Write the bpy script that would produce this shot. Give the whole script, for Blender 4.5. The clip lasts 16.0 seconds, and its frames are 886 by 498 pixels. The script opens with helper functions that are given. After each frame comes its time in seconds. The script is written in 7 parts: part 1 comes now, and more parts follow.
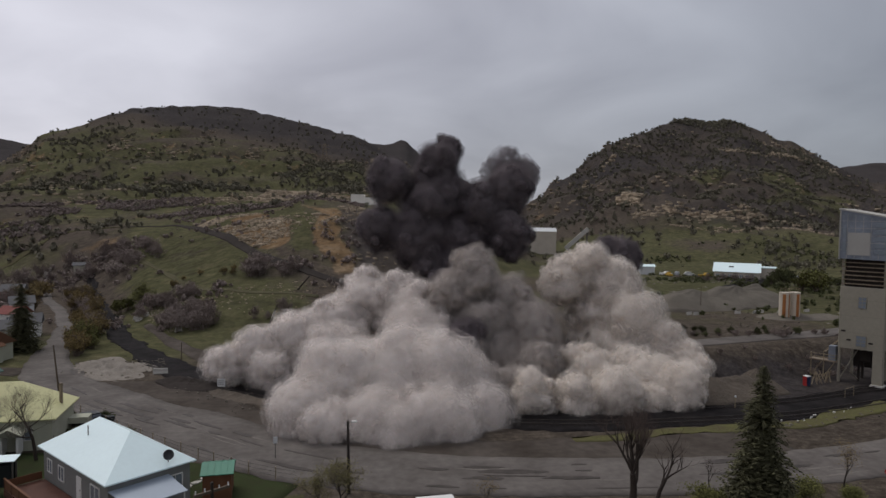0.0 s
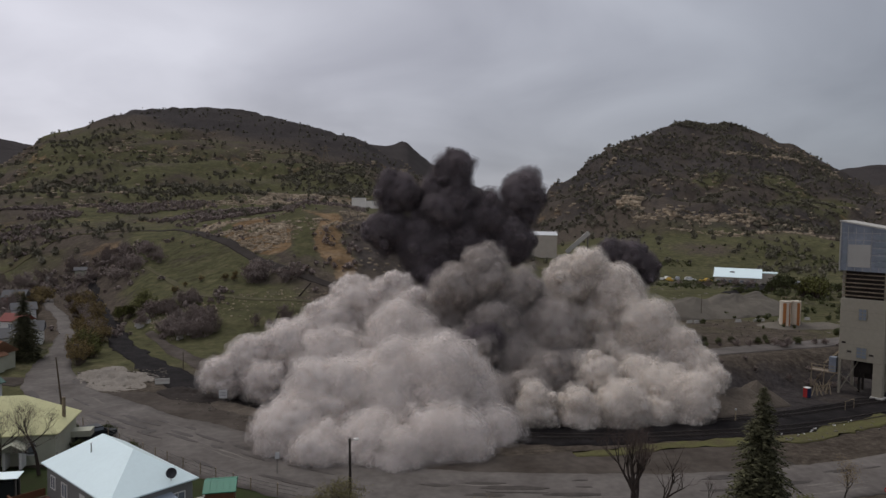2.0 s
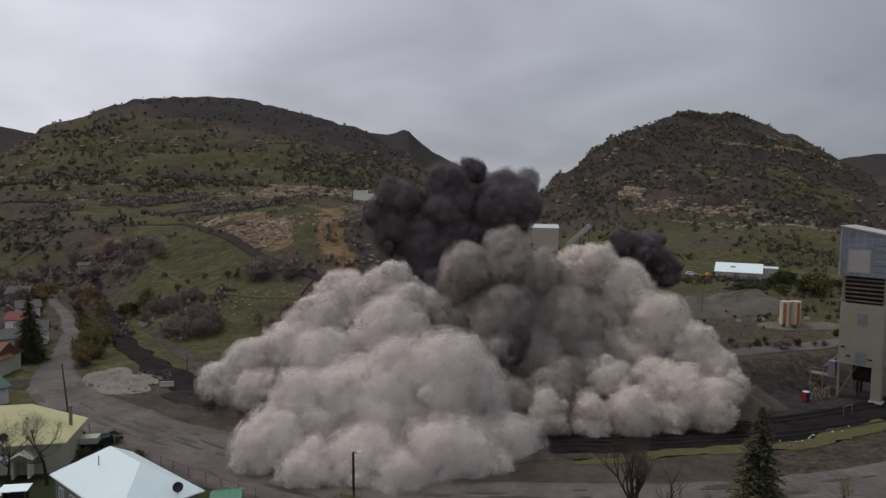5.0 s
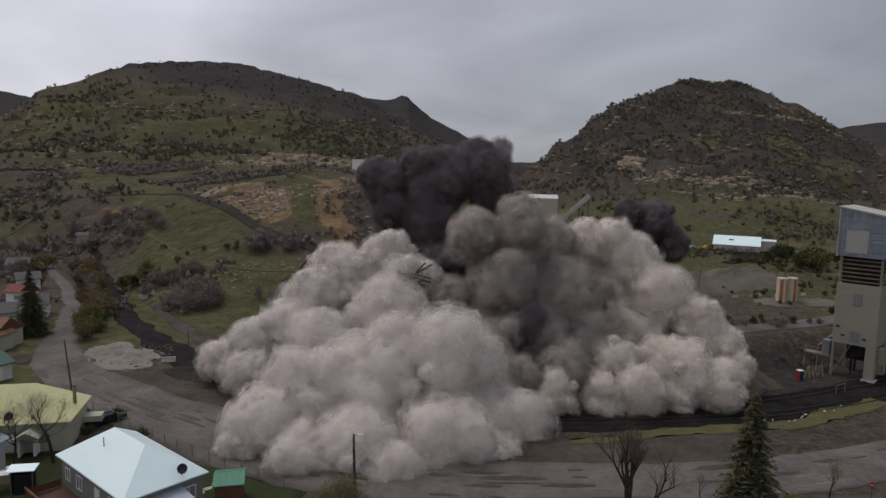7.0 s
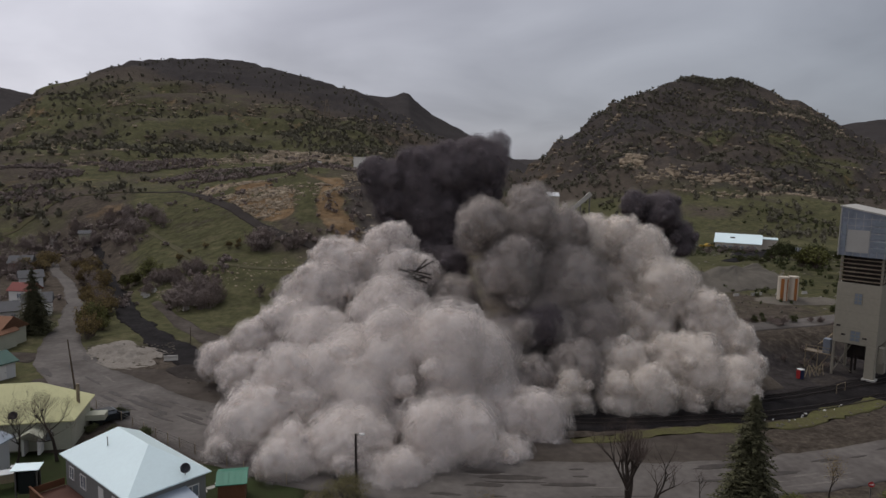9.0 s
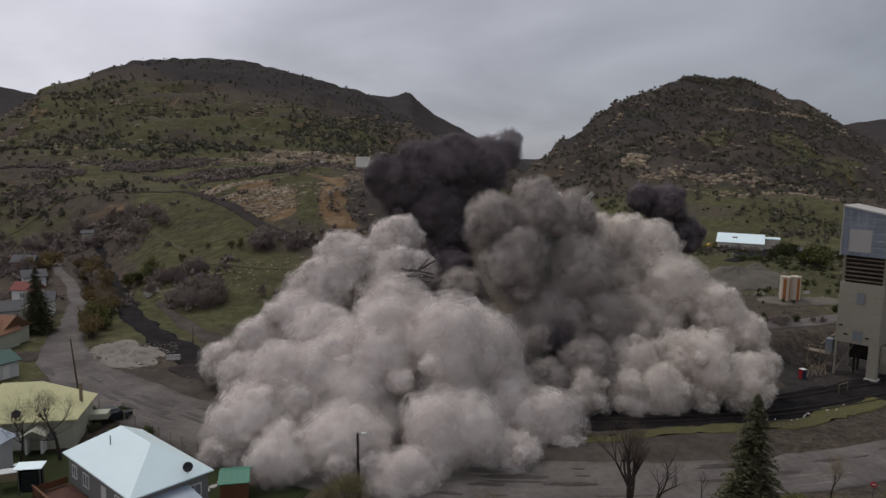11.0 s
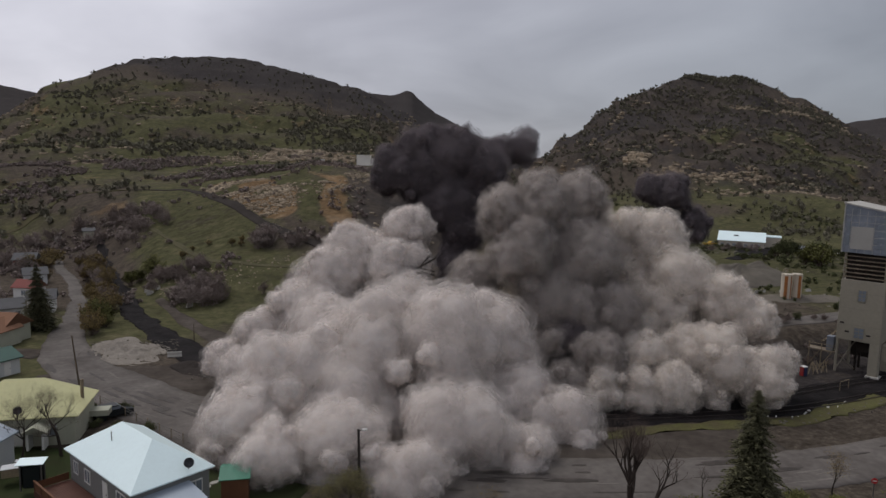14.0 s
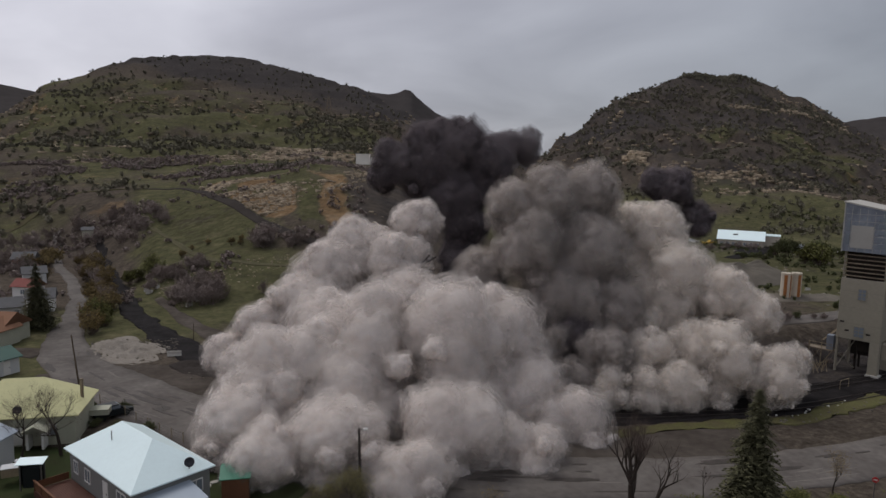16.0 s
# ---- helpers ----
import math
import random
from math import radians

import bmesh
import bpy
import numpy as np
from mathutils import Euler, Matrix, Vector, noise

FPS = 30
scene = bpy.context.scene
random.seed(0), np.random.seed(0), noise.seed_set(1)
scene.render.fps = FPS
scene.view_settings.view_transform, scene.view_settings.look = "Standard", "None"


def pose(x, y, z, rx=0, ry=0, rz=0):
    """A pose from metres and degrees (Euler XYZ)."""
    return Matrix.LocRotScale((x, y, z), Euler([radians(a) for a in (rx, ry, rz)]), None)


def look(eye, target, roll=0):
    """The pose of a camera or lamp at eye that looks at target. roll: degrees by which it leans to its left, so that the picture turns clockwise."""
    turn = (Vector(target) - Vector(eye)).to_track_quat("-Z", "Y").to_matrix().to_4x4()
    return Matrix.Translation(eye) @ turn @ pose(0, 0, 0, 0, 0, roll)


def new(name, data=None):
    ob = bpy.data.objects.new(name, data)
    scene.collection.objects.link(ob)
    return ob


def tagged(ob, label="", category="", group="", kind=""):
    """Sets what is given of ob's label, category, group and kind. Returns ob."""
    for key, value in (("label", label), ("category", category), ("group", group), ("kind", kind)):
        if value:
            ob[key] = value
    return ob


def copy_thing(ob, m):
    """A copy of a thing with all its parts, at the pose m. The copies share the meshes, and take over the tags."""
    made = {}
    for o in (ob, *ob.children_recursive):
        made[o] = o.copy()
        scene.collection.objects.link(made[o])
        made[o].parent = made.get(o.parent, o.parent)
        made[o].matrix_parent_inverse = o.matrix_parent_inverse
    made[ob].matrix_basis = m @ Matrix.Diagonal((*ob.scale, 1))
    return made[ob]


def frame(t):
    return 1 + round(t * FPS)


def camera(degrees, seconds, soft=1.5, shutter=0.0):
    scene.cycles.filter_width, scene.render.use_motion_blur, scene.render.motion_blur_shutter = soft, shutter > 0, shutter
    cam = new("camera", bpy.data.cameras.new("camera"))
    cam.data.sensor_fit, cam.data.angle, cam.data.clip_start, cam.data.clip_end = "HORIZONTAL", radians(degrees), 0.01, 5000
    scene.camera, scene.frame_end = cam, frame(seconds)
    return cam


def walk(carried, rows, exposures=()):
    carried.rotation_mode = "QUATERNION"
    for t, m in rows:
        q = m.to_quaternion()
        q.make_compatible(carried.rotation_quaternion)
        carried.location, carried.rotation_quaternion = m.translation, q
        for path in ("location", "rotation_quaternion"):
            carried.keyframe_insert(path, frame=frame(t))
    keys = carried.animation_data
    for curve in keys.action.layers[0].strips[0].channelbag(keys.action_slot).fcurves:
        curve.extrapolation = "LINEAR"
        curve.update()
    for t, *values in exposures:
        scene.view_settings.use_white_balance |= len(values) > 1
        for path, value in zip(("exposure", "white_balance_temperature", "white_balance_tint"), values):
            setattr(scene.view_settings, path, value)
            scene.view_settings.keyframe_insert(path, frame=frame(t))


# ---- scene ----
cam = camera(67.0, 16.0)
PATH = [
    (0, (0.508, 0.25, 26.158), (0.706, 2.238, 26.057), 0.8),
    (0.5, (0.509, 0.23, 26.561), (0.707, 2.218, 26.461), 0.8),
    (1, (0.417, 0.195, 27.003), (0.616, 2.183, 26.903), 0.8),
    (1.5, (0.407, 0.111, 27.406), (0.604, 2.098, 27.306), 0.8),
    (2, (0.365, 0.064, 27.841), (0.561, 2.052, 27.742), 0.9),
    (2.5, (0.323, -0.044, 28.265), (0.519, 1.945, 28.167), 0.9),
    (3, (0.302, -0.107, 28.673), (0.495, 1.881, 28.575), 0.9),
    (3.5, (0.259, -0.151, 29.058), (0.451, 1.838, 28.961), 0.9),
    (4, (0.274, -0.26, 29.501), (0.464, 1.729, 29.404), 0.9),
    (6.5, (-0.009, -0.354, 32.064), (0.19, 1.623, 31.839), 1.2),
    (7, (-0.017, -0.384, 32.435), (0.181, 1.592, 32.201), 1.3),
    (7.5, (-0.041, -0.48, 32.644), (0.156, 1.496, 32.404), 1.3),
    (8, (-0.046, -0.555, 32.758), (0.15, 1.421, 32.516), 1.3),
    (8.5, (-0.068, -0.62, 32.829), (0.128, 1.356, 32.586), 1.3),
    (9, (-0.049, -0.628, 32.824), (0.145, 1.348, 32.581), 1.3),
    (11.5, (-0.052, -0.737, 32.804), (0.135, 1.239, 32.559), 1.3),
    (12, (-0.066, -0.779, 32.765), (0.12, 1.197, 32.519), 1.3),
    (12.5, (-0.06, -0.782, 32.716), (0.125, 1.194, 32.47), 1.3),
    (13, (-0.022, -0.823, 32.707), (0.161, 1.153, 32.459), 1.3),
    (13.5, (-0.042, -0.804, 32.619), (0.142, 1.172, 32.372), 1.3),
    (14, (-0.028, -0.727, 32.576), (0.157, 1.249, 32.328), 1.3),
    (14.5, (-0.108, -0.673, 32.535), (0.08, 1.302, 32.286), 1.3),
    (15, (-0.107, -0.679, 32.548), (0.081, 1.296, 32.298), 1.3),
    (15.5, (-0.147, -0.65, 32.626), (0.042, 1.325, 32.374), 1.3),
    (16, (-0.186, -0.602, 32.565), (0.002, 1.373, 32.314), 1.3),
]
walk(cam, [(t, look(e, g, r)) for t, e, g, r in PATH])

# ---- world and sun: a bright overcast sky ----
SUN_ELEV, SUN_AZ = 58.0, -35.0  # degrees above the horizon; degrees to the right of +y


def make_world():
    w = bpy.data.worlds.new("overcast_sky")
    scene.world = w
    w.use_nodes = True
    nt = w.node_tree
    nt.nodes.clear()
    N = lambda kind: nt.nodes.new(kind)
    out = N("ShaderNodeOutputWorld")
    sky = N("ShaderNodeTexSky")
    sky.sky_type, sky.sun_disc = "NISHITA", False
    sky.sun_elevation, sky.sun_rotation = radians(SUN_ELEV), radians(SUN_AZ)
    bg_sky = N("ShaderNodeBackground")
    bg_sky.inputs["Strength"].default_value = 0.1
    nt.links.new(sky.outputs[0], bg_sky.inputs[0])
    # cloud deck: the view direction laid onto a flat layer overhead
    tc = N("ShaderNodeTexCoord")
    sep = N("ShaderNodeSeparateXYZ")
    nt.links.new(tc.outputs["Generated"], sep.inputs[0])
    up = N("ShaderNodeMath"); up.operation = "ABSOLUTE"
    nt.links.new(sep.outputs[2], up.inputs[0])
    lift = N("ShaderNodeMath"); lift.operation = "ADD"; lift.inputs[1].default_value = 0.30
    nt.links.new(up.outputs[0], lift.inputs[0])
    inv = N("ShaderNodeMath"); inv.operation = "DIVIDE"; inv.inputs[0].default_value = 1.0
    nt.links.new(lift.outputs[0], inv.inputs[1])
    flat = N("ShaderNodeVectorMath"); flat.operation = "SCALE"
    nt.links.new(tc.outputs["Generated"], flat.inputs[0])
    nt.links.new(inv.outputs[0], flat.inputs["Scale"])
    n1 = N("ShaderNodeTexNoise")
    n1.inputs["Scale"].default_value, n1.inputs["Detail"].default_value, n1.inputs["Roughness"].default_value = 1.5, 5.0, 0.45
    n1.inputs["Distortion"].default_value = 0.5
    nt.links.new(flat.outputs[0], n1.inputs[0])
    ramp = N("ShaderNodeValToRGB")
    ramp.color_ramp.elements[0].position, ramp.color_ramp.elements[0].color = 0.30, (0.39, 0.385, 0.425, 1)
    ramp.color_ramp.elements[1].position, ramp.color_ramp.elements[1].color = 0.70, (0.59, 0.585, 0.63, 1)
    nt.links.new(n1.outputs[0], ramp.inputs[0])
    # brighter towards the hidden sun, bluer and darker away from it
    side = N("ShaderNodeMapRange")
    side.inputs["From Min"].default_value, side.inputs["From Max"].default_value = -0.55, 0.65
    nt.links.new(sep.outputs[0], side.inputs["Value"])
    tint = N("ShaderNodeValToRGB")
    tint.color_ramp.elements[0].color = (1.32, 1.31, 1.34, 1)
    tint.color_ramp.elements[1].color = (0.69, 0.74, 0.775, 1)
    nt.links.new(side.outputs[0], tint.inputs[0])
    mul = N("ShaderNodeMix"); mul.data_type = "RGBA"; mul.blend_type = "MULTIPLY"
    mul.inputs["Factor"].default_value = 1.0
    nt.links.new(ramp.outputs[0], mul.inputs["A"])
    nt.links.new(tint.outputs[0], mul.inputs["B"])
    # darker rain cloud trailing over the west summit
    turnv = N("ShaderNodeVectorMath"); turnv.operation = "SUBTRACT"
    turnv.inputs[1].default_value = (-0.12, 0.98, 0.135)
    nt.links.new(tc.outputs["Generated"], turnv.inputs[0])
    sq = N("ShaderNodeVectorMath"); sq.operation = "MULTIPLY"
    sq.inputs[1].default_value = (1.0, 1.0, 3.1)
    nt.links.new(turnv.outputs[0], sq.inputs[0])
    away = N("ShaderNodeVectorMath"); away.operation = "LENGTH"
    nt.links.new(sq.outputs[0], away.inputs[0])
    n2 = N("ShaderNodeTexNoise")
    n2.inputs["Scale"].default_value, n2.inputs["Detail"].default_value = 5.5, 4.0
    nt.links.new(tc.outputs["Generated"], n2.inputs[0])
    wob = N("ShaderNodeMath"); wob.operation = "MULTIPLY_ADD"
    wob.inputs[1].default_value = 0.34
    nt.links.new(n2.outputs[0], wob.inputs[0]); nt.links.new(away.outputs["Value"], wob.inputs[2])
    smear = N("ShaderNodeMapRange"); smear.interpolation_type = "SMOOTHSTEP"
    smear.inputs["From Min"].default_value, smear.inputs["From Max"].default_value = 0.14, 0.34
    smear.inputs["To Min"].default_value, smear.inputs["To Max"].default_value = 0.80, 1.0
    nt.links.new(wob.outputs[0], smear.inputs["Value"])
    # rain belt low over the valley head and the east mountain
    belt_a = N("ShaderNodeMapRange"); belt_a.interpolation_type = "SMOOTHSTEP"
    belt_a.inputs["From Min"].default_value, belt_a.inputs["From Max"].default_value = 0.08, 0.30
    belt_a.inputs["To Min"].default_value, belt_a.inputs["To Max"].default_value = 0.27, 0.0
    nt.links.new(up.outputs[0], belt_a.inputs["Value"])
    belt_b = N("ShaderNodeMapRange"); belt_b.interpolation_type = "SMOOTHSTEP"
    belt_b.inputs["From Min"].default_value, belt_b.inputs["From Max"].default_value = -0.15, 0.22
    nt.links.new(sep.outputs[0], belt_b.inputs["Value"])
    belt = N("ShaderNodeMath"); belt.operation = "MULTIPLY"
    nt.links.new(belt_a.outputs[0], belt.inputs[0]); nt.links.new(belt_b.outputs[0], belt.inputs[1])
    rest = N("ShaderNodeMath"); rest.operation = "SUBTRACT"
    nt.links.new(smear.outputs[0], rest.inputs[0]); nt.links.new(belt.outputs[0], rest.inputs[1])
    dark = N("ShaderNodeVectorMath"); dark.operation = "SCALE"
    nt.links.new(mul.outputs["Result"], dark.inputs[0]); nt.links.new(rest.outputs[0], dark.inputs["Scale"])
    bg_cloud = N("ShaderNodeBackground")
    bg_cloud.inputs["Strength"].default_value = 1.0
    nt.links.new(dark.outputs[0], bg_cloud.inputs[0])
    mix = N("ShaderNodeMixShader"); mix.inputs[0].default_value = 0.93
    nt.links.new(bg_sky.outputs[0], mix.inputs[1])
    nt.links.new(bg_cloud.outputs[0], mix.inputs[2])
    nt.links.new(mix.outputs[0], out.inputs[0])


make_world()
sun = new("sun", bpy.data.lights.new("sun", "SUN"))
sun.data.energy, sun.data.angle, sun.data.color = 1.3, radians(35), (1.0, 0.97, 0.93)
_a, _e = radians(SUN_AZ), radians(SUN_ELEV)
sun.matrix_world = look((200 * math.sin(_a) * math.cos(_e), 200 * math.cos(_a) * math.cos(_e), 200 * math.sin(_e)), (0, 0, 0))
scene.view_settings.exposure = 0.0
scene.cycles.transparent_max_bounces = 32


# ---- materials ----
def mat(name, colour, rough=0.8, metal=0.0, vary=0.25, scale=0.6, fine=9.0, bump=0.2, spec=0.3, second=None, island=0.0, relief=0.02):
    """Painted or natural surface: base colour broken by stains (scale, per metre) and grain (fine, per metre)."""
    m = bpy.data.materials.new(name)
    m.use_nodes = True
    nt = m.node_tree
    b = nt.nodes["Principled BSDF"]
    b.inputs["Roughness"].default_value, b.inputs["Metallic"].default_value = rough, metal
    b.inputs["Specular IOR Level"].default_value = spec
    tc = nt.nodes.new("ShaderNodeTexCoord")
    big, small = nt.nodes.new("ShaderNodeTexNoise"), nt.nodes.new("ShaderNodeTexNoise")
    big.inputs["Scale"].default_value, big.inputs["Detail"].default_value = scale, 5
    small.inputs["Scale"].default_value, small.inputs["Detail"].default_value = fine, 4
    for n in (big, small):
        nt.links.new(tc.outputs["Object"], n.inputs["Vector"])
    second = second or tuple(c * 0.55 for c in colour)
    r = nt.nodes.new("ShaderNodeValToRGB")
    r.color_ramp.elements[0].position, r.color_ramp.elements[1].position = 0.5 - 0.25, 0.5 + 0.22
    mixc = lambda f: tuple(a + (c - a) * f for a, c in zip(second, colour)) + (1,)
    r.color_ramp.elements[0].color, r.color_ramp.elements[1].color = mixc(1 - min(1, vary * 2)), mixc(1)
    nt.links.new(big.outputs[0], r.inputs[0])
    g = nt.nodes.new("ShaderNodeMapRange")
    g.inputs["To Min"].default_value, g.inputs["To Max"].default_value = 1 - vary, 1 + vary
    nt.links.new(small.outputs[0], g.inputs["Value"])
    hsv = nt.nodes.new("ShaderNodeHueSaturation")
    nt.links.new(r.outputs[0], hsv.inputs["Color"])
    if island:
        geo = nt.nodes.new("ShaderNodeNewGeometry")
        w = nt.nodes.new("ShaderNodeMapRange")
        w.inputs["To Min"].default_value, w.inputs["To Max"].default_value = 1 - island, 1 + island
        nt.links.new(geo.outputs["Random Per Island"], w.inputs["Value"])
        mm = nt.nodes.new("ShaderNodeMath"); mm.operation = "MULTIPLY"
        nt.links.new(w.outputs[0], mm.inputs[0]); nt.links.new(g.outputs[0], mm.inputs[1])
        nt.links.new(mm.outputs[0], hsv.inputs["Value"])
    else:
        nt.links.new(g.outputs[0], hsv.inputs["Value"])
    nt.links.new(hsv.outputs[0], b.inputs["Base Color"])
    if bump:
        bp = nt.nodes.new("ShaderNodeBump")
        bp.inputs["Strength"].default_value, bp.inputs["Distance"].default_value = bump, relief
        nt.links.new(small.outputs[0], bp.inputs["Height"])
        nt.links.new(bp.outputs[0], b.inputs["Normal"])
    return m


def ground_mat():
    """Hillside cover: the attribute 'cover' holds grass, rock and coal-dirt shares; noises break them up."""
    m = bpy.data.materials.new("hillside_cover")
    m.use_nodes = True
    nt = m.node_tree
    b = nt.nodes["Principled BSDF"]
    b.inputs["Roughness"].default_value, b.inputs["Specular IOR Level"].default_value = 1.0, 0.02
    at = nt.nodes.new("ShaderNodeAttribute"); at.attribute_name = "cover"
    sep = nt.nodes.new("ShaderNodeSeparateColor")
    nt.links.new(at.outputs["Color"], sep.inputs[0])
    geo = nt.nodes.new("ShaderNodeNewGeometry")

    def noise_node(scale, detail=5, rough=0.6):
        n = nt.nodes.new("ShaderNodeTexNoise")
        n.inputs["Scale"].default_value, n.inputs["Detail"].default_value, n.inputs["Roughness"].default_value = scale, detail, rough
        nt.links.new(geo.outputs["Position"], n.inputs["Vector"])
        return n

    def ramp(src, stops):
        r = nt.nodes.new("ShaderNodeValToRGB")
        while len(r.color_ramp.elements) < len(stops):
            r.color_ramp.elements.new(0.5)
        for e, (p, c) in zip(r.color_ramp.elements, stops):
            e.position, e.color = p, (*c, 1)
        nt.links.new(src, r.inputs[0])
        return r.outputs[0]

    def blend(f, a, c):
        x = nt.nodes.new("ShaderNodeMix"); x.data_type = "RGBA"
        nt.links.new(f, x.inputs["Factor"]); nt.links.new(a, x.inputs["A"]); nt.links.new(c, x.inputs["B"])
        return x.outputs["Result"]

    def share(mask, n, sharp=3.0):
        """mask broken by a noise: clamp((mask + noise - 1) * sharp + 0.5)"""
        a = nt.nodes.new("ShaderNodeMath"); a.operation = "ADD"
        nt.links.new(mask, a.inputs[0]); nt.links.new(n.outputs[0], a.inputs[1])
        s = nt.nodes.new("ShaderNodeMapRange")
        s.inputs["From Min"].default_value, s.inputs["From Max"].default_value = 1 - 0.5 / sharp, 1 + 0.5 / sharp
        nt.links.new(a.outputs[0], s.inputs["Value"])
        return s.outputs[0]

    big, mid, fine = noise_node(0.02), noise_node(0.14, 9, 0.72), noise_node(1.3, 5, 0.7)
    clump = noise_node(0.42, 6, 0.7)
    brush = ramp(fine.outputs[0], [(0.3, (0.054, 0.044, 0.037)), (0.55, (0.082, 0.067, 0.053)), (0.75, (0.120, 0.099, 0.077))])
    grass = ramp(mid.outputs[0], [(0.3, (0.056, 0.051, 0.033)), (0.5, (0.076, 0.075, 0.038)), (0.72, (0.122, 0.106, 0.063))])
    rock = ramp(mid.outputs[0], [(0.3, (0.10, 0.062, 0.034)), (0.5, (0.17, 0.112, 0.062)), (0.7, (0.24, 0.18, 0.12))])
    dirt = ramp(fine.outputs[0], [(0.3, (0.045, 0.036, 0.028)), (0.55, (0.085, 0.070, 0.056)), (0.75, (0.13, 0.11, 0.09))])
    c = blend(share(sep.outputs[0], mid), brush, grass)
    c = blend(share(sep.outputs[1], mid, 4), c, rock)
    c = blend(share(sep.outputs[2], mid, 4), c, dirt)
    dark = ramp(fine.outputs[0], [(0.3, (0.030, 0.027, 0.027)), (0.6, (0.056, 0.049, 0.047)), (0.8, (0.088, 0.076, 0.068))])
    c = blend(share(at.outputs["Alpha"], mid, 3), c, dark)
    g = nt.nodes.new("ShaderNodeMapRange")
    g.inputs["To Min"].default_value, g.inputs["To Max"].default_value = 0.6, 1.4
    nt.links.new(big.outputs[0], g.inputs["Value"])
    g2 = nt.nodes.new("ShaderNodeMapRange")
    g2.inputs["From Min"].default_value, g2.inputs["From Max"].default_value = 0.3, 0.7
    g2.inputs["To Min"].default_value, g2.inputs["To Max"].default_value = 0.6, 1.4
    nt.links.new(clump.outputs[0], g2.inputs["Value"])
    gm = nt.nodes.new("ShaderNodeMath"); gm.operation = "MULTIPLY"
    nt.links.new(g.outputs[0], gm.inputs[0]); nt.links.new(g2.outputs[0], gm.inputs[1])
    hsv = nt.nodes.new("ShaderNodeHueSaturation")
    nt.links.new(c, hsv.inputs["Color"]); nt.links.new(gm.outputs[0], hsv.inputs["Value"])
    nt.links.new(hsv.outputs[0], b.inputs["Base Color"])
    bp = nt.nodes.new("ShaderNodeBump")
    bp.inputs["Strength"].default_value, bp.inputs["Distance"].default_value = 0.6, 0.5
    nt.links.new(fine.outputs[0], bp.inputs["Height"]); nt.links.new(bp.outputs[0], b.inputs["Normal"])
    return m


def dust_mat(name, light, dark, thin=None, scale=1.6, lumpy=0.22, grain=3.0):
    """Airborne dust: matt, lit from all sides; thin = (least, most) opacity of a veil."""
    m = bpy.data.materials.new(name)
    m.use_nodes = True
    nt = m.node_tree
    nt.nodes.remove(nt.nodes["Principled BSDF"])
    out = nt.nodes["Material Output"]
    tc = nt.nodes.new("ShaderNodeTexCoord")
    n = nt.nodes.new("ShaderNodeTexNoise")
    n.inputs["Scale"].default_value, n.inputs["Detail"].default_value, n.inputs["Roughness"].default_value = scale, 4, 0.55
    nt.links.new(tc.outputs["Object"], n.inputs["Vector"])
    r = nt.nodes.new("ShaderNodeValToRGB")
    r.color_ramp.elements[0].position, r.color_ramp.elements[0].color = 0.35, (*dark, 1)
    r.color_ramp.elements[1].position, r.color_ramp.elements[1].color = 0.65, (*light, 1)
    nt.links.new(n.outputs[0], r.inputs[0])
    lump = nt.nodes.new("ShaderNodeTexVoronoi")
    lump.feature = "SMOOTH_F1"
    lump.inputs["Scale"].default_value, lump.inputs["Smoothness"].default_value = 3.6, 0.8
    warp = nt.nodes.new("ShaderNodeVectorMath"); warp.operation = "MULTIPLY_ADD"
    warp.inputs[1].default_value = (0.35, 0.35, 0.35)
    nt.links.new(n.outputs["Color"], warp.inputs[0]); nt.links.new(tc.outputs["Object"], warp.inputs[2])
    nt.links.new(warp.outputs[0], lump.inputs["Vector"])
    bp = nt.nodes.new("ShaderNodeBump")
    bp.invert = True
    bp.inputs["Strength"].default_value, bp.inputs["Distance"].default_value = lumpy, 0.9
    nt.links.new(lump.outputs["Distance"], bp.inputs["Height"])
    dif, tra = nt.nodes.new("ShaderNodeBsdfDiffuse"), nt.nodes.new("ShaderNodeBsdfTranslucent")
    mix = nt.nodes.new("ShaderNodeMixShader")
    mix.inputs[0].default_value = 0.45
    for s in (dif, tra):
        nt.links.new(r.outputs[0], s.inputs["Color"])
        nt.links.new(bp.outputs[0], s.inputs["Normal"])
    nt.links.new(dif.outputs[0], mix.inputs[1])
    nt.links.new(tra.outputs[0], mix.inputs[2])
    last = mix
    if thin:
        clear, veil = nt.nodes.new("ShaderNodeBsdfTransparent"), nt.nodes.new("ShaderNodeMixShader")
        n2 = nt.nodes.new("ShaderNodeTexNoise")
        n2.inputs["Scale"].default_value, n2.inputs["Detail"].default_value, n2.inputs["Roughness"].default_value = grain, 3, 0.5
        nt.links.new(tc.outputs["Object"], n2.inputs["Vector"])
        w = nt.nodes.new("ShaderNodeMapRange")
        w.inputs["From Min"].default_value, w.inputs["From Max"].default_value = 0.36, 0.64
        w.inputs["To Min"].default_value, w.inputs["To Max"].default_value = thin
        nt.links.new(n2.outputs[0], w.inputs["Value"])
        nt.links.new(w.outputs[0], veil.inputs[0])
        nt.links.new(clear.outputs[0], veil.inputs[1])
        nt.links.new(mix.outputs[0], veil.inputs[2])
        last = veil
    nt.links.new(last.outputs[0], out.inputs[0])
    return m


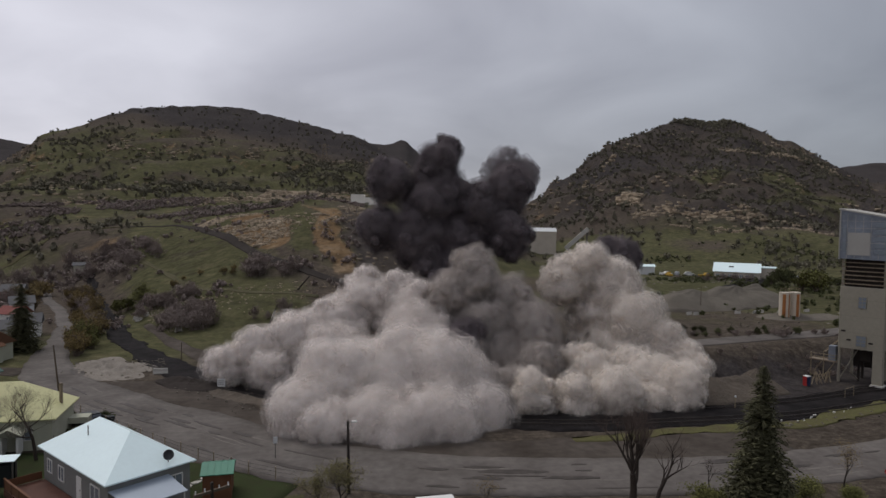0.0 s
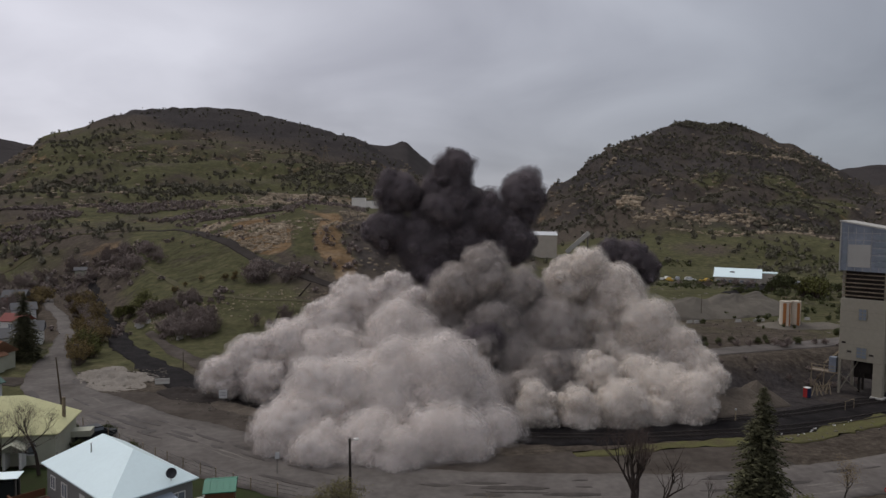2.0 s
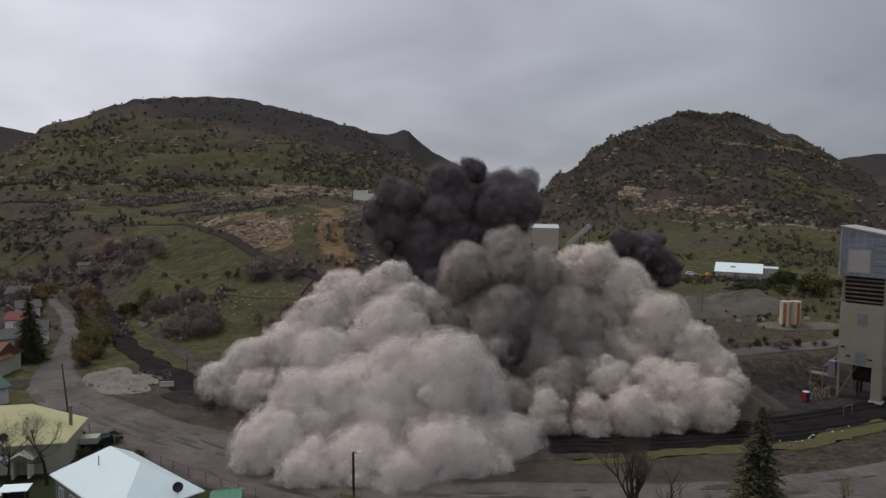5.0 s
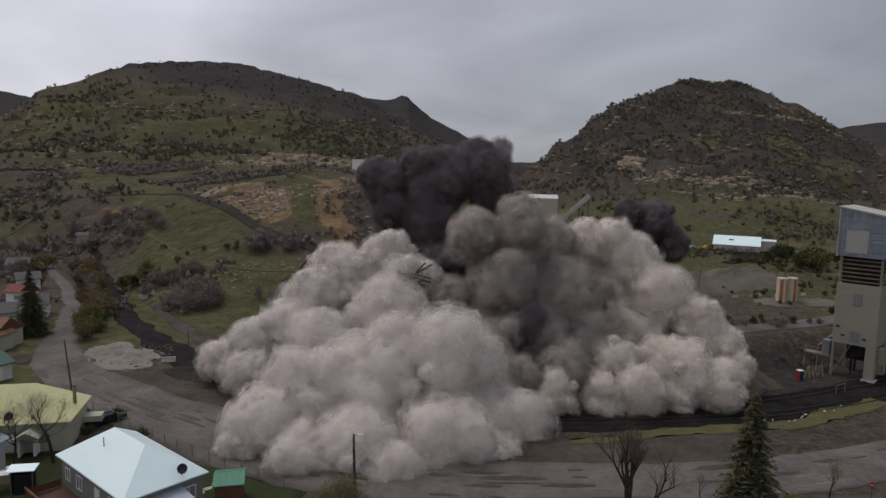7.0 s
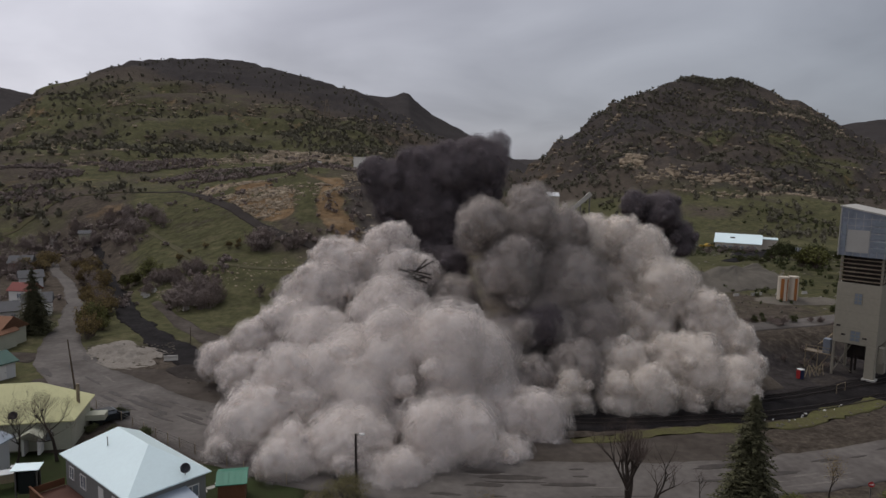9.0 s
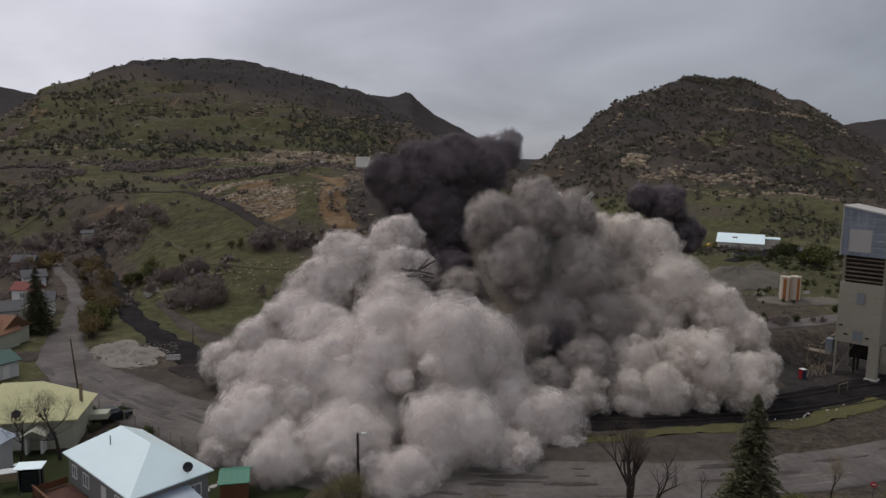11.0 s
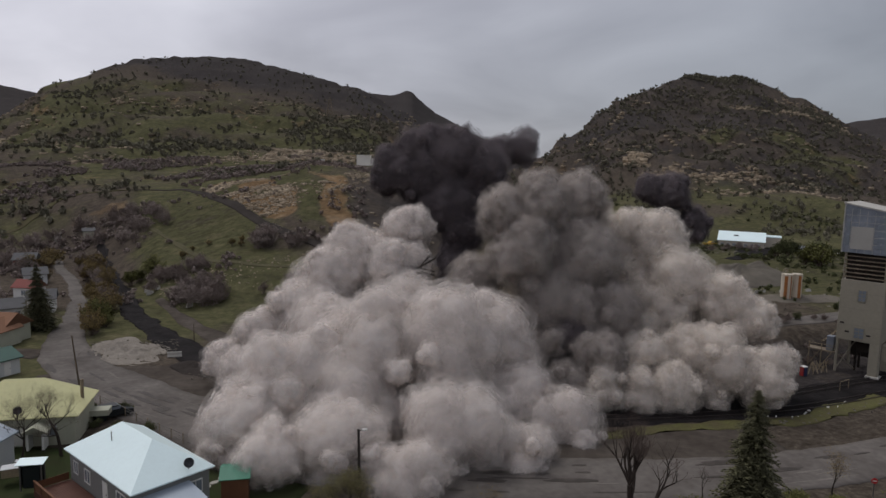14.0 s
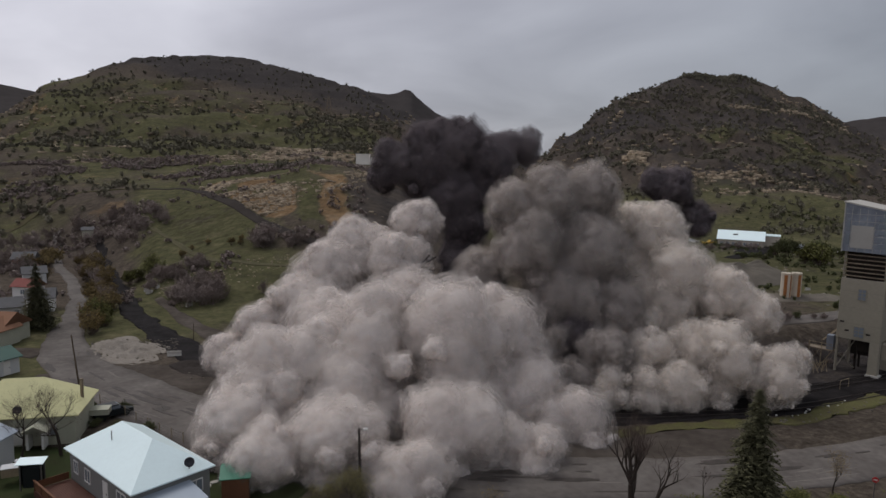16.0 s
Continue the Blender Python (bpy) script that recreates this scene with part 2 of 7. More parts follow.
M_GROUND = ground_mat()
M_ASPHALT = mat("worn_asphalt", (0.150, 0.134, 0.122), 0.85, vary=0.36, scale=0.16, fine=1.1, bump=0.3, spec=0.08, second=(0.055, 0.047, 0.042))
M_DIRT = mat("packed_dirt", (0.094, 0.080, 0.069), 0.95, vary=0.42, scale=0.2, fine=0.9, bump=0.6, spec=0.03, second=(0.035, 0.028, 0.022), relief=0.08)
M_COAL = mat("coal_fines", (0.027, 0.024, 0.024), 0.8, vary=0.5, scale=0.35, fine=1.6, bump=1.0, spec=0.03, second=(0.008, 0.007, 0.007), relief=0.08)
M_GRAVEL = mat("grey_gravel", (0.155, 0.138, 0.115), 0.95, spec=0.03, vary=0.3, scale=0.25, fine=4, bump=0.9, relief=0.1)
def dust_pair(name, light, dark):
    return [dust_mat(name, light, dark)] + [dust_mat("thin_" + name, light, dark, thin) for thin in ((0.18, 0.60), (0.06, 0.46), (0.0, 0.34), (0.0, 0.20))]


DUST = dust_pair("grey_dust", (0.84, 0.785, 0.745), (0.77, 0.715, 0.675))
DUST_WARM = dust_pair("warm_grey_dust", (0.87, 0.812, 0.75), (0.78, 0.722, 0.66))
SMOKE = dust_pair("black_coal_smoke", (0.25, 0.216, 0.225), (0.165, 0.141, 0.148))
HAZE = dust_pair("brown_grey_dust", (0.58, 0.525, 0.485), (0.43, 0.388, 0.358))
M_TOWER = mat("tan_sheet_metal", (0.30, 0.275, 0.215), 0.6, vary=0.14, scale=0.25, fine=2, bump=0.05, second=(0.20, 0.18, 0.14))
M_WHITE_ROOF = mat("pale_metal_roofing", (0.76, 0.90, 0.905), 0.35, vary=0.05, scale=0.4, fine=3, bump=0.02, spec=0.5)
M_SIDING = mat("grey_siding", (0.22, 0.22, 0.21), 0.8, vary=0.12)
M_STEEL = mat("dull_steel", (0.16, 0.15, 0.14), 0.6, 0.4, vary=0.25)


# ---- building blocks ----
def link_mesh(name, bm, material, parent=None, label="", smooth=False):
    me = bpy.data.meshes.new(name)
    bm.to_mesh(me)
    bm.free()
    me.materials.append(material)
    if smooth:
        me.shade_smooth()
    ob = new(name, me)
    if parent:
        ob.parent = parent
    if label:
        ob["label"] = label
    return ob


def part(name, bm, material, parent, label="", smooth=False):
    return link_mesh(name, bm, material, parent, label, smooth)


def thing(name, m, label, category, group="", kind=""):
    e = new(name)
    e.empty_display_size = 0.3
    e.matrix_basis = m
    return tagged(e, label, category, group, kind)


def box(bm, x0, y0, z0, x1, y1, z1, bevel=0.0, m=None):
    vs = []
    for z in (min(z0, z1), max(z0, z1)):
        for x, y in ((min(x0, x1), min(y0, y1)), (max(x0, x1), min(y0, y1)), (max(x0, x1), max(y0, y1)), (min(x0, x1), max(y0, y1))):
            c = Vector((x, y, z))
            vs.append(bm.verts.new(m @ c if m else c))
    for f in ((3, 2, 1, 0), (4, 5, 6, 7), (0, 1, 5, 4), (1, 2, 6, 5), (2, 3, 7, 6), (3, 0, 4, 7)):
        bm.faces.new([vs[i] for i in f])
    if bevel:
        es = list({e for v in vs for e in v.link_edges})
        bmesh.ops.bevel(bm, geom=es, offset=bevel, segments=1, affect="EDGES")
    return bm


def bx(*a, **k):
    return box(bmesh.new(), *a, **k)


def rod(bm, a, b, r0, r1=None, n=8):
    """A tapered round bar from a to b."""
    a, b = Vector(a), Vector(b)
    d = (b - a).normalized()
    s = d.orthogonal().normalized()
    t = d.cross(s)
    r1 = r0 if r1 is None else r1
    ring = [s * math.cos(k * 6.28319 / n) + t * math.sin(k * 6.28319 / n) for k in range(n)]
    lo, hi = [bm.verts.new(a + q * r0) for q in ring], [bm.verts.new(b + q * r1) for q in ring]
    bm.faces.new(lo[::-1])
    bm.faces.new(hi)
    for k in range(n):
        bm.faces.new((lo[k], lo[(k + 1) % n], hi[(k + 1) % n], hi[k]))
    return bm


def prism(bm, pts, z0, z1):
    """Upright prism over a ring of (x, y)."""
    lo = [bm.verts.new((x, y, z0)) for x, y in pts]
    hi = [bm.verts.new((x, y, z1)) for x, y in pts]
    n = len(pts)
    bm.faces.new(lo[::-1]); bm.faces.new(hi)
    for i in range(n):
        bm.faces.new((lo[i], lo[(i + 1) % n], hi[(i + 1) % n], hi[i]))
    bmesh.ops.recalc_face_normals(bm, faces=bm.faces)
    return bm


# ---- the lie of the land ----
def sstep(v, a, b):
    u = np.clip((v - a) / (b - a), 0, 1)
    return u * u * (3 - 2 * u)


RNG = np.random.RandomState(5)
_perm = RNG.rand(256, 256)


def vnoise(x, y):
    """Smooth value noise, 0 to 1, one cell a unit."""
    xi, yi = np.floor(x).astype(int), np.floor(y).astype(int)
    fx, fy = x - xi, y - yi
    fx, fy = fx * fx * (3 - 2 * fx), fy * fy * (3 - 2 * fy)
    p = lambda i, j: _perm[i & 255, j & 255]
    return (p(xi, yi) * (1 - fx) + p(xi + 1, yi) * fx) * (1 - fy) + (p(xi, yi + 1) * (1 - fx) + p(xi + 1, yi + 1) * fx) * fy


def fbm(x, y, octaves=5, gain=0.5):
    s, a, tot = 0.0, 1.0, 0.0
    for k in range(octaves):
        s = s + a * vnoise(x * 2 ** k + 17.3 * k, y * 2 ** k + 5.1 * k)
        tot += a
        a *= gain
    return s / tot


EYE = 32.9
# crest of the left mountain: bearing (degrees from +y), rise over run from the eye
LEFT_AZ = [-60, -45, -34, -28.1, -26.6, -25.4, -22.6, -20.7, -19.1, -14.2, -11.3, -9.1, -5.5, -2.0, -0.8, 1.1, 4.0, 7, 10, 14]
LEFT_T = [0.02, 0.02, 0.03, 0.046, 0.066, 0.086, 0.105, 0.120, 0.132, 0.143, 0.142, 0.136, 0.124, 0.108, 0.098, 0.081, 0.054, 0.028, 0.005, -0.02]
RIGHT_AZ = [9, 12.2, 13.6, 14.7, 16.3, 18.1, 19.4, 20.7, 22.4, 24.1, 25.5, 26.8, 28.2, 29.8, 31.4, 33.0, 34.5, 36.0, 38.5, 45, 60]
RIGHT_T = [-0.04, -0.004, 0.014, 0.031, 0.053, 0.077, 0.096, 0.106, 0.116, 0.127, 0.129, 0.124, 0.126, 0.118, 0.107, 0.095, 0.078, 0.062, 0.042, 0.03, 0.02]
KNOB_AZ = [-12, -3.6, -1.3, 0.6, 1.5, 2.0, 2.5, 3.0, 4.4, 7.3, 9.8, 11.2, 12.7, 16]
KNOB_T = [0.07, 0.097, 0.102, 0.100, 0.103, 0.106, 0.105, 0.096, 0.076, 0.051, 0.029, 0.015, 0.004, 0.0]
FAR_AZ = [-60, -40, -28.6, -26, -20, 10, 13, 20, 30, 36, 38, 60]
FAR_T = [0.07, 0.08, 0.088, 0.08, 0.06, 0.014, 0.014, 0.014, 0.05, 0.065, 0.071, 0.07]


def strata(z, period, amount, phase):
    return z + amount * period / 6.283 * np.sin(6.283 * (z + phase) / period)


def height(x, y, rough=True):
    x, y = np.asarray(x, float), np.asarray(y, float)
    az, r = np.degrees(np.arctan2(x, y)), np.hypot(x, y) + 1e-6
    az = np.clip(az, -60, 60)
    az_n = az + (fbm(x / 60, y / 60, 3) - 0.5) * 0.7 * (rough * sstep(r, 300, 500))
    # valley floor: yards in the foreground, terrace behind the railway on the east side
    z = 0.9 * sstep(y, 62, 52) * sstep(x, 5, -10) + 0 * x
    z = z + 4.3 * sstep(y - 0.28 * (x - 60), 100, 109) * sstep(x, 14, 34) * (1 - 0.5 * sstep(r, 220, 300))
    floor = z
    # lower bench and the dump slope on the west side
    foot = np.interp(az, [-60, -28, -22, -18, -12, 0, 6, 12, 20], [320, 285, 235, 158, 142, 150, 175, 220, 300])
    cr = np.interp(az, [-60, -28, -23, -17, -12, -8, -6, -3, 0, 3, 6, 12, 20], [400, 330, 322, 312, 275, 262, 268, 264, 256, 252, 256, 280, 330])
    cz = np.interp(az, [-60, -34, -28, -23, -17, -12, -8, -6, -3, 0, 3, 6, 10, 14], [4, 7, 9, 18, 21, 24, 27, 32, 31, 27, 22, 16, 8, 3])
    u = np.clip((r - foot) / (cr - foot), 0, 1.0)
    bench = cz * (0.45 * u + 0.55 * u * u * (3 - 2 * u))
    m0 = np.interp(az, [-60, -34, -28, -17, -8, -3, 2, 6, 10, 14], [18, 20, 26, 27, 31, 31.5, 31, 22, 12, 4])
    bench = bench + (m0 - cz) * np.clip((r - cr) / (392 - cr + 1), 0, 1)
    # main west mountain
    rc = np.interp(az, [-60, -28, -11, 0, 5, 14], [800, 860, 1000, 880, 720, 600])
    zc = EYE + np.interp(az_n, LEFT_AZ, LEFT_T) * rc
    v = np.clip((r - 392) / (rc - 392), 0, 1)
    left = bench + (zc - m0) * (0.72 * v + 0.28 * v * v) - 0.25 * np.maximum(r - rc, 0)
    # east mountain
    f2 = np.interp(az, [9, 14, 20, 60], [430, 390, 345, 330])
    rc2 = np.interp(az, [9, 14, 19, 26, 34, 60], [560, 640, 760, 900, 900, 900])
    zc2 = EYE + np.interp(az_n, RIGHT_AZ, RIGHT_T) * rc2
    v2 = np.clip((r - f2) / (rc2 - f2), 0, 1)
    right = -0.5 + np.maximum(zc2 + 0.5, 0) * (0.6 * v2 + 0.4 * v2 * v2) - 0.25 * np.maximum(r - rc2, 0)
    right = np.where(az > 8.5, right, -100)
    # ridges far behind
    v3 = np.clip((r - 1050) / 950, 0, 1)
    knob = np.where(az < 16, (EYE + np.interp(az, KNOB_AZ, KNOB_T) * 2000) * v3 - 0.2 * np.maximum(r - 2000, 0), -100)
    v4 = np.clip((r - 1900) / 1300, 0, 1)
    far = (EYE + np.interp(az, FAR_AZ, FAR_T) * 3200) * v4
    hills = np.maximum(np.maximum(left, right), np.maximum(knob, far))
    on = sstep(hills, 1.0, 6.0)
    if rough:
        ph = (fbm(x / 90, y / 90, 3) - 0.5) * 40
        hi = sstep(r, 380, 470)
        hills = hills + hi * (1 - 0.7 * sstep(r, 720, 880)) * (strata(hills, 26, 0.75, ph * 0.5 - 4) - hills) * (0.35 + 0.9 * fbm(x / 120 + 9, y / 120, 2))
        hills = hills + on * (fbm(x / 34, y / 34, 5, 0.55) - 0.5) * (2.2 + 9 * sstep(r, 380, 600) * (1 - 0.7 * sstep(r, 640, 850)) + 8 * sstep(r, 1000, 1800)) * (1 - 0.6 * (r > 1500))
        gully = np.abs(fbm(x / 75 + 3, y / 75 + 8, 3) - 0.5) * 2
        hills = hills - hi * sstep(r, 390, 600) * sstep(1.0 - gully, 0.75, 1.0) * 7 * (r < 1500) * (1 - 0.6 * sstep(r, 680, 880))
    return np.maximum(floor, hills)


def h1(x, y):
    return float(height(np.array([x]), np.array([y]))[0])


def cover(x, y, z):
    """Shares of grass, bare rock and dirt on the ground."""
    az, r = np.degrees(np.arctan2(x, y)), np.hypot(x, y)
    a = fbm(x / 45 + 40, y / 45, 4)
    b = fbm(x / 14 + 11, y / 14 + 30, 4)
    band = lambda v, lo, hi, w: sstep(v, lo - w, lo + w) * sstep(v, hi + w, hi - w)
    grass = 0.57 + 1.5 * (a - 0.5) + 0.08 * sstep(r, 900, 380)
    grass = grass + 0.45 * band(az, -19, -9, 2) * band(r, 180, 300, 20)
    grass = grass + 0.5 * band(r, 135, 190, 12) * band(az, -20, -6, 2) + 0.15 * sstep(az, 16, 24) * band(r, 190, 400, 25)
    grass = grass - 0.45 * sstep(az, 9, 14) * sstep(r, 440, 540) - 0.1 * sstep(r, 700, 900)
    east_green = np.maximum(band(az, 25.4, 29, 0.8) * band(r, 590, 650, 12), band(az, 31, 37, 1) * band(r, 590, 700, 18)) * sstep(a + 0.4 * b, 0.52, 0.72)
    grass = grass + 0.8 * east_green
    top = np.interp(az, [-30, -23, -15, -8, 0, 9], [1100, 930, 790, 730, 690, 640])
    grass = grass - 0.9 * sstep(r, top - 70, top + 60) * (az < 9) + 0.16 * band(az, 14, 40, 2) * band(r, 195, 400, 20)
    grass = grass - 0.38 * band(az, -34, -20, 2) * band(r, 170, 330, 20)
    gz = height(x + 1.5, y) - height(x - 1.5, y), height(x, y + 1.5) - height(x, y - 1.5)
    slope = np.hypot(*gz) / 3
    rock = sstep(slope, 0.5, 1.0) * 0.42 + 0.4 * (b - 0.5) * (r > 300)
    wa, wr = az + 3.2 * (fbm(x / 16 + 90, y / 16, 3) - 0.5) + 0.035 * (r - 240), r + 34 * (fbm(x / 18, y / 18 + 50, 3) - 0.5)
    haul = sstep(r - np.interp(az, [-16, -14.5, -13.5, -11.3, -9.6, -7.3, -4.9], [300, 271, 253, 226, 209, 196, 187]), 3, 8)
    cut = haul * band(wa, -13.4, -8, 0.6) * band(wr, 214, 280, 8) * sstep(b, 0.28, 0.5)
    ochre = band(wa, -6.0, -3.4, 0.5) * band(wr, 188, 256, 10)
    patch = band(wa, -8.0, -6.0, 0.5) * band(wr, 196, 252, 8)
    crag = band(wa, -3.4, 5, 0.6) * band(wr, 175, 262, 10)
    strip_ = band(wa, -25, -10, 1.5) * band(wr, 332, 372, 10) + band(az, -24.5, -19.5, 1) * band(wr, 262, 292, 8)
    rock = np.maximum(rock, np.maximum(0.86 * cut, 0.66 * ochre)) * (1 - 0.8 * patch)
    rock = np.maximum(rock, 0.50 * strip_ * sstep(b, 0.3, 0.55))
    grass = grass + 0.35 * patch - 0.3 * crag
    rock = np.maximum(rock, 0.62 * band(az, -9, 2, 1.5) * band(r, 396, 432, 8) * sstep(b, 0.3, 0.5))
    dirt = 0.12 + 0.63 * np.maximum(sstep(r, 140, 112), sstep(r, 165, 145) * sstep(az, -8, -2)) + 0.5 * (b - 0.5)
    village = band(az, -40, -24, 1.5) * band(r, 100, 260, 14)
    dirt = dirt * (1 - 0.8 * village)
    lawn = (y < 62) & (x < -6) & (x > -60)
    grass = np.where(lawn, 0.95, grass)
    dirt = np.where(lawn, 0.1 + 0.5 * (b - 0.5), dirt)
    rock = np.where(r < 125, 0.1, rock)
    yard = sstep(x, 20, 36) * band(y - 0.28 * (x - 60), 88, 106, 4) + 0.7 * band(az, 18, 30, 2) * band(r, 168, 205, 8)
    yard = yard + 0.8 * band(az, 24, 33, 1.5) * band(r, 262, 290, 6)
    dark = 0.12 + 0.50 * np.minimum(yard, 1) + 0.22 * sstep(r, 980, 1120) + 0.62 * sstep(r, top - 60, top + 70) * (az < 9) + 0.42 * sstep(r, 450, 540) * (az > 9) * (1 - east_green) + 0.42 * crag + 0.5 * (a - 0.5)
    dark = np.where((r < 125) & (x < 20), 0.0, dark)
    return np.clip(grass, 0, 1), np.clip(rock, 0, 1), np.clip(dirt, 0, 1), np.clip(dark, 0, 1)


def build_ground():
    az = np.radians(np.concatenate([np.arange(-180, -48, 4.0), np.arange(-48, 52, 0.2), np.arange(52, 180, 4.0)]))
    rad = np.concatenate([[0.05, 4.0, 14.0, 22.0], 30 * 1.0118 ** np.arange(0, 428)])
    A, R = np.meshgrid(az, rad)
    X, Y = R * np.sin(A), R * np.cos(A)
    # behind and beside the camera the valley side goes on evenly
    Z = height(X, Y)
    nr, na = A.shape
    verts = np.stack([X.ravel(), Y.ravel(), Z.ravel()], 1)
    i = np.arange(nr - 1)[:, None] * na + np.arange(na)[None, :]
    j = np.arange(nr - 1)[:, None] * na + (np.arange(na)[None, :] + 1) % na
    f = np.stack([i, i + na, j + na, j], -1).reshape(-1, 4)
    me = bpy.data.meshes.new("ground")
    me.from_pydata(verts.tolist(), [], [])
    me.vertices.foreach_set("co", verts.ravel().astype(np.float32))
    me.loops.add(f.size)
    me.polygons.add(len(f))
    me.polygons.foreach_set("loop_start", np.arange(0, f.size, 4))
    me.loops.foreach_set("vertex_index", f.ravel().astype(np.int32))
    me.update(calc_edges=True)
    g, k, d, w = cover(X.ravel(), Y.ravel(), Z.ravel())
    col = me.attributes.new("cover", "FLOAT_COLOR", "POINT")
    col.data.foreach_set("color", np.stack([g, k, d, w], 1).ravel().astype(np.float32))
    me.materials.append(M_GROUND)
    me.shade_smooth()
    ob = new("ground", me)
    return tagged(ob, "brushy valley floor and rocky green mountain slopes", "terrain", kind="structure")


build_ground()


def smooth_line(pts, step=2.0):
    """A rounded line through (x, y) points."""
    p = [Vector((*q, 0)) for q in pts]
    out = []
    for i in range(len(p) - 1):
        a, b, c, d = p[max(i - 1, 0)], p[i], p[i + 1], p[min(i + 2, len(p) - 1)]
        n = max(2, int((c - b).length / step))
        for k in range(n):
            t = k / n
            out.append(0.5 * ((2 * b) + (c - a) * t + (2 * a - 5 * b + 4 * c - d) * t * t + (3 * b - a - 3 * c + d) * t ** 3))
    out.append(p[-1])
    return out


def strip(name, pts, width, lift, material, label, category, cross=9, widths=None, ragged=0.0, depth=0.25, kind="structure", step=2.0):
    """A band of ground laid along a line, with a thickness and uneven edges."""
    line = smooth_line(pts, step)
    bm = bmesh.new()
    rows = []
    n = len(line)
    for i, p in enumerate(line):
        d = (line[min(i + 1, n - 1)] - line[max(i - 1, 0)]).normalized()
        s = Vector((d.y, -d.x, 0))
        w = (np.interp(i / (n - 1), np.linspace(0, 1, len(widths)), widths) if widths else width) / 2
        row = []
        for k in range(cross):
            u = k / (cross - 1) * 2 - 1
            e = w
            if ragged and abs(u) == 1:
                e = w + ragged * (noise.noise((p.x * 0.15, p.y * 0.15, 3 * u)) + 0.6 * noise.noise((p.x * 0.6, p.y * 0.6, 5 * u)) + 0.4 * noise.noise((p.x * 1.7, p.y * 1.7, 7 * u)))
            q = p + s * u * e
            row.append((q.x, q.y))
        rows.append(row)
    flat = np.array(rows).reshape(-1, 2)
    z = height(flat[:, 0], flat[:, 1]) + lift
    vs = [bm.verts.new((a, b, c)) for (a, b), c in zip(flat, z)]
    for i in range(n - 1):
        for k in range(cross - 1):
            bm.faces.new((vs[i * cross + k], vs[i * cross + k + 1], vs[(i + 1) * cross + k + 1], vs[(i + 1) * cross + k]))
    bmesh.ops.recalc_face_normals(bm, faces=bm.faces)
    edge = [e for e in bm.edges if e.is_boundary]
    ext = bmesh.ops.extrude_edge_only(bm, edges=edge)
    for v in ext["geom"]:
        if isinstance(v, bmesh.types.BMVert):
            v.co.z -= depth
    ob = link_mesh(name, bm, material, smooth=True)
    if ob.data.polygons[0].normal.z < 0:
        ob.data.flip_normals()
    return tagged(ob, label, category, kind=kind)


strip("road", [(150, 78), (100, 77), (80, 74), (58, 68.5), (40, 65), (20, 65), (2, 67.5), (-10, 73), (-22, 82.5), (-35, 93), (-46.5, 105), (-55, 119), (-61.5, 138), (-69.5, 158), (-82, 183.5), (-96, 207), (-118, 255)],
      13, 0.10, M_ASPHALT, "worn patched asphalt highway curving along the valley", "road", widths=[8.5, 8.5, 8.5, 8.5, 10, 12.5, 10, 5.0, 3.4, 2.8, 2.6, 2.6], ragged=0.6, step=1.0)
strip("coal_yard", [(150, 104), (100, 98), (79, 93), (60, 87), (45, 84.5), (25, 84), (6, 88), (-10, 95), (-20, 101), (-28, 109), (-36, 119), (-45.3, 132.5), (-55.1, 150), (-68, 176.6), (-87.5, 218), (-97, 240)],
      12, 0.07, M_COAL, "black coal fines spread over the rail yard", "coal yard", widths=[18, 18, 13, 9.5, 8.6, 9.4, 10, 8, 5, 4.6, 4.2, 3.6, 3, 2.4], ragged=1.1, step=1.0)


# ---- further bands of ground ----
M_GRASS = mat("spring_grass", (0.080, 0.078, 0.036), 0.95, spec=0.03, vary=0.5, scale=0.35, fine=3, bump=0.9, second=(0.07, 0.055, 0.04), relief=0.1)
M_VERGE = mat("olive_verge_grass", (0.105, 0.105, 0.042), 0.95, spec=0.03, vary=0.4, scale=0.5, fine=4, bump=0.9, second=(0.085, 0.068, 0.045), relief=0.08)
M_LAWN = mat("lawn", (0.040, 0.056, 0.022), 0.95, spec=0.03, vary=0.35, scale=0.4, fine=8, bump=0.8, second=(0.040, 0.032, 0.022), relief=0.06)
M_PALE_GRAVEL = mat("crushed_concrete", (0.25, 0.225, 0.195), 0.95, spec=0.03, vary=0.35, scale=0.35, fine=3.5, bump=1.0, second=(0.15, 0.13, 0.11), relief=0.12)
M_HAUL = mat("dark_haul_road", (0.048, 0.041, 0.037), 0.95, spec=0.03, vary=0.3, scale=0.2, fine=2, bump=0.6, relief=0.06)
M_TRAIL = mat("pale_trail", (0.10, 0.092, 0.055), 0.95, spec=0.03, vary=0.35, scale=0.2, fine=1.5, bump=0.6, relief=0.06)

strip("lot", [(-50, 98), (-42, 100), (-34, 99), (-26, 94), (-18, 85), (-6, 77), (10, 72.5), (28, 72), (48, 74)], 8, 0.06, M_DIRT,
      "muddy gravel shoulder between highway and railway", "shoulder", widths=[6, 13, 14, 11, 8, 7, 9, 10, 8], ragged=0.8)
strip("verge", [(23.7, 75.8), (29.2, 76.3), (36.8, 77.7), (43.9, 78.5), (55.3, 79.9), (61.7, 82.4), (67.9, 85.2), (74.3, 88.2)], 3, 0.12, M_VERGE,
      "thin olive grass verge beside the railway", "verge", widths=[1.5, 2.2, 2.4, 2.4, 2.8, 3.0, 3.2], ragged=1.0, step=1.0)
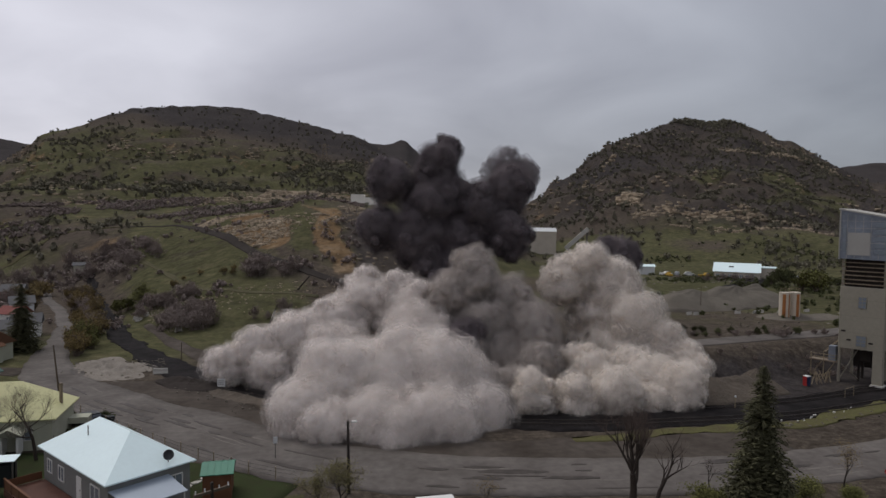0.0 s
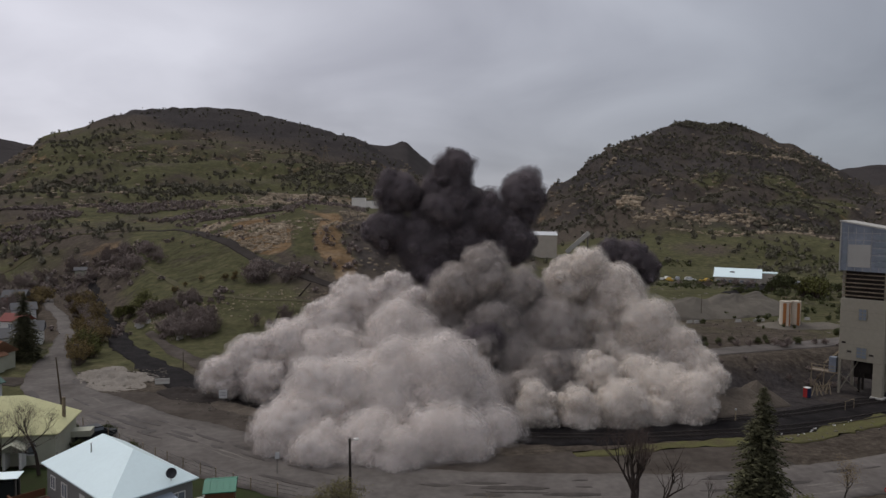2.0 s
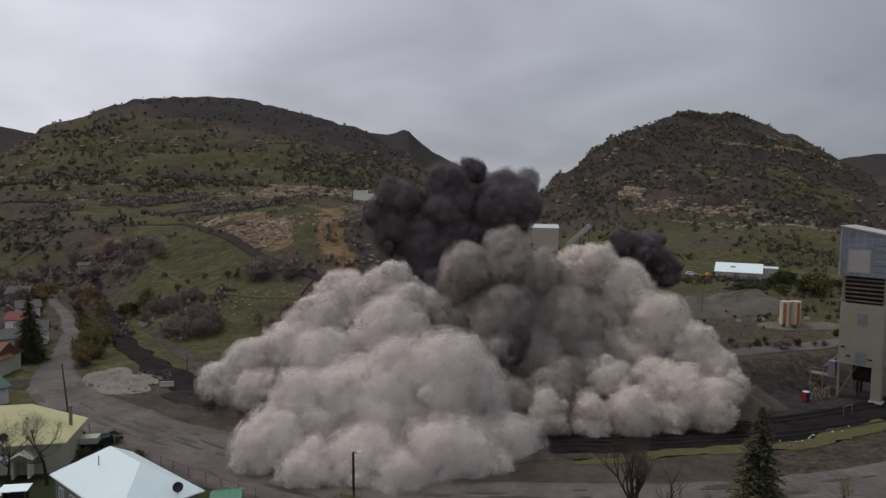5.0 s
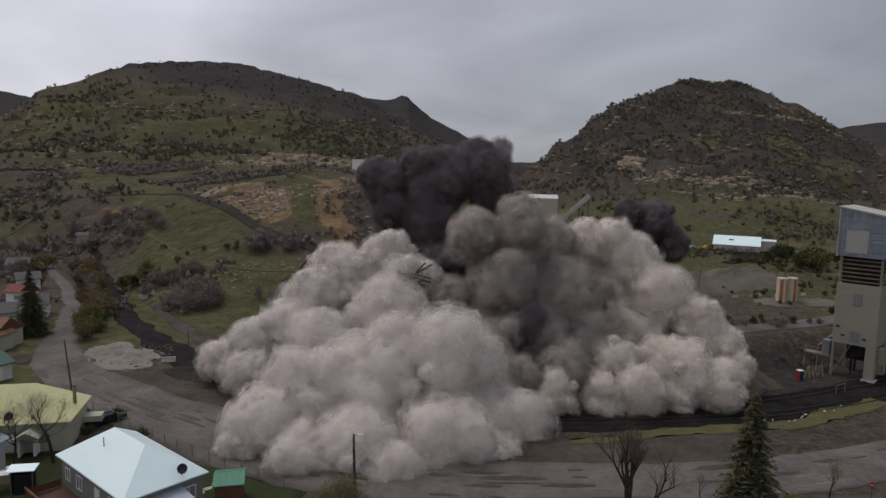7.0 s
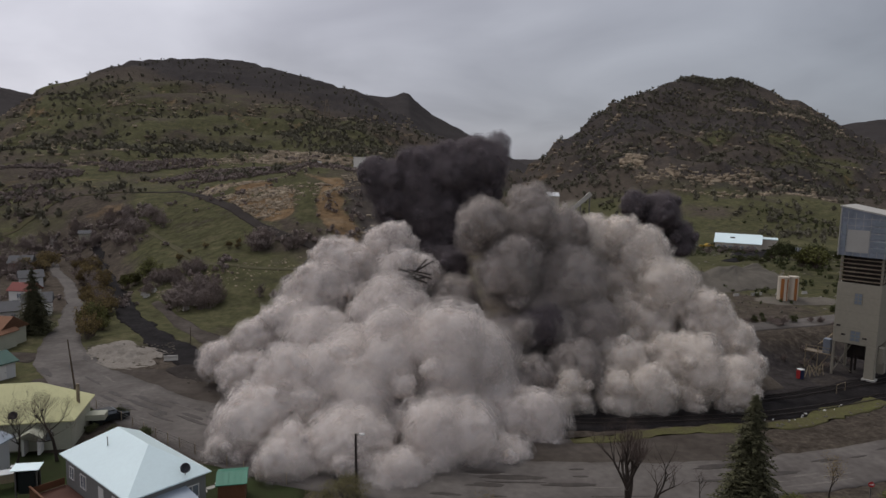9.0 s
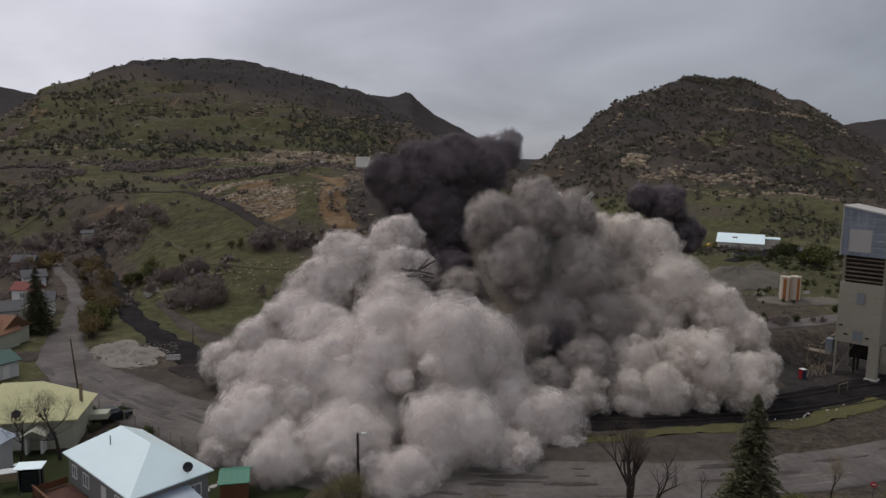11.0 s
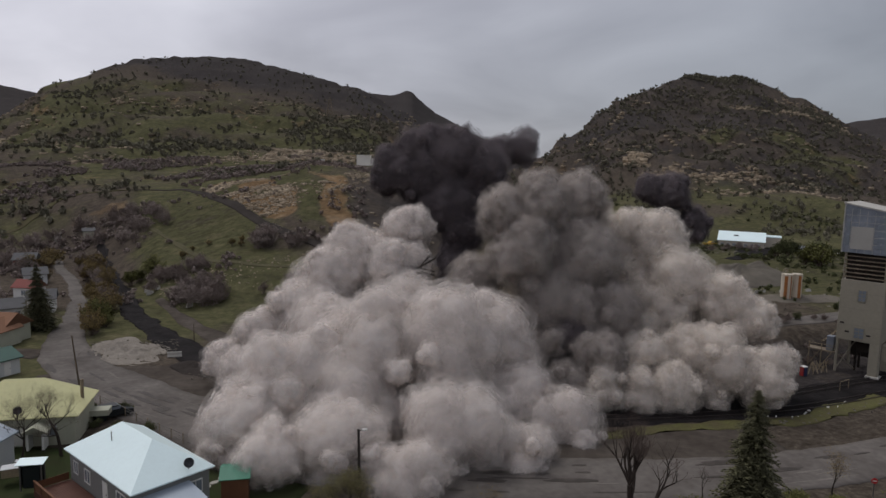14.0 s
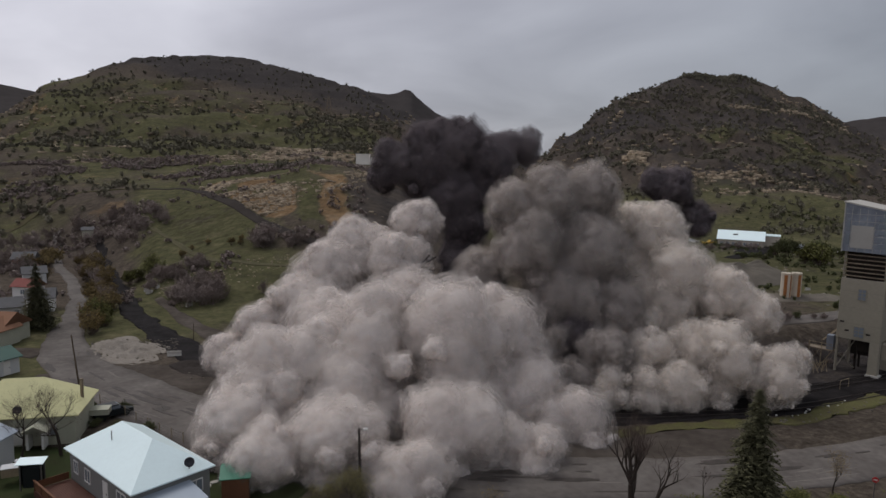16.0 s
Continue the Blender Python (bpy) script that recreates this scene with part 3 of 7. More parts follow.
strip("access_road", [(140, 142), (110, 131), (88, 121.5), (70, 116), (56, 112), (42, 109)], 6, 0.10, M_ASPHALT,
      "narrow grey access road along the terrace", "road", widths=[6, 6, 5.5, 5, 5], ragged=0.3)
strip("haul_road", [(-104, 290), (-90, 284), (-78, 277), (-68, 262), (-59, 246), (-44.5, 222), (-35, 206), (-25, 194), (-16, 186), (-6, 180)], 5, 0.25, M_HAUL,
      "dark haul road slanting down the dump slope", "road", widths=[1.2, 1.8, 2.8, 3.2, 3.2, 3], ragged=0.3, depth=1.0)
strip("bench_track", [(-160, 258), (-143, 266), (-137, 278), (-132, 292), (-118, 293), (-104, 290)], 4, 0.25, M_GRASS,
      "pale grassy track climbing to the bench", "track", widths=[4, 4, 2.4, 1.6], ragged=0.8, depth=1.0)
strip("foot_path", [(-84, 240), (-75, 226), (-64, 209), (-53, 192), (-41, 179), (-29, 173.5), (-14, 171)], 2.2, 0.2, M_TRAIL,
      "pale path crossing the green slope", "path", widths=[0.8, 1.2, 1.5, 1.5, 1.3], ragged=0.4, depth=0.8)
strip("side_street", [(-55, 112), (-60, 113.5), (-68, 111), (-80, 104)], 5, 0.08, M_DIRT, "dirt side street of the village", "street", ragged=0.5)
strip("lawn", [(-48, 72), (-40, 69), (-30, 66), (-18, 64.5), (-8, 61)], 12, 0.035, M_LAWN,
      "green lawn of the back yards", "lawn", widths=[10, 14, 17, 11, 7], ragged=0.8, cross=13)
strip("side_lane", [(-24, 117), (-31, 125), (-40, 138), (-51, 157)], 4, 0.06, M_DIRT, "muddy lane beside the coal track", "lane", widths=[6, 4, 2.4, 1.5], ragged=0.7)


def rail_track(offset, label):
    base = [(150, 104), (100, 98), (79, 93), (60, 87), (45, 84.5), (25, 84), (6, 88), (-10, 95), (-20, 101), (-28, 109)]
    line = smooth_line(base, 2.5)
    t = thing("rail_track", pose(0, 0, 0), label, "railway track", "rail yard tracks", "structure")
    pts = []
    for i, p in enumerate(line):
        d = (line[min(i + 1, len(line) - 1)] - line[max(i - 1, 0)]).normalized()
        pts.append((p + Vector((d.y, -d.x, 0)) * offset, Vector((d.y, -d.x, 0)), d))
    for side in (-0.72, 0.72):
        bm = bmesh.new()
        for (a, sa, _), (b, sb, _) in zip(pts, pts[1:]):
            pa, pb = a + sa * side, b + sb * side
            rod(bm, (pa.x, pa.y, 0.22), (pb.x, pb.y, 0.22), 0.06, n=4)
        part("rail", bm, M_RAIL, t)
    bm = bmesh.new()
    for (a, s, d), (b, _, _) in zip(pts, pts[1:]):
        for k in range(4):
            q = a.lerp(b, k / 4)
            box(bm, -1.25, -0.12, 0.0, 1.25, 0.12, 0.11, m=Matrix.Translation((q.x, q.y, 0)) @ Matrix.Rotation(math.atan2(s.y, s.x), 4, "Z"))
    tagged(part("sleepers", bm, M_TIE, t), kind="stuff")


def mud_patches():
    """Dark wet mud and tar stains trodden into the highway and its shoulder."""
    rng = random.Random(12)
    line = smooth_line([(80, 74), (58, 68.5), (40, 65), (20, 65), (2, 67.5), (-10, 73), (-22, 82.5), (-35, 93), (-46, 104), (-54, 117)], 1.0)
    for k in range(52):
        i = rng.randrange(2, len(line) - 2)
        d = (line[i + 1] - line[i - 1]).normalized()
        s = Vector((d.y, -d.x, 0))
        c = line[i] + s * rng.uniform(-3.6, 3.6)
        L, w = rng.uniform(0.8, 3.6), rng.uniform(0.12, 0.55)
        ring = []
        for q in range(18):
            a = q * math.pi / 9
            f = 1 + 0.5 * noise.noise((k * 3.1 + math.cos(a), math.sin(a) * 1.5, k)) + 0.25 * noise.noise((k + 3 * math.cos(a), 3 * math.sin(a), 2))
            p = c + d * L * f * math.cos(a) + s * w * f * math.sin(a)
            ring.append((p.x, p.y))
        z = max(h1(x, y) for x, y in ring)
        ob = link_mesh("mud_stain", prism(bmesh.new(), ring, z + 0.05, z + 0.116 + 0.0004 * k), M_MUD)
        tagged(ob, "dark wet mud stain on the worn asphalt", "stain", "mud stains", "structure")


def sand_streaks():
    """Pale dust and sand drifted in long streaks along the highway."""
    rng = random.Random(31)
    line = smooth_line([(80, 74), (58, 68.5), (40, 65), (20, 65), (2, 67.5), (-10, 73), (-22, 82.5), (-35, 93), (-46, 104)], 1.0)
    for k in range(18):
        i = rng.randrange(6, len(line) - 6)
        off = rng.uniform(-4.6, 4.6)
        L, w = rng.randint(2, 5), rng.uniform(0.08, 0.26)
        left, right = [], []
        for j in range(max(1, i - L), min(len(line) - 2, i + L) + 1):
            d = (line[j + 1] - line[j - 1]).normalized()
            s = Vector((d.y, -d.x, 0))
            ww = w * (1 - abs(j - i) / (L + 0.6)) * (1 + 0.5 * noise.noise((j * 0.9, k, 0)))
            c = line[j] + s * (off + 0.3 * noise.noise((j * 0.4, k, 4)))
            left.append(((c + s * ww).x, (c + s * ww).y)); right.append(((c - s * ww).x, (c - s * ww).y))
        ring = left + right[::-1]
        z = max(h1(x, y) for x, y in ring)
        ob = link_mesh("sand_streak", prism(bmesh.new(), ring, z + 0.05, z + 0.107 + 0.0002 * k), M_SANDY)
        tagged(ob, "pale sand streak along the worn highway", "streak", "sand streaks", "structure")


M_SANDY = mat("pale_road_sand", (0.185, 0.166, 0.15), 0.95, vary=0.3, scale=0.8, fine=5, bump=0.3, spec=0.03)
sand_streaks()
M_MUD = mat("wet_dark_mud", (0.066, 0.056, 0.049), 0.6, vary=0.35, scale=0.8, fine=4, bump=0.5, spec=0.15)
mud_patches()
M_RAIL = mat("rusty_rail", (0.055, 0.045, 0.04), 0.6, 0.3, vary=0.3)
M_TIE = mat("dark_timber", (0.022, 0.019, 0.018), 0.95, vary=0.3, spec=0.03)
rail_track(3.2, "rusty rail track half buried in coal")
rail_track(-2.2, "rusty rail track on black coal ballast")


# ---- load-out tower ----
M_HEAD = mat("blue_grey_weathered_panels", (0.225, 0.25, 0.29), 0.4, 0.2, vary=0.3, scale=0.5, fine=2.5, bump=0.05, second=(0.10, 0.115, 0.14))
M_PATCH = mat("beige_panel", (0.36, 0.35, 0.32), 0.6, vary=0.12, scale=0.6)
M_FRAME = mat("tan_frame", (0.26, 0.235, 0.185), 0.6, vary=0.2)
# near-black: dark steel parts, and the shade of the tower openings as colour
M_DARKIN = mat("dark_steel_and_shade", (0.030, 0.024, 0.020), 0.9, vary=0.4)
M_LOUVRE = mat("rust_stained_louvre", (0.27, 0.22, 0.155), 0.7, vary=0.35, scale=0.7, second=(0.07, 0.045, 0.03))
M_GLASS = mat("dusty_glass", (0.20, 0.23, 0.26), 0.2, vary=0.15, spec=0.6)
M_CONCRETE = mat("pale_concrete", (0.45, 0.43, 0.39), 0.9, vary=0.2, scale=0.6)


def tower():
    t = thing("loadout_tower", pose(75.4, 101.4, 0, rz=-51), "tall tan sheet-metal coal load-out tower with grey head house", "loading tower")
    W, D = 6.3, 8.0
    body = bmesh.new()
    box(body, 0, 0, 5.6, W, D, 15.6, bevel=0.06)
    wall = part("cladding", body, M_TOWER, t)
    for z in (8.2, 10.9, 13.5):
        part("seam", bx(-0.03, -0.03, z, W + 0.03, D + 0.03, z + 0.05), M_FRAME, wall)
    for x0, z0, w, h in ((2.6, 12.2, 1.2, 1.9), (2.5, 6.1, 1.5, 1.8)):
        win = part("window", bx(x0, -0.12, z0, x0 + w, 0.02, z0 + h), M_FRAME, t, "small steel window with two columns of panes")
        for i in range(2):
            for j in range(3):
                part("pane", bx(x0 + 0.1 + i * (w - 0.1) / 2, -0.15, z0 + 0.1 + j * (h - 0.1) / 3, x0 + i * (w - 0.1) / 2 + (w - 0.1) / 2, -0.11, z0 + (j + 1) * (h - 0.1) / 3), M_GLASS, win)
    for x0, z0 in ((0.4, 8.3), (1.2, 6.9), (4.3, 6.7)):
        part("vent_plate", bx(x0, -0.1, z0, x0 + 0.6, 0.02, z0 + 0.25), M_DARKIN, t)
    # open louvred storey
    # solid near-black box: its colour stands in for the shade inside the storey
    lv = part("louvre_core", bx(0.5, 0.5, 15.6, W - 0.3, D - 0.5, 20.1), M_DARKIN, t, "solid dark core painted as the shade behind the louvres")
    for k in range(6):
        part("louvre", bx(0.15, 0.02, 16.0 + k * 0.68, W - 0.1, 0.3, 16.16 + k * 0.68), M_LOUVRE, t)
        part("louvre", bx(W - 0.3, 0.3, 16.0 + k * 0.68, W - 0.02, D - 0.2, 16.16 + k * 0.68), M_LOUVRE, t)
    for x, y in ((0.1, 0.1), (W - 0.35, 0.1), (W - 0.35, D - 0.4), (0.1, D - 0.4)):
        part("corner_post", bx(x, y, 15.6, x + 0.3, y + 0.3, 20.2), M_FRAME, t)
    bm = rod(bmesh.new(), (W + 0.05, 0.4, 16), (W + 0.05, 3.4, 20), 0.1)
    part("brace", bm, M_FRAME, t)
    # head house with a mono-pitch roof
    hb = bmesh.new()
    x0, x1, y0, y1 = -0.35, W + 0.75, -0.5, D + 0.3
    vs = [hb.verts.new(c) for c in ((x0, y0, 20.1), (x1, y0, 20.0), (x1, y1, 20.0), (x0, y1, 20.1), (x0, y0, 27.9), (x1, y0, 26.5), (x1, y1, 26.5), (x0, y1, 27.9))]
    for f in ((0, 1, 5, 4), (1, 2, 6, 5), (2, 3, 7, 6), (3, 0, 4, 7), (0, 3, 2, 1), (4, 5, 6, 7)):
        hb.faces.new([vs[i] for i in f])
    part("head_house", hb, M_HEAD, t, "blue-grey weathered sheet-metal head house")
    rf = bmesh.new()
    for dz, xa, xb in ((0, x0 - 0.15, x1 + 0.15),):
        lo = [rf.verts.new(c) for c in ((xa, y0 - 0.15, 27.95), (xb, y0 - 0.15, 26.5), (xb, y1 + 0.15, 26.5), (xa, y1 + 0.15, 27.95))]
        hi = [rf.verts.new((v.co.x, v.co.y, v.co.z + 0.22)) for v in lo]
        rf.faces.new(lo[::-1]); rf.faces.new(hi)
        for i in range(4):
            rf.faces.new((lo[i], lo[(i + 1) % 4], hi[(i + 1) % 4], hi[i]))
    part("roof", rf, M_CONCRETE, t, "pale roof slab of the head house")
    part("patch_panel", bx(0.9, -0.60, 20.7, 4.0, -0.46, 24.3), M_PATCH, t, "pale beige replacement panel")
    for k in range(5):
        part("panel_strip", bx(4.6, -0.57, 20.9 + k * 1.05, 6.6, -0.46, 21.6 + k * 1.05, bevel=0.03), M_GLASS, t)
    for k in range(2):
        part("panel_strip", bx(0.1, -0.57, 21.2 + k * 2.2, 0.7, -0.46, 22.9 + k * 2.2, bevel=0.03), M_GLASS, t)
    for k in range(6):
        part("panel_seam", bx(0.75 + k * 1.1, -0.535, 20.1, 0.81 + k * 1.1, -0.49, 27.3 - k * 0.24), M_PATCH, t)
    for k in range(5):
        part("panel_seam", bx(-0.1, -0.528, 21.5 + k * 1.15, x1 - 0.2, -0.492, 21.56 + k * 1.15), M_PATCH, t)
    for xa in (x0, x1 - 0.18):
        part("trim", bx(xa, -0.62, 20.0, xa + 0.18, -0.45, 27.8 if xa < 1 else 26.4), M_PATCH, t)
    # legs and the passage under the body
    part("leg", bx(0.05, 0.0, 0, 0.4, 0.4, 5.6), M_FRAME, t)
    part("leg", bx(4.9, 0.0, 0, W, 1.4, 5.6, bevel=0.04), M_TOWER, t, "broad tan clad leg")
    part("leg", bx(0.05, D - 0.5, 0, 0.45, D, 5.6), M_FRAME, t)
    part("leg", bx(W - 1.0, D - 1.6, 0, W, D, 5.6), M_TOWER, t)
    part("footing", bx(4.7, -0.3, 0.0, W + 0.3, 1.6, 0.35, bevel=0.05), M_CONCRETE, t)
    for y in (3.0, 5.4):
        part("inner_post", bx(2.2, y, 0, 2.5, y + 0.3, 5.6), M_DARKIN, t)
    bm = bmesh.new()
    rod(bm, (0.2, 0.2, 0.3), (2.3, 3.0, 5.4), 0.1); rod(bm, (2.3, 3.0, 0.3), (0.2, 0.2, 3.2), 0.08)
    part("brace", bm, M_FRAME, t)
    # near-black wall and chute: the passage's shade is put into their colour
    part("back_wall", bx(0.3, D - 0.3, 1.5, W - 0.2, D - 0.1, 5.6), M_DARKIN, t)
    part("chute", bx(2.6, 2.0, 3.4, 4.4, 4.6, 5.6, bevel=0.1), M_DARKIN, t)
    # junction box on the east side
    part("cabinet", bx(W, 1.6, 2.8, W + 0.7, 3.2, 5.4, bevel=0.03), M_TOWER, t)
    # stair landing on the west side
    part("landing", bx(-4.2, 0.2, 3.0, 0.1, 2.0, 3.15), M_LOUVRE, t)
    for x in (-4.0, -2.1):
        bm = rod(bmesh.new(), (x, 0.4, 0), (x, 0.4, 4.2), 0.08)
        rod(bm, (x, 0.4, 0.2), (x + 1.6, 0.4, 2.9), 0.06)
        part("landing_post", bm, M_PALE_WOOD, t)
    bm = bmesh.new()
    for z in (3.6, 4.1):
        rod(bm, (-4.1, 0.25, z), (0, 0.25, z), 0.04)
    part("railing", bm, M_PALE_WOOD, t)
    part("control_box", bx(-1.5, 0.6, 3.15, -0.4, 1.8, 5.6, bevel=0.05), M_HEAD, t)
    bm = bmesh.new()
    for k in range(9):
        box(bm, -0.5 - k * 0.27, 2.2, 6.6 - k * 0.3, -0.2 - k * 0.27, 3.1, 6.66 - k * 0.3)
    rod(bm, (-0.1, 2.2, 7.0), (-2.7, 2.2, 4.1), 0.05)
    part("stair", bm, M_PALE_WOOD, t)


M_PALE_WOOD = mat("weathered_pale_timber", (0.30, 0.24, 0.16), 0.85, vary=0.3)
tower()


# ---- houses ----
M_YELLOW_ROOF = mat("pale_yellow_metal_roofing", (0.58, 0.56, 0.30), 0.55, vary=0.10, scale=0.35, fine=2, bump=0.03, second=(0.40, 0.37, 0.2))
M_YELLOW_WALL = mat("cream_siding", (0.42, 0.42, 0.33), 0.8, vary=0.15)
M_BLUE_ROOF = mat("blue_grey_metal_roofing", (0.34, 0.39, 0.45), 0.45, vary=0.1, scale=0.5)
M_GREEN_ROOF = mat("green_metal_roofing", (0.05, 0.20, 0.13), 0.5, vary=0.15)
M_BROWN_WOOD = mat("red_brown_boards", (0.16, 0.07, 0.035), 0.75, vary=0.3, scale=0.9)
M_RED_DECK = mat("stained_deck_boards", (0.11, 0.045, 0.03), 0.7, vary=0.25, scale=0.8)
M_BLACK = mat("black_tarp", (0.012, 0.016, 0.018), 0.5, vary=0.3)
M_WHITE = mat("white_paint", (0.72, 0.71, 0.68), 0.6, vary=0.08)
M_ORANGE_ROOF = mat("orange_brown_shingles", (0.24, 0.125, 0.075), 0.9, vary=0.2, scale=0.6, fine=4)
M_RED_ROOF = mat("red_roof", (0.20, 0.05, 0.04), 0.7, vary=0.15)
M_GREY_ROOF = mat("grey_shingles", (0.12, 0.118, 0.12), 0.9, vary=0.2)
M_DKGREEN = mat("dark_green_roofing", (0.03, 0.085, 0.068), 0.6, vary=0.15)
M_TRIM = mat("grey_trim", (0.55, 0.56, 0.56), 0.6, vary=0.08)


def roof_mesh(w, d, rise, thick, hip):
    """Roof over w x d, ridge along x; hip: inset of the ridge ends (0: gables)."""
    bm = bmesh.new()
    a, b = w / 2, d / 2
    e = [(-a, -b, 0), (a, -b, 0), (a, b, 0), (-a, b, 0)]
    r = [(-a + hip, 0, rise), (a - hip, 0, rise)]
    top = [bm.verts.new((x, y, z + thick)) for x, y, z in e + r]
    low = [bm.verts.new(c) for c in e + r]
    for s, flip in ((top, False), (low, True)):
        for f in ((0, 1, 5, 4), (2, 3, 4, 5), (1, 2, 5), (3, 0, 4)):
            bm.faces.new([s[i] for i in (f[::-1] if flip else f)])
    for i in range(4):
        j = (i + 1) % 4
        bm.faces.new((low[i], low[j], top[j], top[i]))
    return bm


def seams(parent, w, d, rise, hip, material, step=0.9):
    """Standing seams down the two long slopes."""
    n = int(w / step)
    for side in (-1, 1):
        bm = bmesh.new()
        for k in range(1, n):
            x = -w / 2 + k * w / n
            run = d / 2 if not hip else min(d / 2, (w / 2 - abs(x)) * (d / 2) / hip)
            if run < 0.3:
                continue
            y0, y1 = side * d / 2, side * (d / 2 - run)
            z1 = rise * run / (d / 2)
            rod(bm, (x, y0, 0.12), (x, y1, 0.12 + z1), 0.022, n=4)
        tagged(part("roof_seams", bm, material, parent), kind="stuff")


def house(m, w, d, wall_h, rise, walls, roofing, label, hip=0.0, eave=0.4, openings=(), chimney=None, group="", rib=True):
    """openings: (side 0 front -y, 1 east +x, 2 back +y, 3 west -x; along; sill; width; height; kind)"""
    t = thing("house", m, label, "house", group)
    body = part("wall", bx(-w / 2, -d / 2, -0.6, w / 2, d / 2, wall_h), walls, t)
    if not hip:
        for sx in (-1, 1):
            bm = bmesh.new()
            x = sx * (w / 2 - 0.1)
            vs = [bm.verts.new((x + dx, y, z)) for dx in (0, 0.098 * sx) for y, z in ((-d / 2, wall_h), (d / 2, wall_h), (0, wall_h + rise * d / (d + 2 * eave)))]
            bm.faces.new(vs[:3]); bm.faces.new(vs[3:][::-1])
            for i in range(3):
                bm.faces.new((vs[i], vs[(i + 1) % 3], vs[3 + (i + 1) % 3], vs[3 + i]))
            bmesh.ops.recalc_face_normals(bm, faces=bm.faces)
            part("gable", bm, walls, t)
    rf = part("roof", roof_mesh(w + 2 * eave, d + 2 * eave, rise, 0.12, hip and hip + eave), roofing, t)
    rf.location.z = wall_h - 0.02
    if rib:
        seams(rf, w + 2 * eave, d + 2 * eave, rise, hip and hip + eave, roofing)
    for side, along, sill, ow, oh, kind in openings:
        piece = thing_part_opening(kind, ow, oh, t)
        piece.matrix_basis = (pose(along, -d / 2, sill), pose(w / 2, along, sill, rz=90), pose(along, d / 2, sill, rz=180), pose(-w / 2, along, sill, rz=-90))[side]
    if chimney:
        x, y, h = chimney
        part("chimney", bx(x - 0.3, y - 0.3, wall_h, x + 0.3, y + 0.3, h, bevel=0.03), M_CONCRETE, t)
    return t


def thing_part_opening(kind, w, h, parent):
    if kind == "door":
        o = part("door", bx(-w / 2, -0.06, 0, w / 2, 0.04, h), M_WHITE, parent, "white door")
        part("handle", bx(w / 2 - 0.2, -0.12, h * 0.45, w / 2 - 0.12, -0.05, h * 0.5), M_STEEL, o)
        return o
    o = part("window", bx(-w / 2, -0.03, 0, w / 2, 0.05, h), M_GLASS, parent)
    bm = bmesh.new()
    for x0, x1, z0, z1 in ((-w / 2 - 0.08, -w / 2, -0.08, h + 0.08), (w / 2, w / 2 + 0.08, -0.08, h + 0.08), (-w / 2, w / 2, h, h + 0.08), (-w / 2, w / 2, -0.08, 0), (-0.03, 0.03, 0, h)):
        box(bm, x0, -0.09, z0, x1, 0.03, z1)
    part("frame", bm, M_WHITE, o)
    return o


white = house(pose(-23.2, 63.3, 0.9, rz=-45.5), 13.4, 7.2, 3.0, 2.7, M_SIDING, M_WHITE_ROOF, "grey-sided house with pale blue-white metal hip roof", hip=3.6, rib=False,
              openings=((0, -2.6, 0.9, 1.1, 1.2, "window"), (0, 1.2, 0.1, 1.0, 2.1, "door"), (0, 4.4, 0.9, 1.6, 1.3, "window"), (1, 2.2, 1.0, 1.2, 1.1, "window"), (0, -5.2, 1.0, 0.9, 1.1, "window")))
pr = bmesh.new()
pv = [pr.verts.new(c) for c in ((6.5, -3.6, 2.35), (9.9, -3.2, 1.75), (9.9, 1.6, 1.75), (6.5, 1.6, 2.35))]
pt_ = [pr.verts.new((v.co.x, v.co.y, v.co.z + 0.08)) for v in pv]
pr.faces.new(pv[::-1]); pr.faces.new(pt_)
for i in range(4):
    pr.faces.new((pv[i], pv[(i + 1) % 4], pt_[(i + 1) % 4], pt_[i]))
part("porch_roof", pr, M_BLUE_ROOF, white, "blue-grey metal porch roof")
for y in (-3.0, 1.4):
    part("porch_post", rod(bmesh.new(), (9.7, y, 0), (9.7, y, 1.8), 0.06), M_WHITE, white)
part("vent_pipe", rod(bmesh.new(), (-1.8, -1.6, 4.2), (-1.8, -1.6, 5.6), 0.05), M_STEEL, white)
part("vent_pipe", rod(bmesh.new(), (-6.2, -2.9, 3.2), (-6.2, -2.9, 4.0), 0.05), M_STEEL, white)


def dish(m, label):
    t = thing("satellite_dish", m, label, "satellite dish", "roof dishes")
    bm = bmesh.new()
    bmesh.ops.create_uvsphere(bm, u_segments=20, v_segments=12, radius=0.9)
    bmesh.ops.delete(bm, geom=[v for v in bm.verts if v.co.z > -0.62], context="VERTS")
    bmesh.ops.translate(bm, verts=bm.verts, vec=(0, 0, 0.9))
    bmesh.ops.solidify(bm, geom=list(bm.faces), thickness=0.03)
    d = part("reflector", bm, M_DISH, t, smooth=True)
    d.matrix_basis = pose(0, 0, 0.62, rx=62, rz=25) @ Matrix.Scale(0.72, 4)
    part("mast", rod(bmesh.new(), (0, 0, -0.05), (0, 0.0, 0.6), 0.035), M_STEEL, t)
    part("feed_arm", rod(bmesh.new(), (0.05, -0.05, 0.5), (0.25, -0.65, 0.75), 0.02), M_STEEL, t)


M_DISH = mat("dark_grey_dish", (0.035, 0.035, 0.04), 0.5, vary=0.15)
dish(pose(-17.4, 59.7, 4.3), "dark satellite dish on the white house roof")
dish(pose(-40.2, 75.1, 3.7), "dark satellite dish on the yellow roof")

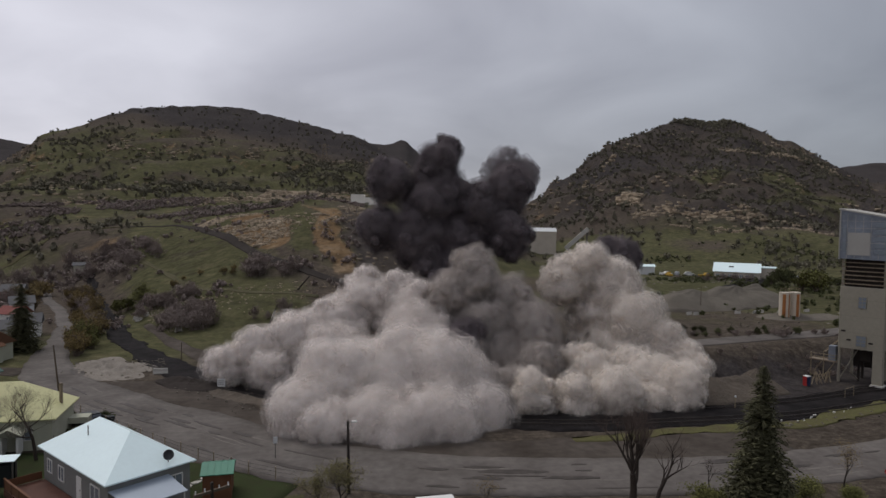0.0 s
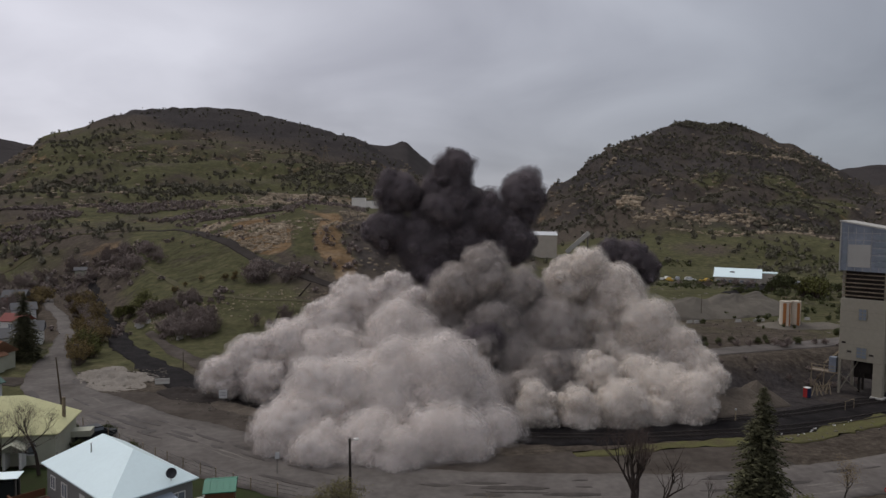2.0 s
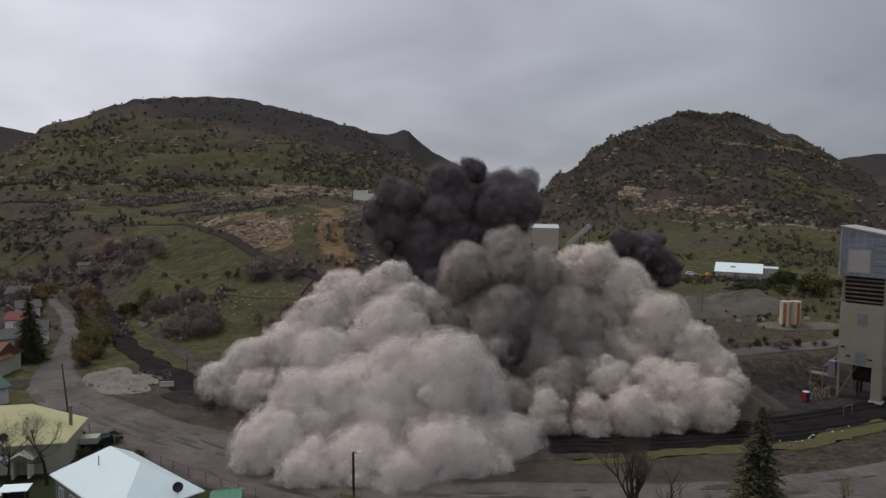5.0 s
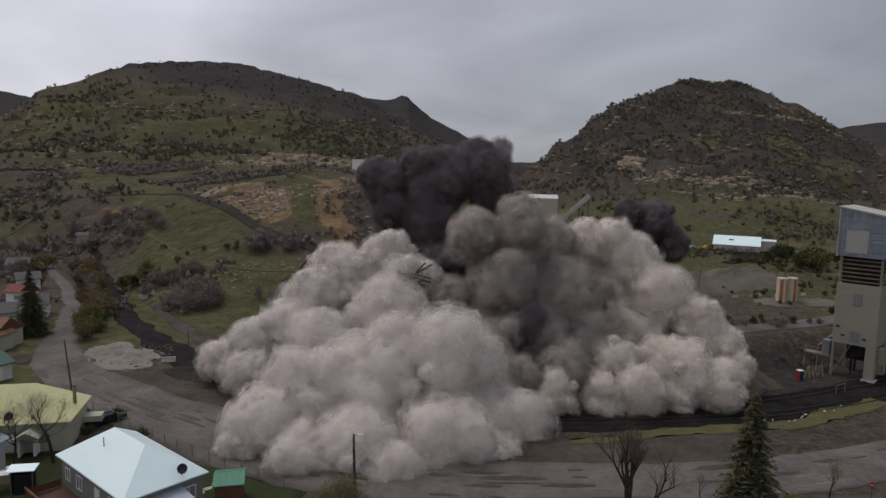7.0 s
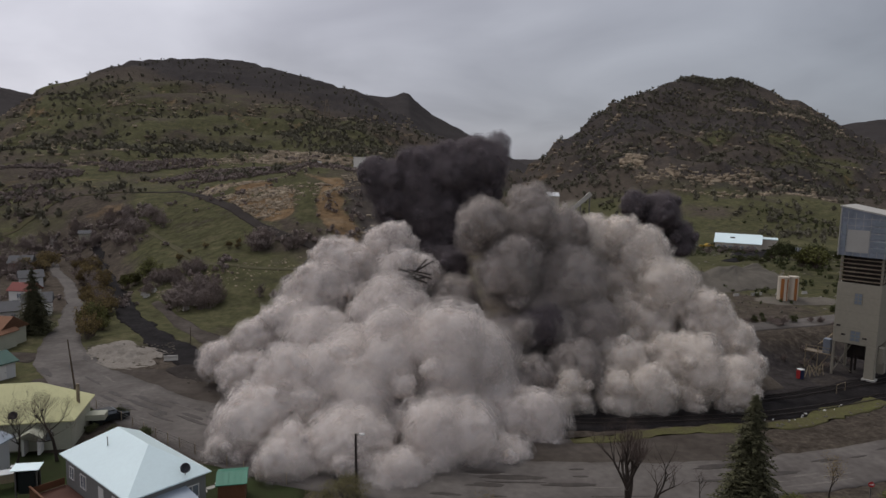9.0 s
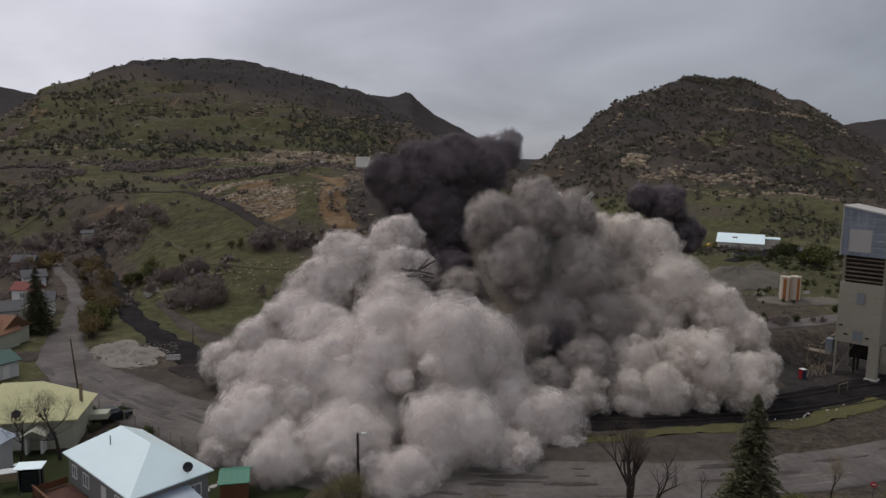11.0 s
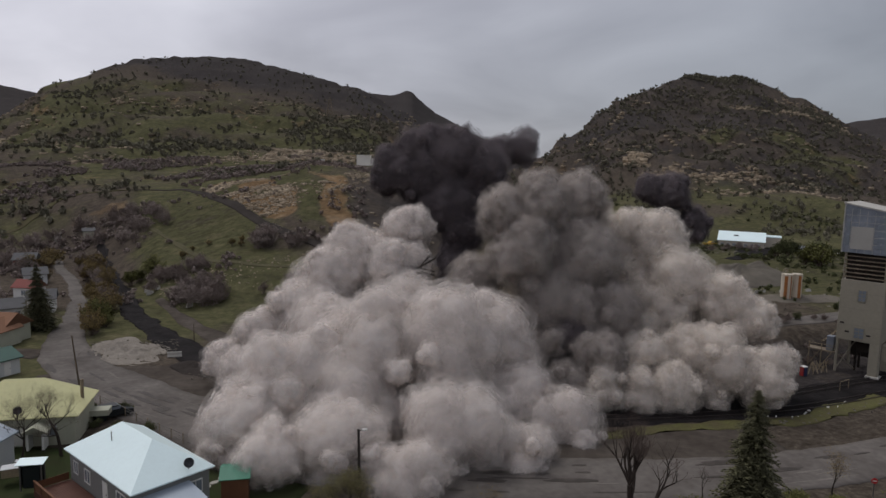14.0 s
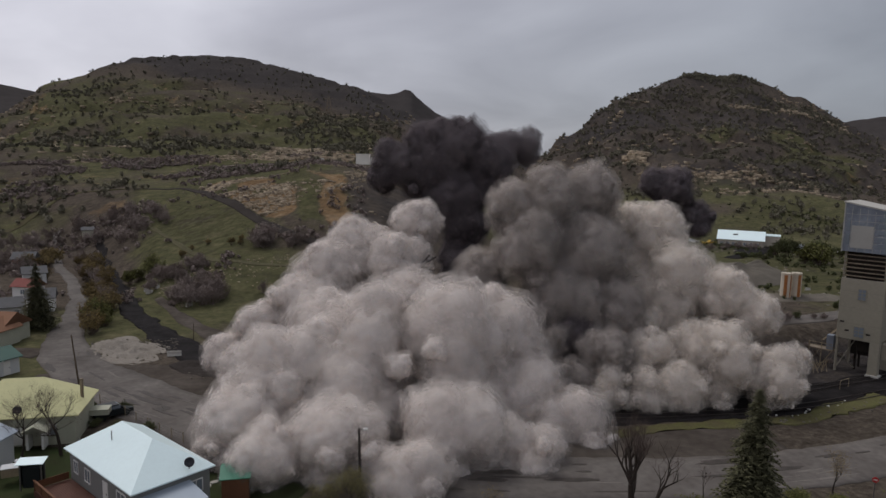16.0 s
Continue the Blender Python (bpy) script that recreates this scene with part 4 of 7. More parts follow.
yellow = house(pose(-41.3, 79.0, 0.2, rz=8), 12.6, 7.8, 3.2, 3.3, M_YELLOW_WALL, M_YELLOW_ROOF, "cream house with pale yellow metal roof", hip=4.2, eave=0.5,
      openings=((0, -3.2, 1.0, 1.2, 1.2, "window"), (0, 3.6, 1.0, 1.4, 1.2, "window"), (0, 0.4, 0.0, 1.0, 2.0, "door")))
part("stove_pipe", rod(bmesh.new(), (6.0, 0.3, 3.2), (6.0, 0.3, 6.1), 0.2, 0.19, 10), M_LOUVRE, yellow, "rust-tan metal stove pipe")
porch = thing("porch", pose(-37.9, 74.0, 0.2, rz=8), "small white gabled entry porch of the yellow house", "porch")
part("arch", bx(-0.9, -0.2, 0, -0.65, 1.2, 2.0), M_WHITE, porch)
part("arch", bx(0.65, -0.2, 0, 0.9, 1.2, 2.0), M_WHITE, porch)
pg = part("gable_roof", roof_mesh(1.9, 2.6, 0.7, 0.1, 0.0), M_YELLOW_WALL, porch)
pg.matrix_basis = pose(0, 0.4, 2.0, rz=90)
part("shed_roof", bx(-0.6, 0.9, 0.9, 2.2, 2.6, 1.6), M_YELLOW_WALL, thing("lean_to", pose(-35.2, 80.6, 0.2, rz=8), "small cream lean-to at the house end", "lean-to"))
house(pose(-42.6, 67.6, 0.4, rz=80), 9.0, 6.0, 2.8, 1.2, M_TRIM, M_BLUE_ROOF, "small house with blue-grey ribbed metal roof", openings=((0, 1.0, 1.0, 1.0, 1.1, "window"),))


def shed(m, w, d, h, rise, walls, roofing, label, open_front=False):
    t = thing("garden_shed", m, label, "shed")
    if open_front:
        for x in (-w / 2, w / 2 - 0.12):
            for y in (-d / 2, d / 2 - 0.12):
                part("post", bx(x, y, -0.4, x + 0.12, y + 0.12, h), M_STEEL, t)
        part("back_panel", bx(-w / 2 + 0.14, d / 2 - 0.1, 0.02, w / 2 - 0.14, d / 2 - 0.02, h - 0.1), walls, t)
        part("side_panel", bx(-w / 2 + 0.03, -d / 2 + 0.14, 0.02, -w / 2 + 0.10, d / 2 - 0.14, h - 0.2), walls, t)
        part("stored_box", bx(-w / 2 + 0.2, -d / 2 + 0.1, -0.2, w / 2 - 0.2, d / 2 - 0.2, h * 0.8, bevel=0.08), walls, t)
        rf = bx(-w / 2 - 0.25, -d / 2 - 0.35, 0, w / 2 + 0.25, d / 2 + 0.2, 0.07)
        r = part("roof", rf, roofing, t)
        r.matrix_basis = pose(0, 0, h + rise / 2, rx=6)
    else:
        part("wall", bx(-w / 2, -d / 2, -0.4, w / 2, d / 2, h), walls, t)
        n = int(w / 0.22)
        for k in range(n):
            part("board", bx(-w / 2 + k * w / n + 0.01, -d / 2 - 0.025, -0.3, -w / 2 + (k + 1) * w / n - 0.01, -d / 2 + 0.01, h), walls, t)
        r = part("roof", roof_mesh(w + 0.4, d + 0.4, rise, 0.08, 0), roofing, t)
        r.location.z = h
        seams(r, w + 0.4, d + 0.4, rise, 0, roofing, 0.5)
    return t


shed(pose(-13.9, 63.0, 0.5, rz=8), 2.5, 3.2, 1.9, 0.55, M_BROWN_WOOD, M_GREEN_ROOF, "brown board shed with green metal roof")
shed(pose(-33.4, 64.2, 0.9, rz=6), 2.0, 0.9, 2.3, 0.2, M_BLACK, M_WHITE_ROOF, "dark lean-to shed with pale flat roof", open_front=True)

# deck along the house
deck = thing("deck", pose(-23.2, 63.3, 0.9, rz=-45.5), "red-brown stained timber deck beside the house", "deck")
for k in range(16):
    part("deck_board", bx(-6.2, -6.9 + k * 0.2, 0.02, 2.6, -6.72 + k * 0.2, 0.07), M_RED_DECK, deck)
part("rim", bx(-6.25, -7.05, -0.55, 2.65, -6.93, 0.06), M_RED_DECK, deck)
part("rim", bx(-6.37, -7.05, -0.55, -6.25, -3.8, 0.06), M_RED_DECK, deck)
for a in (-6.3, -4.5, -2.7, -0.9, 0.9, 2.6):
    part("rail_post", bx(a - 0.05, -7.03, 0.05, a + 0.05, -6.93, 1.0), M_RED_DECK, deck)
part("rail_panel", bx(-6.25, -7.0, 0.15, 2.55, -6.95, 0.85), M_BROWN_WOOD, deck)
part("rail_panel", bx(-6.35, -6.9, 0.15, -6.3, -3.9, 0.85), M_BROWN_WOOD, deck)
part("handrail", bx(-6.4, -7.08, 1.0, 2.7, -6.9, 1.06), M_BROWN_WOOD, deck)

tank = thing("propane_tank", pose(-37.2, 61.8, 0.9, rz=75), "white propane tank in the yard", "propane tank")
bm = bmesh.new()
bmesh.ops.create_uvsphere(bm, u_segments=16, v_segments=10, radius=0.48)
for v in bm.verts:
    v.co = Vector((v.co.z * 0.8 + math.copysign(0.75, v.co.z) if abs(v.co.z) > 1e-4 else 0, v.co.x, v.co.y + 0.75))
part("vessel", bm, M_WHITE, tank, smooth=True)
for x in (-0.6, 0.6):
    part("foot", bx(x - 0.08, -0.3, 0, x + 0.08, 0.3, 0.35), M_CONCRETE, tank)
part("valve_cap", rod(bmesh.new(), (0, 0, 1.2), (0, 0, 1.38), 0.15), M_WHITE, tank)


def junk_box(m, s, material, label):
    t = thing("yard_crate", m, label, "crate", "yard clutter")
    part("body", bx(-s[0] / 2, -s[1] / 2, 0, s[0] / 2, s[1] / 2, s[2], bevel=0.05), material, t)
    part("lid", bx(-s[0] / 2 - 0.04, -s[1] / 2 - 0.04, s[2] + 0.002, s[0] / 2 + 0.04, s[1] / 2 + 0.04, s[2] + 0.06), M_TRIM, t)


junk_box(pose(-36.2, 66.4, 0.9, rz=20), (2.2, 1.2, 0.9), M_PALE_WOOD, "pale wooden crate in the back yard")
junk_box(pose(-35.4, 67.6, 0.9, rz=10), (2.4, 0.5, 1.0), M_BROWN_WOOD, "brown plank stack in the back yard")
junk_box(pose(-38.6, 63.4, 0.9, rz=-15), (0.9, 0.8, 0.8), M_WHITE, "white storage bin in the back yard")
for k, (x, y, s) in enumerate(((-15.8, 66.5, 0.7), (-16.6, 65.6, 0.55), (-15.3, 67.9, 0.6), (-17.1, 64.9, 0.5))):
    st = thing("stepping_stone", pose(x, y, h1(x, y) + 0.03, rz=40 * k), "flat pale stepping stone in the lawn", "stone", "stepping stones")
    bm = bmesh.new()
    prism(bm, [(s * (1 + 0.2 * math.sin(3 * a + k)) * math.cos(a), 0.6 * s * math.sin(a)) for a in [i * 0.7854 for i in range(8)]], 0, 0.09)
    part("slab", bm, M_CONCRETE, st)

# fence between yards and highway
fence = thing("fence", pose(0, 0, 0), "weathered wire and board fence along the highway", "fence")
fl = smooth_line([(-39, 90.5), (-34, 86), (-28, 80.2), (-22.5, 75.5), (-18, 71.8), (-12, 67.5), (-7, 64.8)], 2.4)
for a, b in zip(fl, fl[1:]):
    part("post", rod(bmesh.new(), (a.x, a.y, -0.1), (a.x, a.y, 1.35), 0.06, 0.055, 6), M_PALE_WOOD, fence)
    bm = bmesh.new()
    for z in (0.45, 0.85, 1.2):
        rod(bm, (a.x, a.y, z), (b.x, b.y, z), 0.025, n=4)
    part("wire", bm, M_STEEL, fence)


# ---- poles, signs ----
def street_lamp():
    t = thing("street_lamp", pose(-2.0, 62.3, 0), "dark wooden pole street lamp with white lamp head", "street lamp")
    part("pole", rod(bmesh.new(), (0.15, 0, -0.2), (0, 0, 6.9), 0.16, 0.11, 10), M_POLE, t)
    bm = rod(bmesh.new(), (0, 0, 6.7), (0.5, 0, 6.85), 0.04)
    part("arm", bm, M_STEEL, t)
    part("lamp_head", bx(0.35, -0.13, 6.72, 0.85, 0.13, 6.9, bevel=0.05), M_WHITE, t)


M_POLE = mat("creosoted_pole", (0.035, 0.027, 0.022), 0.85, vary=0.3)
M_POLE_LIGHT = mat("weathered_pole", (0.11, 0.085, 0.06), 0.85, vary=0.3)
street_lamp()


def utility_pole(m, height_, label, lean=0.0, arm=1.2, material=None, thick=0.15):
    t = thing("utility_pole", m, label, "utility pole", "utility poles")
    part("pole", rod(bmesh.new(), (0, 0, -0.3), (lean, 0, height_), thick, thick * 0.6, 8), material or M_POLE_LIGHT, t)
    if arm:
        part("crossarm", bx(lean - arm, -0.07, height_ - 0.6, lean + arm, 0.07, height_ - 0.45), M_POLE_LIGHT, t)
        for x in (-arm + 0.1, -arm * 0.4, arm * 0.4, arm - 0.1):
            part("insulator", rod(bmesh.new(), (lean + x, 0, height_ - 0.45), (lean + x, 0, height_ - 0.25), 0.05, 0.03, 6), M_WHITE, t)
    return t


utility_pole(pose(-42.0, 94.6, 0), 7.9, "leaning weathered utility pole beside the highway", lean=-0.8, arm=0)
utility_pole(pose(-8.8, 39.2, 0, rz=40), 10.6, "utility pole with pale crossarm near the garden", arm=1.1, material=M_POLE)
utility_pole(pose(107.0, 139.0, 4.2), 8.5, "dark utility pole beside the access road", arm=0, thick=0.17, material=M_POLE)
utility_pole(pose(77.5, 152.0, 4.2, rz=20), 6.0, "thin pole beside the gravel pile", arm=0, thick=0.1)
utility_pole(pose(268.0, 646.0, h1(268, 646)), 16.0, "tall bare pole high on the mountainside", arm=0, thick=0.4)
utility_pole(pose(-33.5, 121, 0), 3.2, "short post beside the rubble pad", arm=0, thick=0.1)


def sign(m, w, h, post_h, material, label, bars=0, name="road_sign"):
    t = thing(name, m, label, "sign")
    part("post", bx(-0.04, 0.0, -0.2, 0.04, 0.06, post_h), M_STEEL, t)
    face = part("board", bx(-w / 2, -0.04, post_h - h, w / 2, 0.0, post_h, bevel=0.01), material, t)
    for k in range(bars):
        part("text_bar", bx(-w * 0.36, -0.052, post_h - h * (0.3 + 0.22 * k), w * (0.36 - 0.1 * (k % 2)), -0.041, post_h - h * (0.22 + 0.22 * k)), M_STEEL, face)
    return t


sign(pose(-21.6, 98.4, 0.35, rz=-8), 1.15, 1.15, 1.8, M_TRIM, "white notice board beside the rail yard", 3, "notice_board")
sign(pose(-10.0, 71.6, 0.1, rz=10), 0.45, 0.7, 2.3, M_TRIM, "small road sign on the highway shoulder", 0)
M_RED = mat("red_sign_paint", (0.42, 0.03, 0.03), 0.5, vary=0.1)
st = thing("stop_sign", pose(49.4, 58.6, 0, rz=-25), "red octagonal stop sign at the road edge", "sign")
part("post", bx(-0.04, 0, -0.2, 0.04, 0.06, 2.6), M_STEEL, st)
bm = bmesh.new()
prism(bm, [(0.3 * math.cos(math.pi / 8 + k * math.pi / 4), 0.3 * math.sin(math.pi / 8 + k * math.pi / 4)) for k in range(8)], -0.02, 0.02)
bmesh.ops.rotate(bm, verts=bm.verts, cent=(0, 0, 0), matrix=Matrix.Rotation(radians(90), 3, "X"))
bmesh.ops.translate(bm, verts=bm.verts, vec=(0, -0.04, 2.25))
part("plate", bm, M_RED, st)
part("text_bar", bx(-0.19, -0.075, 2.2, 0.19, -0.062, 2.3), M_WHITE, st)


# ---- barriers, rubble, small yard things ----
def barrier(m, length, label):
    t = thing("concrete_barrier", m, label, "barrier", "concrete barriers")
    bm = bmesh.new()
    prof = [(-0.3, 0), (0.3, 0), (0.3, 0.15), (0.14, 0.4), (0.1, 0.85), (-0.1, 0.85), (-0.14, 0.4), (-0.3, 0.15)]
    a = [bm.verts.new((-length / 2, y, z)) for y, z in prof]
    b = [bm.verts.new((length / 2, y, z)) for y, z in prof]
    bm.faces.new(a); bm.faces.new(b[::-1])
    for i in range(8):
        bm.faces.new((a[i], b[i], b[(i + 1) % 8], a[(i + 1) % 8]))
    bmesh.ops.recalc_face_normals(bm, faces=bm.faces)
    part("block", bm, M_CONCRETE, t)


barrier(pose(-33.9, 110.8, 0.05, rz=10), 2.2, "pale concrete barrier beside the rubble pad")
for k, (x, y, a) in enumerate(((-28.5, 152, 20), (-30, 149, 60), (-44.5, 166, 10), (-43.2, 163.5, 35), (-41.8, 165, 80))):
    barrier(pose(x - 12, y, h1(x - 12, y), rz=a), 1.6, "fallen pale concrete block on the green slope")


def pile(m, rx, ry, h, material, label, seed=0, name="gravel_pile", rough=0.25, ragged=0.18):
    """A heap at its angle of repose, with gullied sides."""
    t = thing(name, m, label, "heap")
    n, k = 56, 26
    vs, fs = [], []
    for j in range(k + 1):
        for i in range(n):
            a, r = i / n * 2 * math.pi, j / k
            d = Vector((math.cos(a), math.sin(a), seed))
            edge = 1 + ragged * noise.noise(d * 1.5) + 0.4 * ragged * noise.noise(d * 4)
            x, y = rx * r * edge * math.cos(a), ry * r * edge * math.sin(a)
            run = math.hypot(max(abs(x) - (rx - ry), 0), y) / (ry * edge) if rx > 1.4 * ry else r
            z = h * max(0, 1 - run) ** 0.9 * (1 + 0.25 * noise.noise((x * 0.2, y * 0.2, seed))) if r < 1 else -0.4
            z += rough * (1 - r) * noise.noise((x * 0.7, y * 0.7, seed + 3)) + 0.35 * rough * noise.noise((x * 2, y * 2, seed)) * (r < 1)
            z += h * 0.06 * (1 - r) * math.sin(a * 13 + 3 * noise.noise(d * 3)) * r * 2
            vs.append((x, y, z))
    for j in range(k):
        for i in range(n):
            a, b = j * n + i, j * n + (i + 1) % n
            fs.append((a, a + n, b + n, b))
    me = bpy.data.meshes.new("mound")
    me.from_pydata(vs, [], fs)
    me.materials.append(material)
    me.shade_smooth()
    ob = new("mound", me)
    ob.parent = t
    return t


M_BROWNPILE = mat("brown_dirt_heap", (0.105, 0.085, 0.066), 0.95, vary=0.35, scale=0.3, fine=2.5, bump=1.0, relief=0.15)
for k, (x, y, rr, hh) in enumerate(((93, 163.5, 17, 5.2), (80, 159, 17, 4.6))):
    pile(pose(x, y, 3.9, rz=20), rr, 9, hh, M_GRAVEL, "grey gravel pile heaped along the terrace", 11 + k)
pile(pose(96, 141, 3.9), 12, 6, 1.3, M_GRAVEL, "low grey gravel pad under the tanks", 7)
pile(pose(50, 93.5, -0.1, rz=12), 11, 4.6, 2.9, M_BROWNPILE, "brown dirt heap beside the coal track", 2, "dirt_pile")
pile(pose(59.0, 97.0, -0.1, rz=10), 4.6, 4.0, 3.4, M_BROWNPILE, "grey dirt heap beside the coal track", 9, "dirt_pile")
pile(pose(42, 93, -0.1), 8, 5, 3.0, M_BROWNPILE, "brown dirt heap at the foot of the bank", 5, "dirt_pile")
pile(pose(-44.0, 115.0, -0.05, rz=-42), 9.6, 6.0, 0.55, M_PALE_GRAVEL, "pale crushed rubble pad beside the junction", 3, "rubble_pad", 0.9, 0.5)
pile(pose(-27, 103.5, -0.05, rz=-30), 7, 3.2, 0.9, M_HAUL, "dark muddy spoil heap beside the road", 8, "dirt_pile", 0.5)
pile(pose(-19, 96, -0.05, rz=-38), 6, 2.0, 0.6, M_BROWNPILE, "low muddy bank along the highway", 6, "dirt_pile", 0.4)

toilet = thing("portable_toilet", pose(68.5, 98.8, 0, rz=12) @ Matrix.Scale(0.7, 4), "red and dark blue portable toilet with white roof", "portable toilet")
M_REDPL = mat("red_plastic", (0.34, 0.03, 0.03), 0.5, vary=0.1)
M_BLUEPL = mat("dark_blue_plastic", (0.02, 0.028, 0.07), 0.5, vary=0.1)
part("cabin", bx(-0.55, -0.55, 0.02, 0.55, 0.55, 2.1, bevel=0.04), M_BLUEPL, toilet)
part("side_panel", bx(-0.62, -0.55, 0.05, -0.552, 0.55, 2.1), M_REDPL, toilet)
part("door", bx(-0.4, -0.6, 0.1, 0.4, -0.552, 1.95), M_BLUEPL, toilet)
part("roof", bx(-0.62, -0.62, 2.1, 0.62, 0.62, 2.3, bevel=0.08), M_WHITE, toilet)

goal = thing("pipe_barrier", pose(70.6, 92.0, 0.05, rz=28), "pale steel pipe barrier beside the track", "barrier")
for x in (-1.3, 1.3):
    part("post", rod(bmesh.new(), (x, 0, 0), (x, 0, 1.4), 0.04), M_PALE_WOOD, goal)
part("crossbar", rod(bmesh.new(), (-1.3, 0, 1.35), (1.3, 0, 1.35), 0.04), M_PALE_WOOD, goal)
post = thing("signal_post", pose(50.2, 87.4, 0), "short pale signal post beside the track", "post")
part("post", rod(bmesh.new(), (0, 0, 0), (0, 0, 1.5), 0.07), M_PALE_WOOD, post)
part("cap", bx(-0.11, -0.1, 1.5, 0.11, 0.1, 1.75, bevel=0.03), M_TRIM, post)
for k in range(7):
    fr = thing("timber_frame", pose(70.3 + k * 0.55, 99.6 + 0.2 * k, 0.1, rz=20 + 40 * k) @ Matrix.Scale(0.75, 4), "leaning pale scrap timber beside the tower", "timber", "scrap timber")
    bm = rod(bmesh.new(), (-0.8, 0, 0), (0.5, 0.2, 2.6 - 0.2 * (k % 3)), 0.09, n=6)
    rod(bm, (0.9, 0, 0), (-0.3, 0.1, 2.2), 0.08, n=6)
    part("beam", bm, M_PALE_WOOD, fr)


# rubbish thrown along the verge
for k in range(13):
    u = 0.05 + 0.9 * (0.5 + 0.5 * math.sin(2.1 * k * k + 0.7))
    x, y = float(np.interp(u, (0, 0.5, 1), (43.9, 55.3, 67.9))), float(np.interp(u, (0, 0.5, 1), (78.5, 79.9, 85.2))) + 1.3 + 0.5 * math.sin(7 * k)
    w = 0.09 + 0.16 * abs(math.sin(3 * k + 1)) ** 3
    scrap = thing("rubbish", pose(x, y, h1(x, y) + 0.1, 8, 6, 37 * k), "crumpled white rubbish lying on the verge", "rubbish", "verge rubbish")
    ring = [(w * (1.1 + 0.4 * math.sin(2.3 * q + k)) * math.cos(q * 0.785), 0.7 * w * math.sin(q * 0.785)) for q in range(8)]
    part("sheet", prism(bmesh.new(), ring, -0.05, 0.10 + 0.1 * w), M_WHITE, scrap)


# ---- tanks and buildings on the far terrace ----
M_TANK = mat("cream_tank_paint", (0.60, 0.54, 0.44), 0.55, vary=0.15, scale=0.5, second=(0.36, 0.24, 0.14))
M_RUST = mat("orange_rust_streak", (0.42, 0.17, 0.05), 0.8, vary=0.3, scale=0.7, second=(0.18, 0.06, 0.025))


def storage_tank(m):
    t = thing("storage_tank", m, "upright cream storage tank with orange rust streaks", "tank", "tank pair")
    part("shell", rod(bmesh.new(), (0, 0, 0), (0, 0, 6.0), 1.15, 1.15, 20), M_TANK, t, smooth=False)
    for a, w in ((-128, 34), (-72, 16), (-30, 26)):
        bm = bmesh.new()
        n = 5
        ring = []
        for z in (0.15, 5.75):
            for r in (1.152, 1.17):
                ring.append([bm.verts.new((r * math.cos(radians(a + w * (i / n - 0.5))), r * math.sin(radians(a + w * (i / n - 0.5))), z)) for i in range(n + 1)])
        for i in range(n):
            bm.faces.new((ring[1][i], ring[1][i + 1], ring[3][i + 1], ring[3][i]))
            bm.faces.new((ring[0][i + 1], ring[0][i], ring[2][i], ring[2][i + 1]))
        part("rust_streak", bm, M_RUST, t)
    part("rim", rod(bmesh.new(), (0, 0, 6.0), (0, 0, 6.12), 1.2, 1.2, 20), M_TANK, t)
    bm = bmesh.new()
    for k in range(6):
        a = k * math.pi / 3
        rod(bm, (math.cos(a), math.sin(a), 6.1), (math.cos(a), math.sin(a), 7.0), 0.03, n=4)
        b = a + math.pi / 3
        rod(bm, (math.cos(a), math.sin(a), 7.0), (math.cos(b), math.sin(b), 7.0), 0.03, n=4)
    part("guard_rail", bm, M_PALE_WOOD, t)
    return t


tk = storage_tank(pose(90.9, 140.0, 4.0))
copy_thing(tk, pose(93.5, 140.4, 4.0, rz=40))

strip("workshop_yard", [(114, 207), (128, 222), (142, 240), (156, 252), (170, 258)], 12, 0.12, M_COAL, "dark coal-stained yard before the workshop", "yard", widths=[4, 6, 13, 16, 8], ragged=1.5)
M_BEIGE = mat("beige_block_wall", (0.46, 0.41, 0.34), 0.85, vary=0.15, scale=0.3)
shop = house(pose(148.5, 262, 1.4, rz=-31), 17, 13, 3.4, 3.3, M_BEIGE, M_WHITE_ROOF, "long beige workshop with white metal roof", eave=0.5,
             openings=tuple((0, -7 + 2.2 * k, 1.2, 1.3, 1.2, "window") for k in range(7)) + ((1, 0, 0, 3.0, 2.8, "door"),), rib=False)
part("annex_wall", bx(8.51, 0, -0.5, 14.5, 8.5, 5.0), M_BEIGE, shop)
part("annex_roof", bx(8.5, -0.2, 5.0, 14.7, 8.7, 5.3), M_WHITE_ROOF, shop)
part("roof_unit", bx(-3, -3.5, 4.2, -1.2, -1.9, 5.6, bevel=0.05), M_STEEL, shop)
house(pose(115.5, 276, h1(115.5, 276), rz=-10), 6, 5, 3.4, 0.8, M_TRIM, M_WHITE_ROOF, "small white plant building on the far terrace", rib=False)
house(pose(96.5, 386, 2.5, rz=-10), 17, 14, 15.0, 2.0, M_BEIGE, M_TRIM, "tall beige windowless plant building at the valley head", eave=0.3, rib=False)
conv = thing("conveyor_gallery", pose(0, 0, 0), "pale inclined conveyor gallery above the trees", "conveyor")
bm = bmesh.new()
d = (Vector((123.5, 381, 19.5)) - Vector((111, 384, 7.5)))
box(bm, 0, -1.2, -1.2, d.length, 1.2, 1.2, m=Matrix.Translation((111, 384, 7.5)) @ d.to_track_quat("X", "Z").to_matrix().to_4x4())
part("gallery", bm, M_CONCRETE, conv)
for f in (0.15, 0.55, 0.95):
    p = Vector((111, 384, 7.5)) + d * f
    part("trestle", rod(bmesh.new(), (p.x, p.y, h1(p.x, p.y) - 0.5), (p.x, p.y, p.z), 0.4, n=6), M_STEEL, conv)

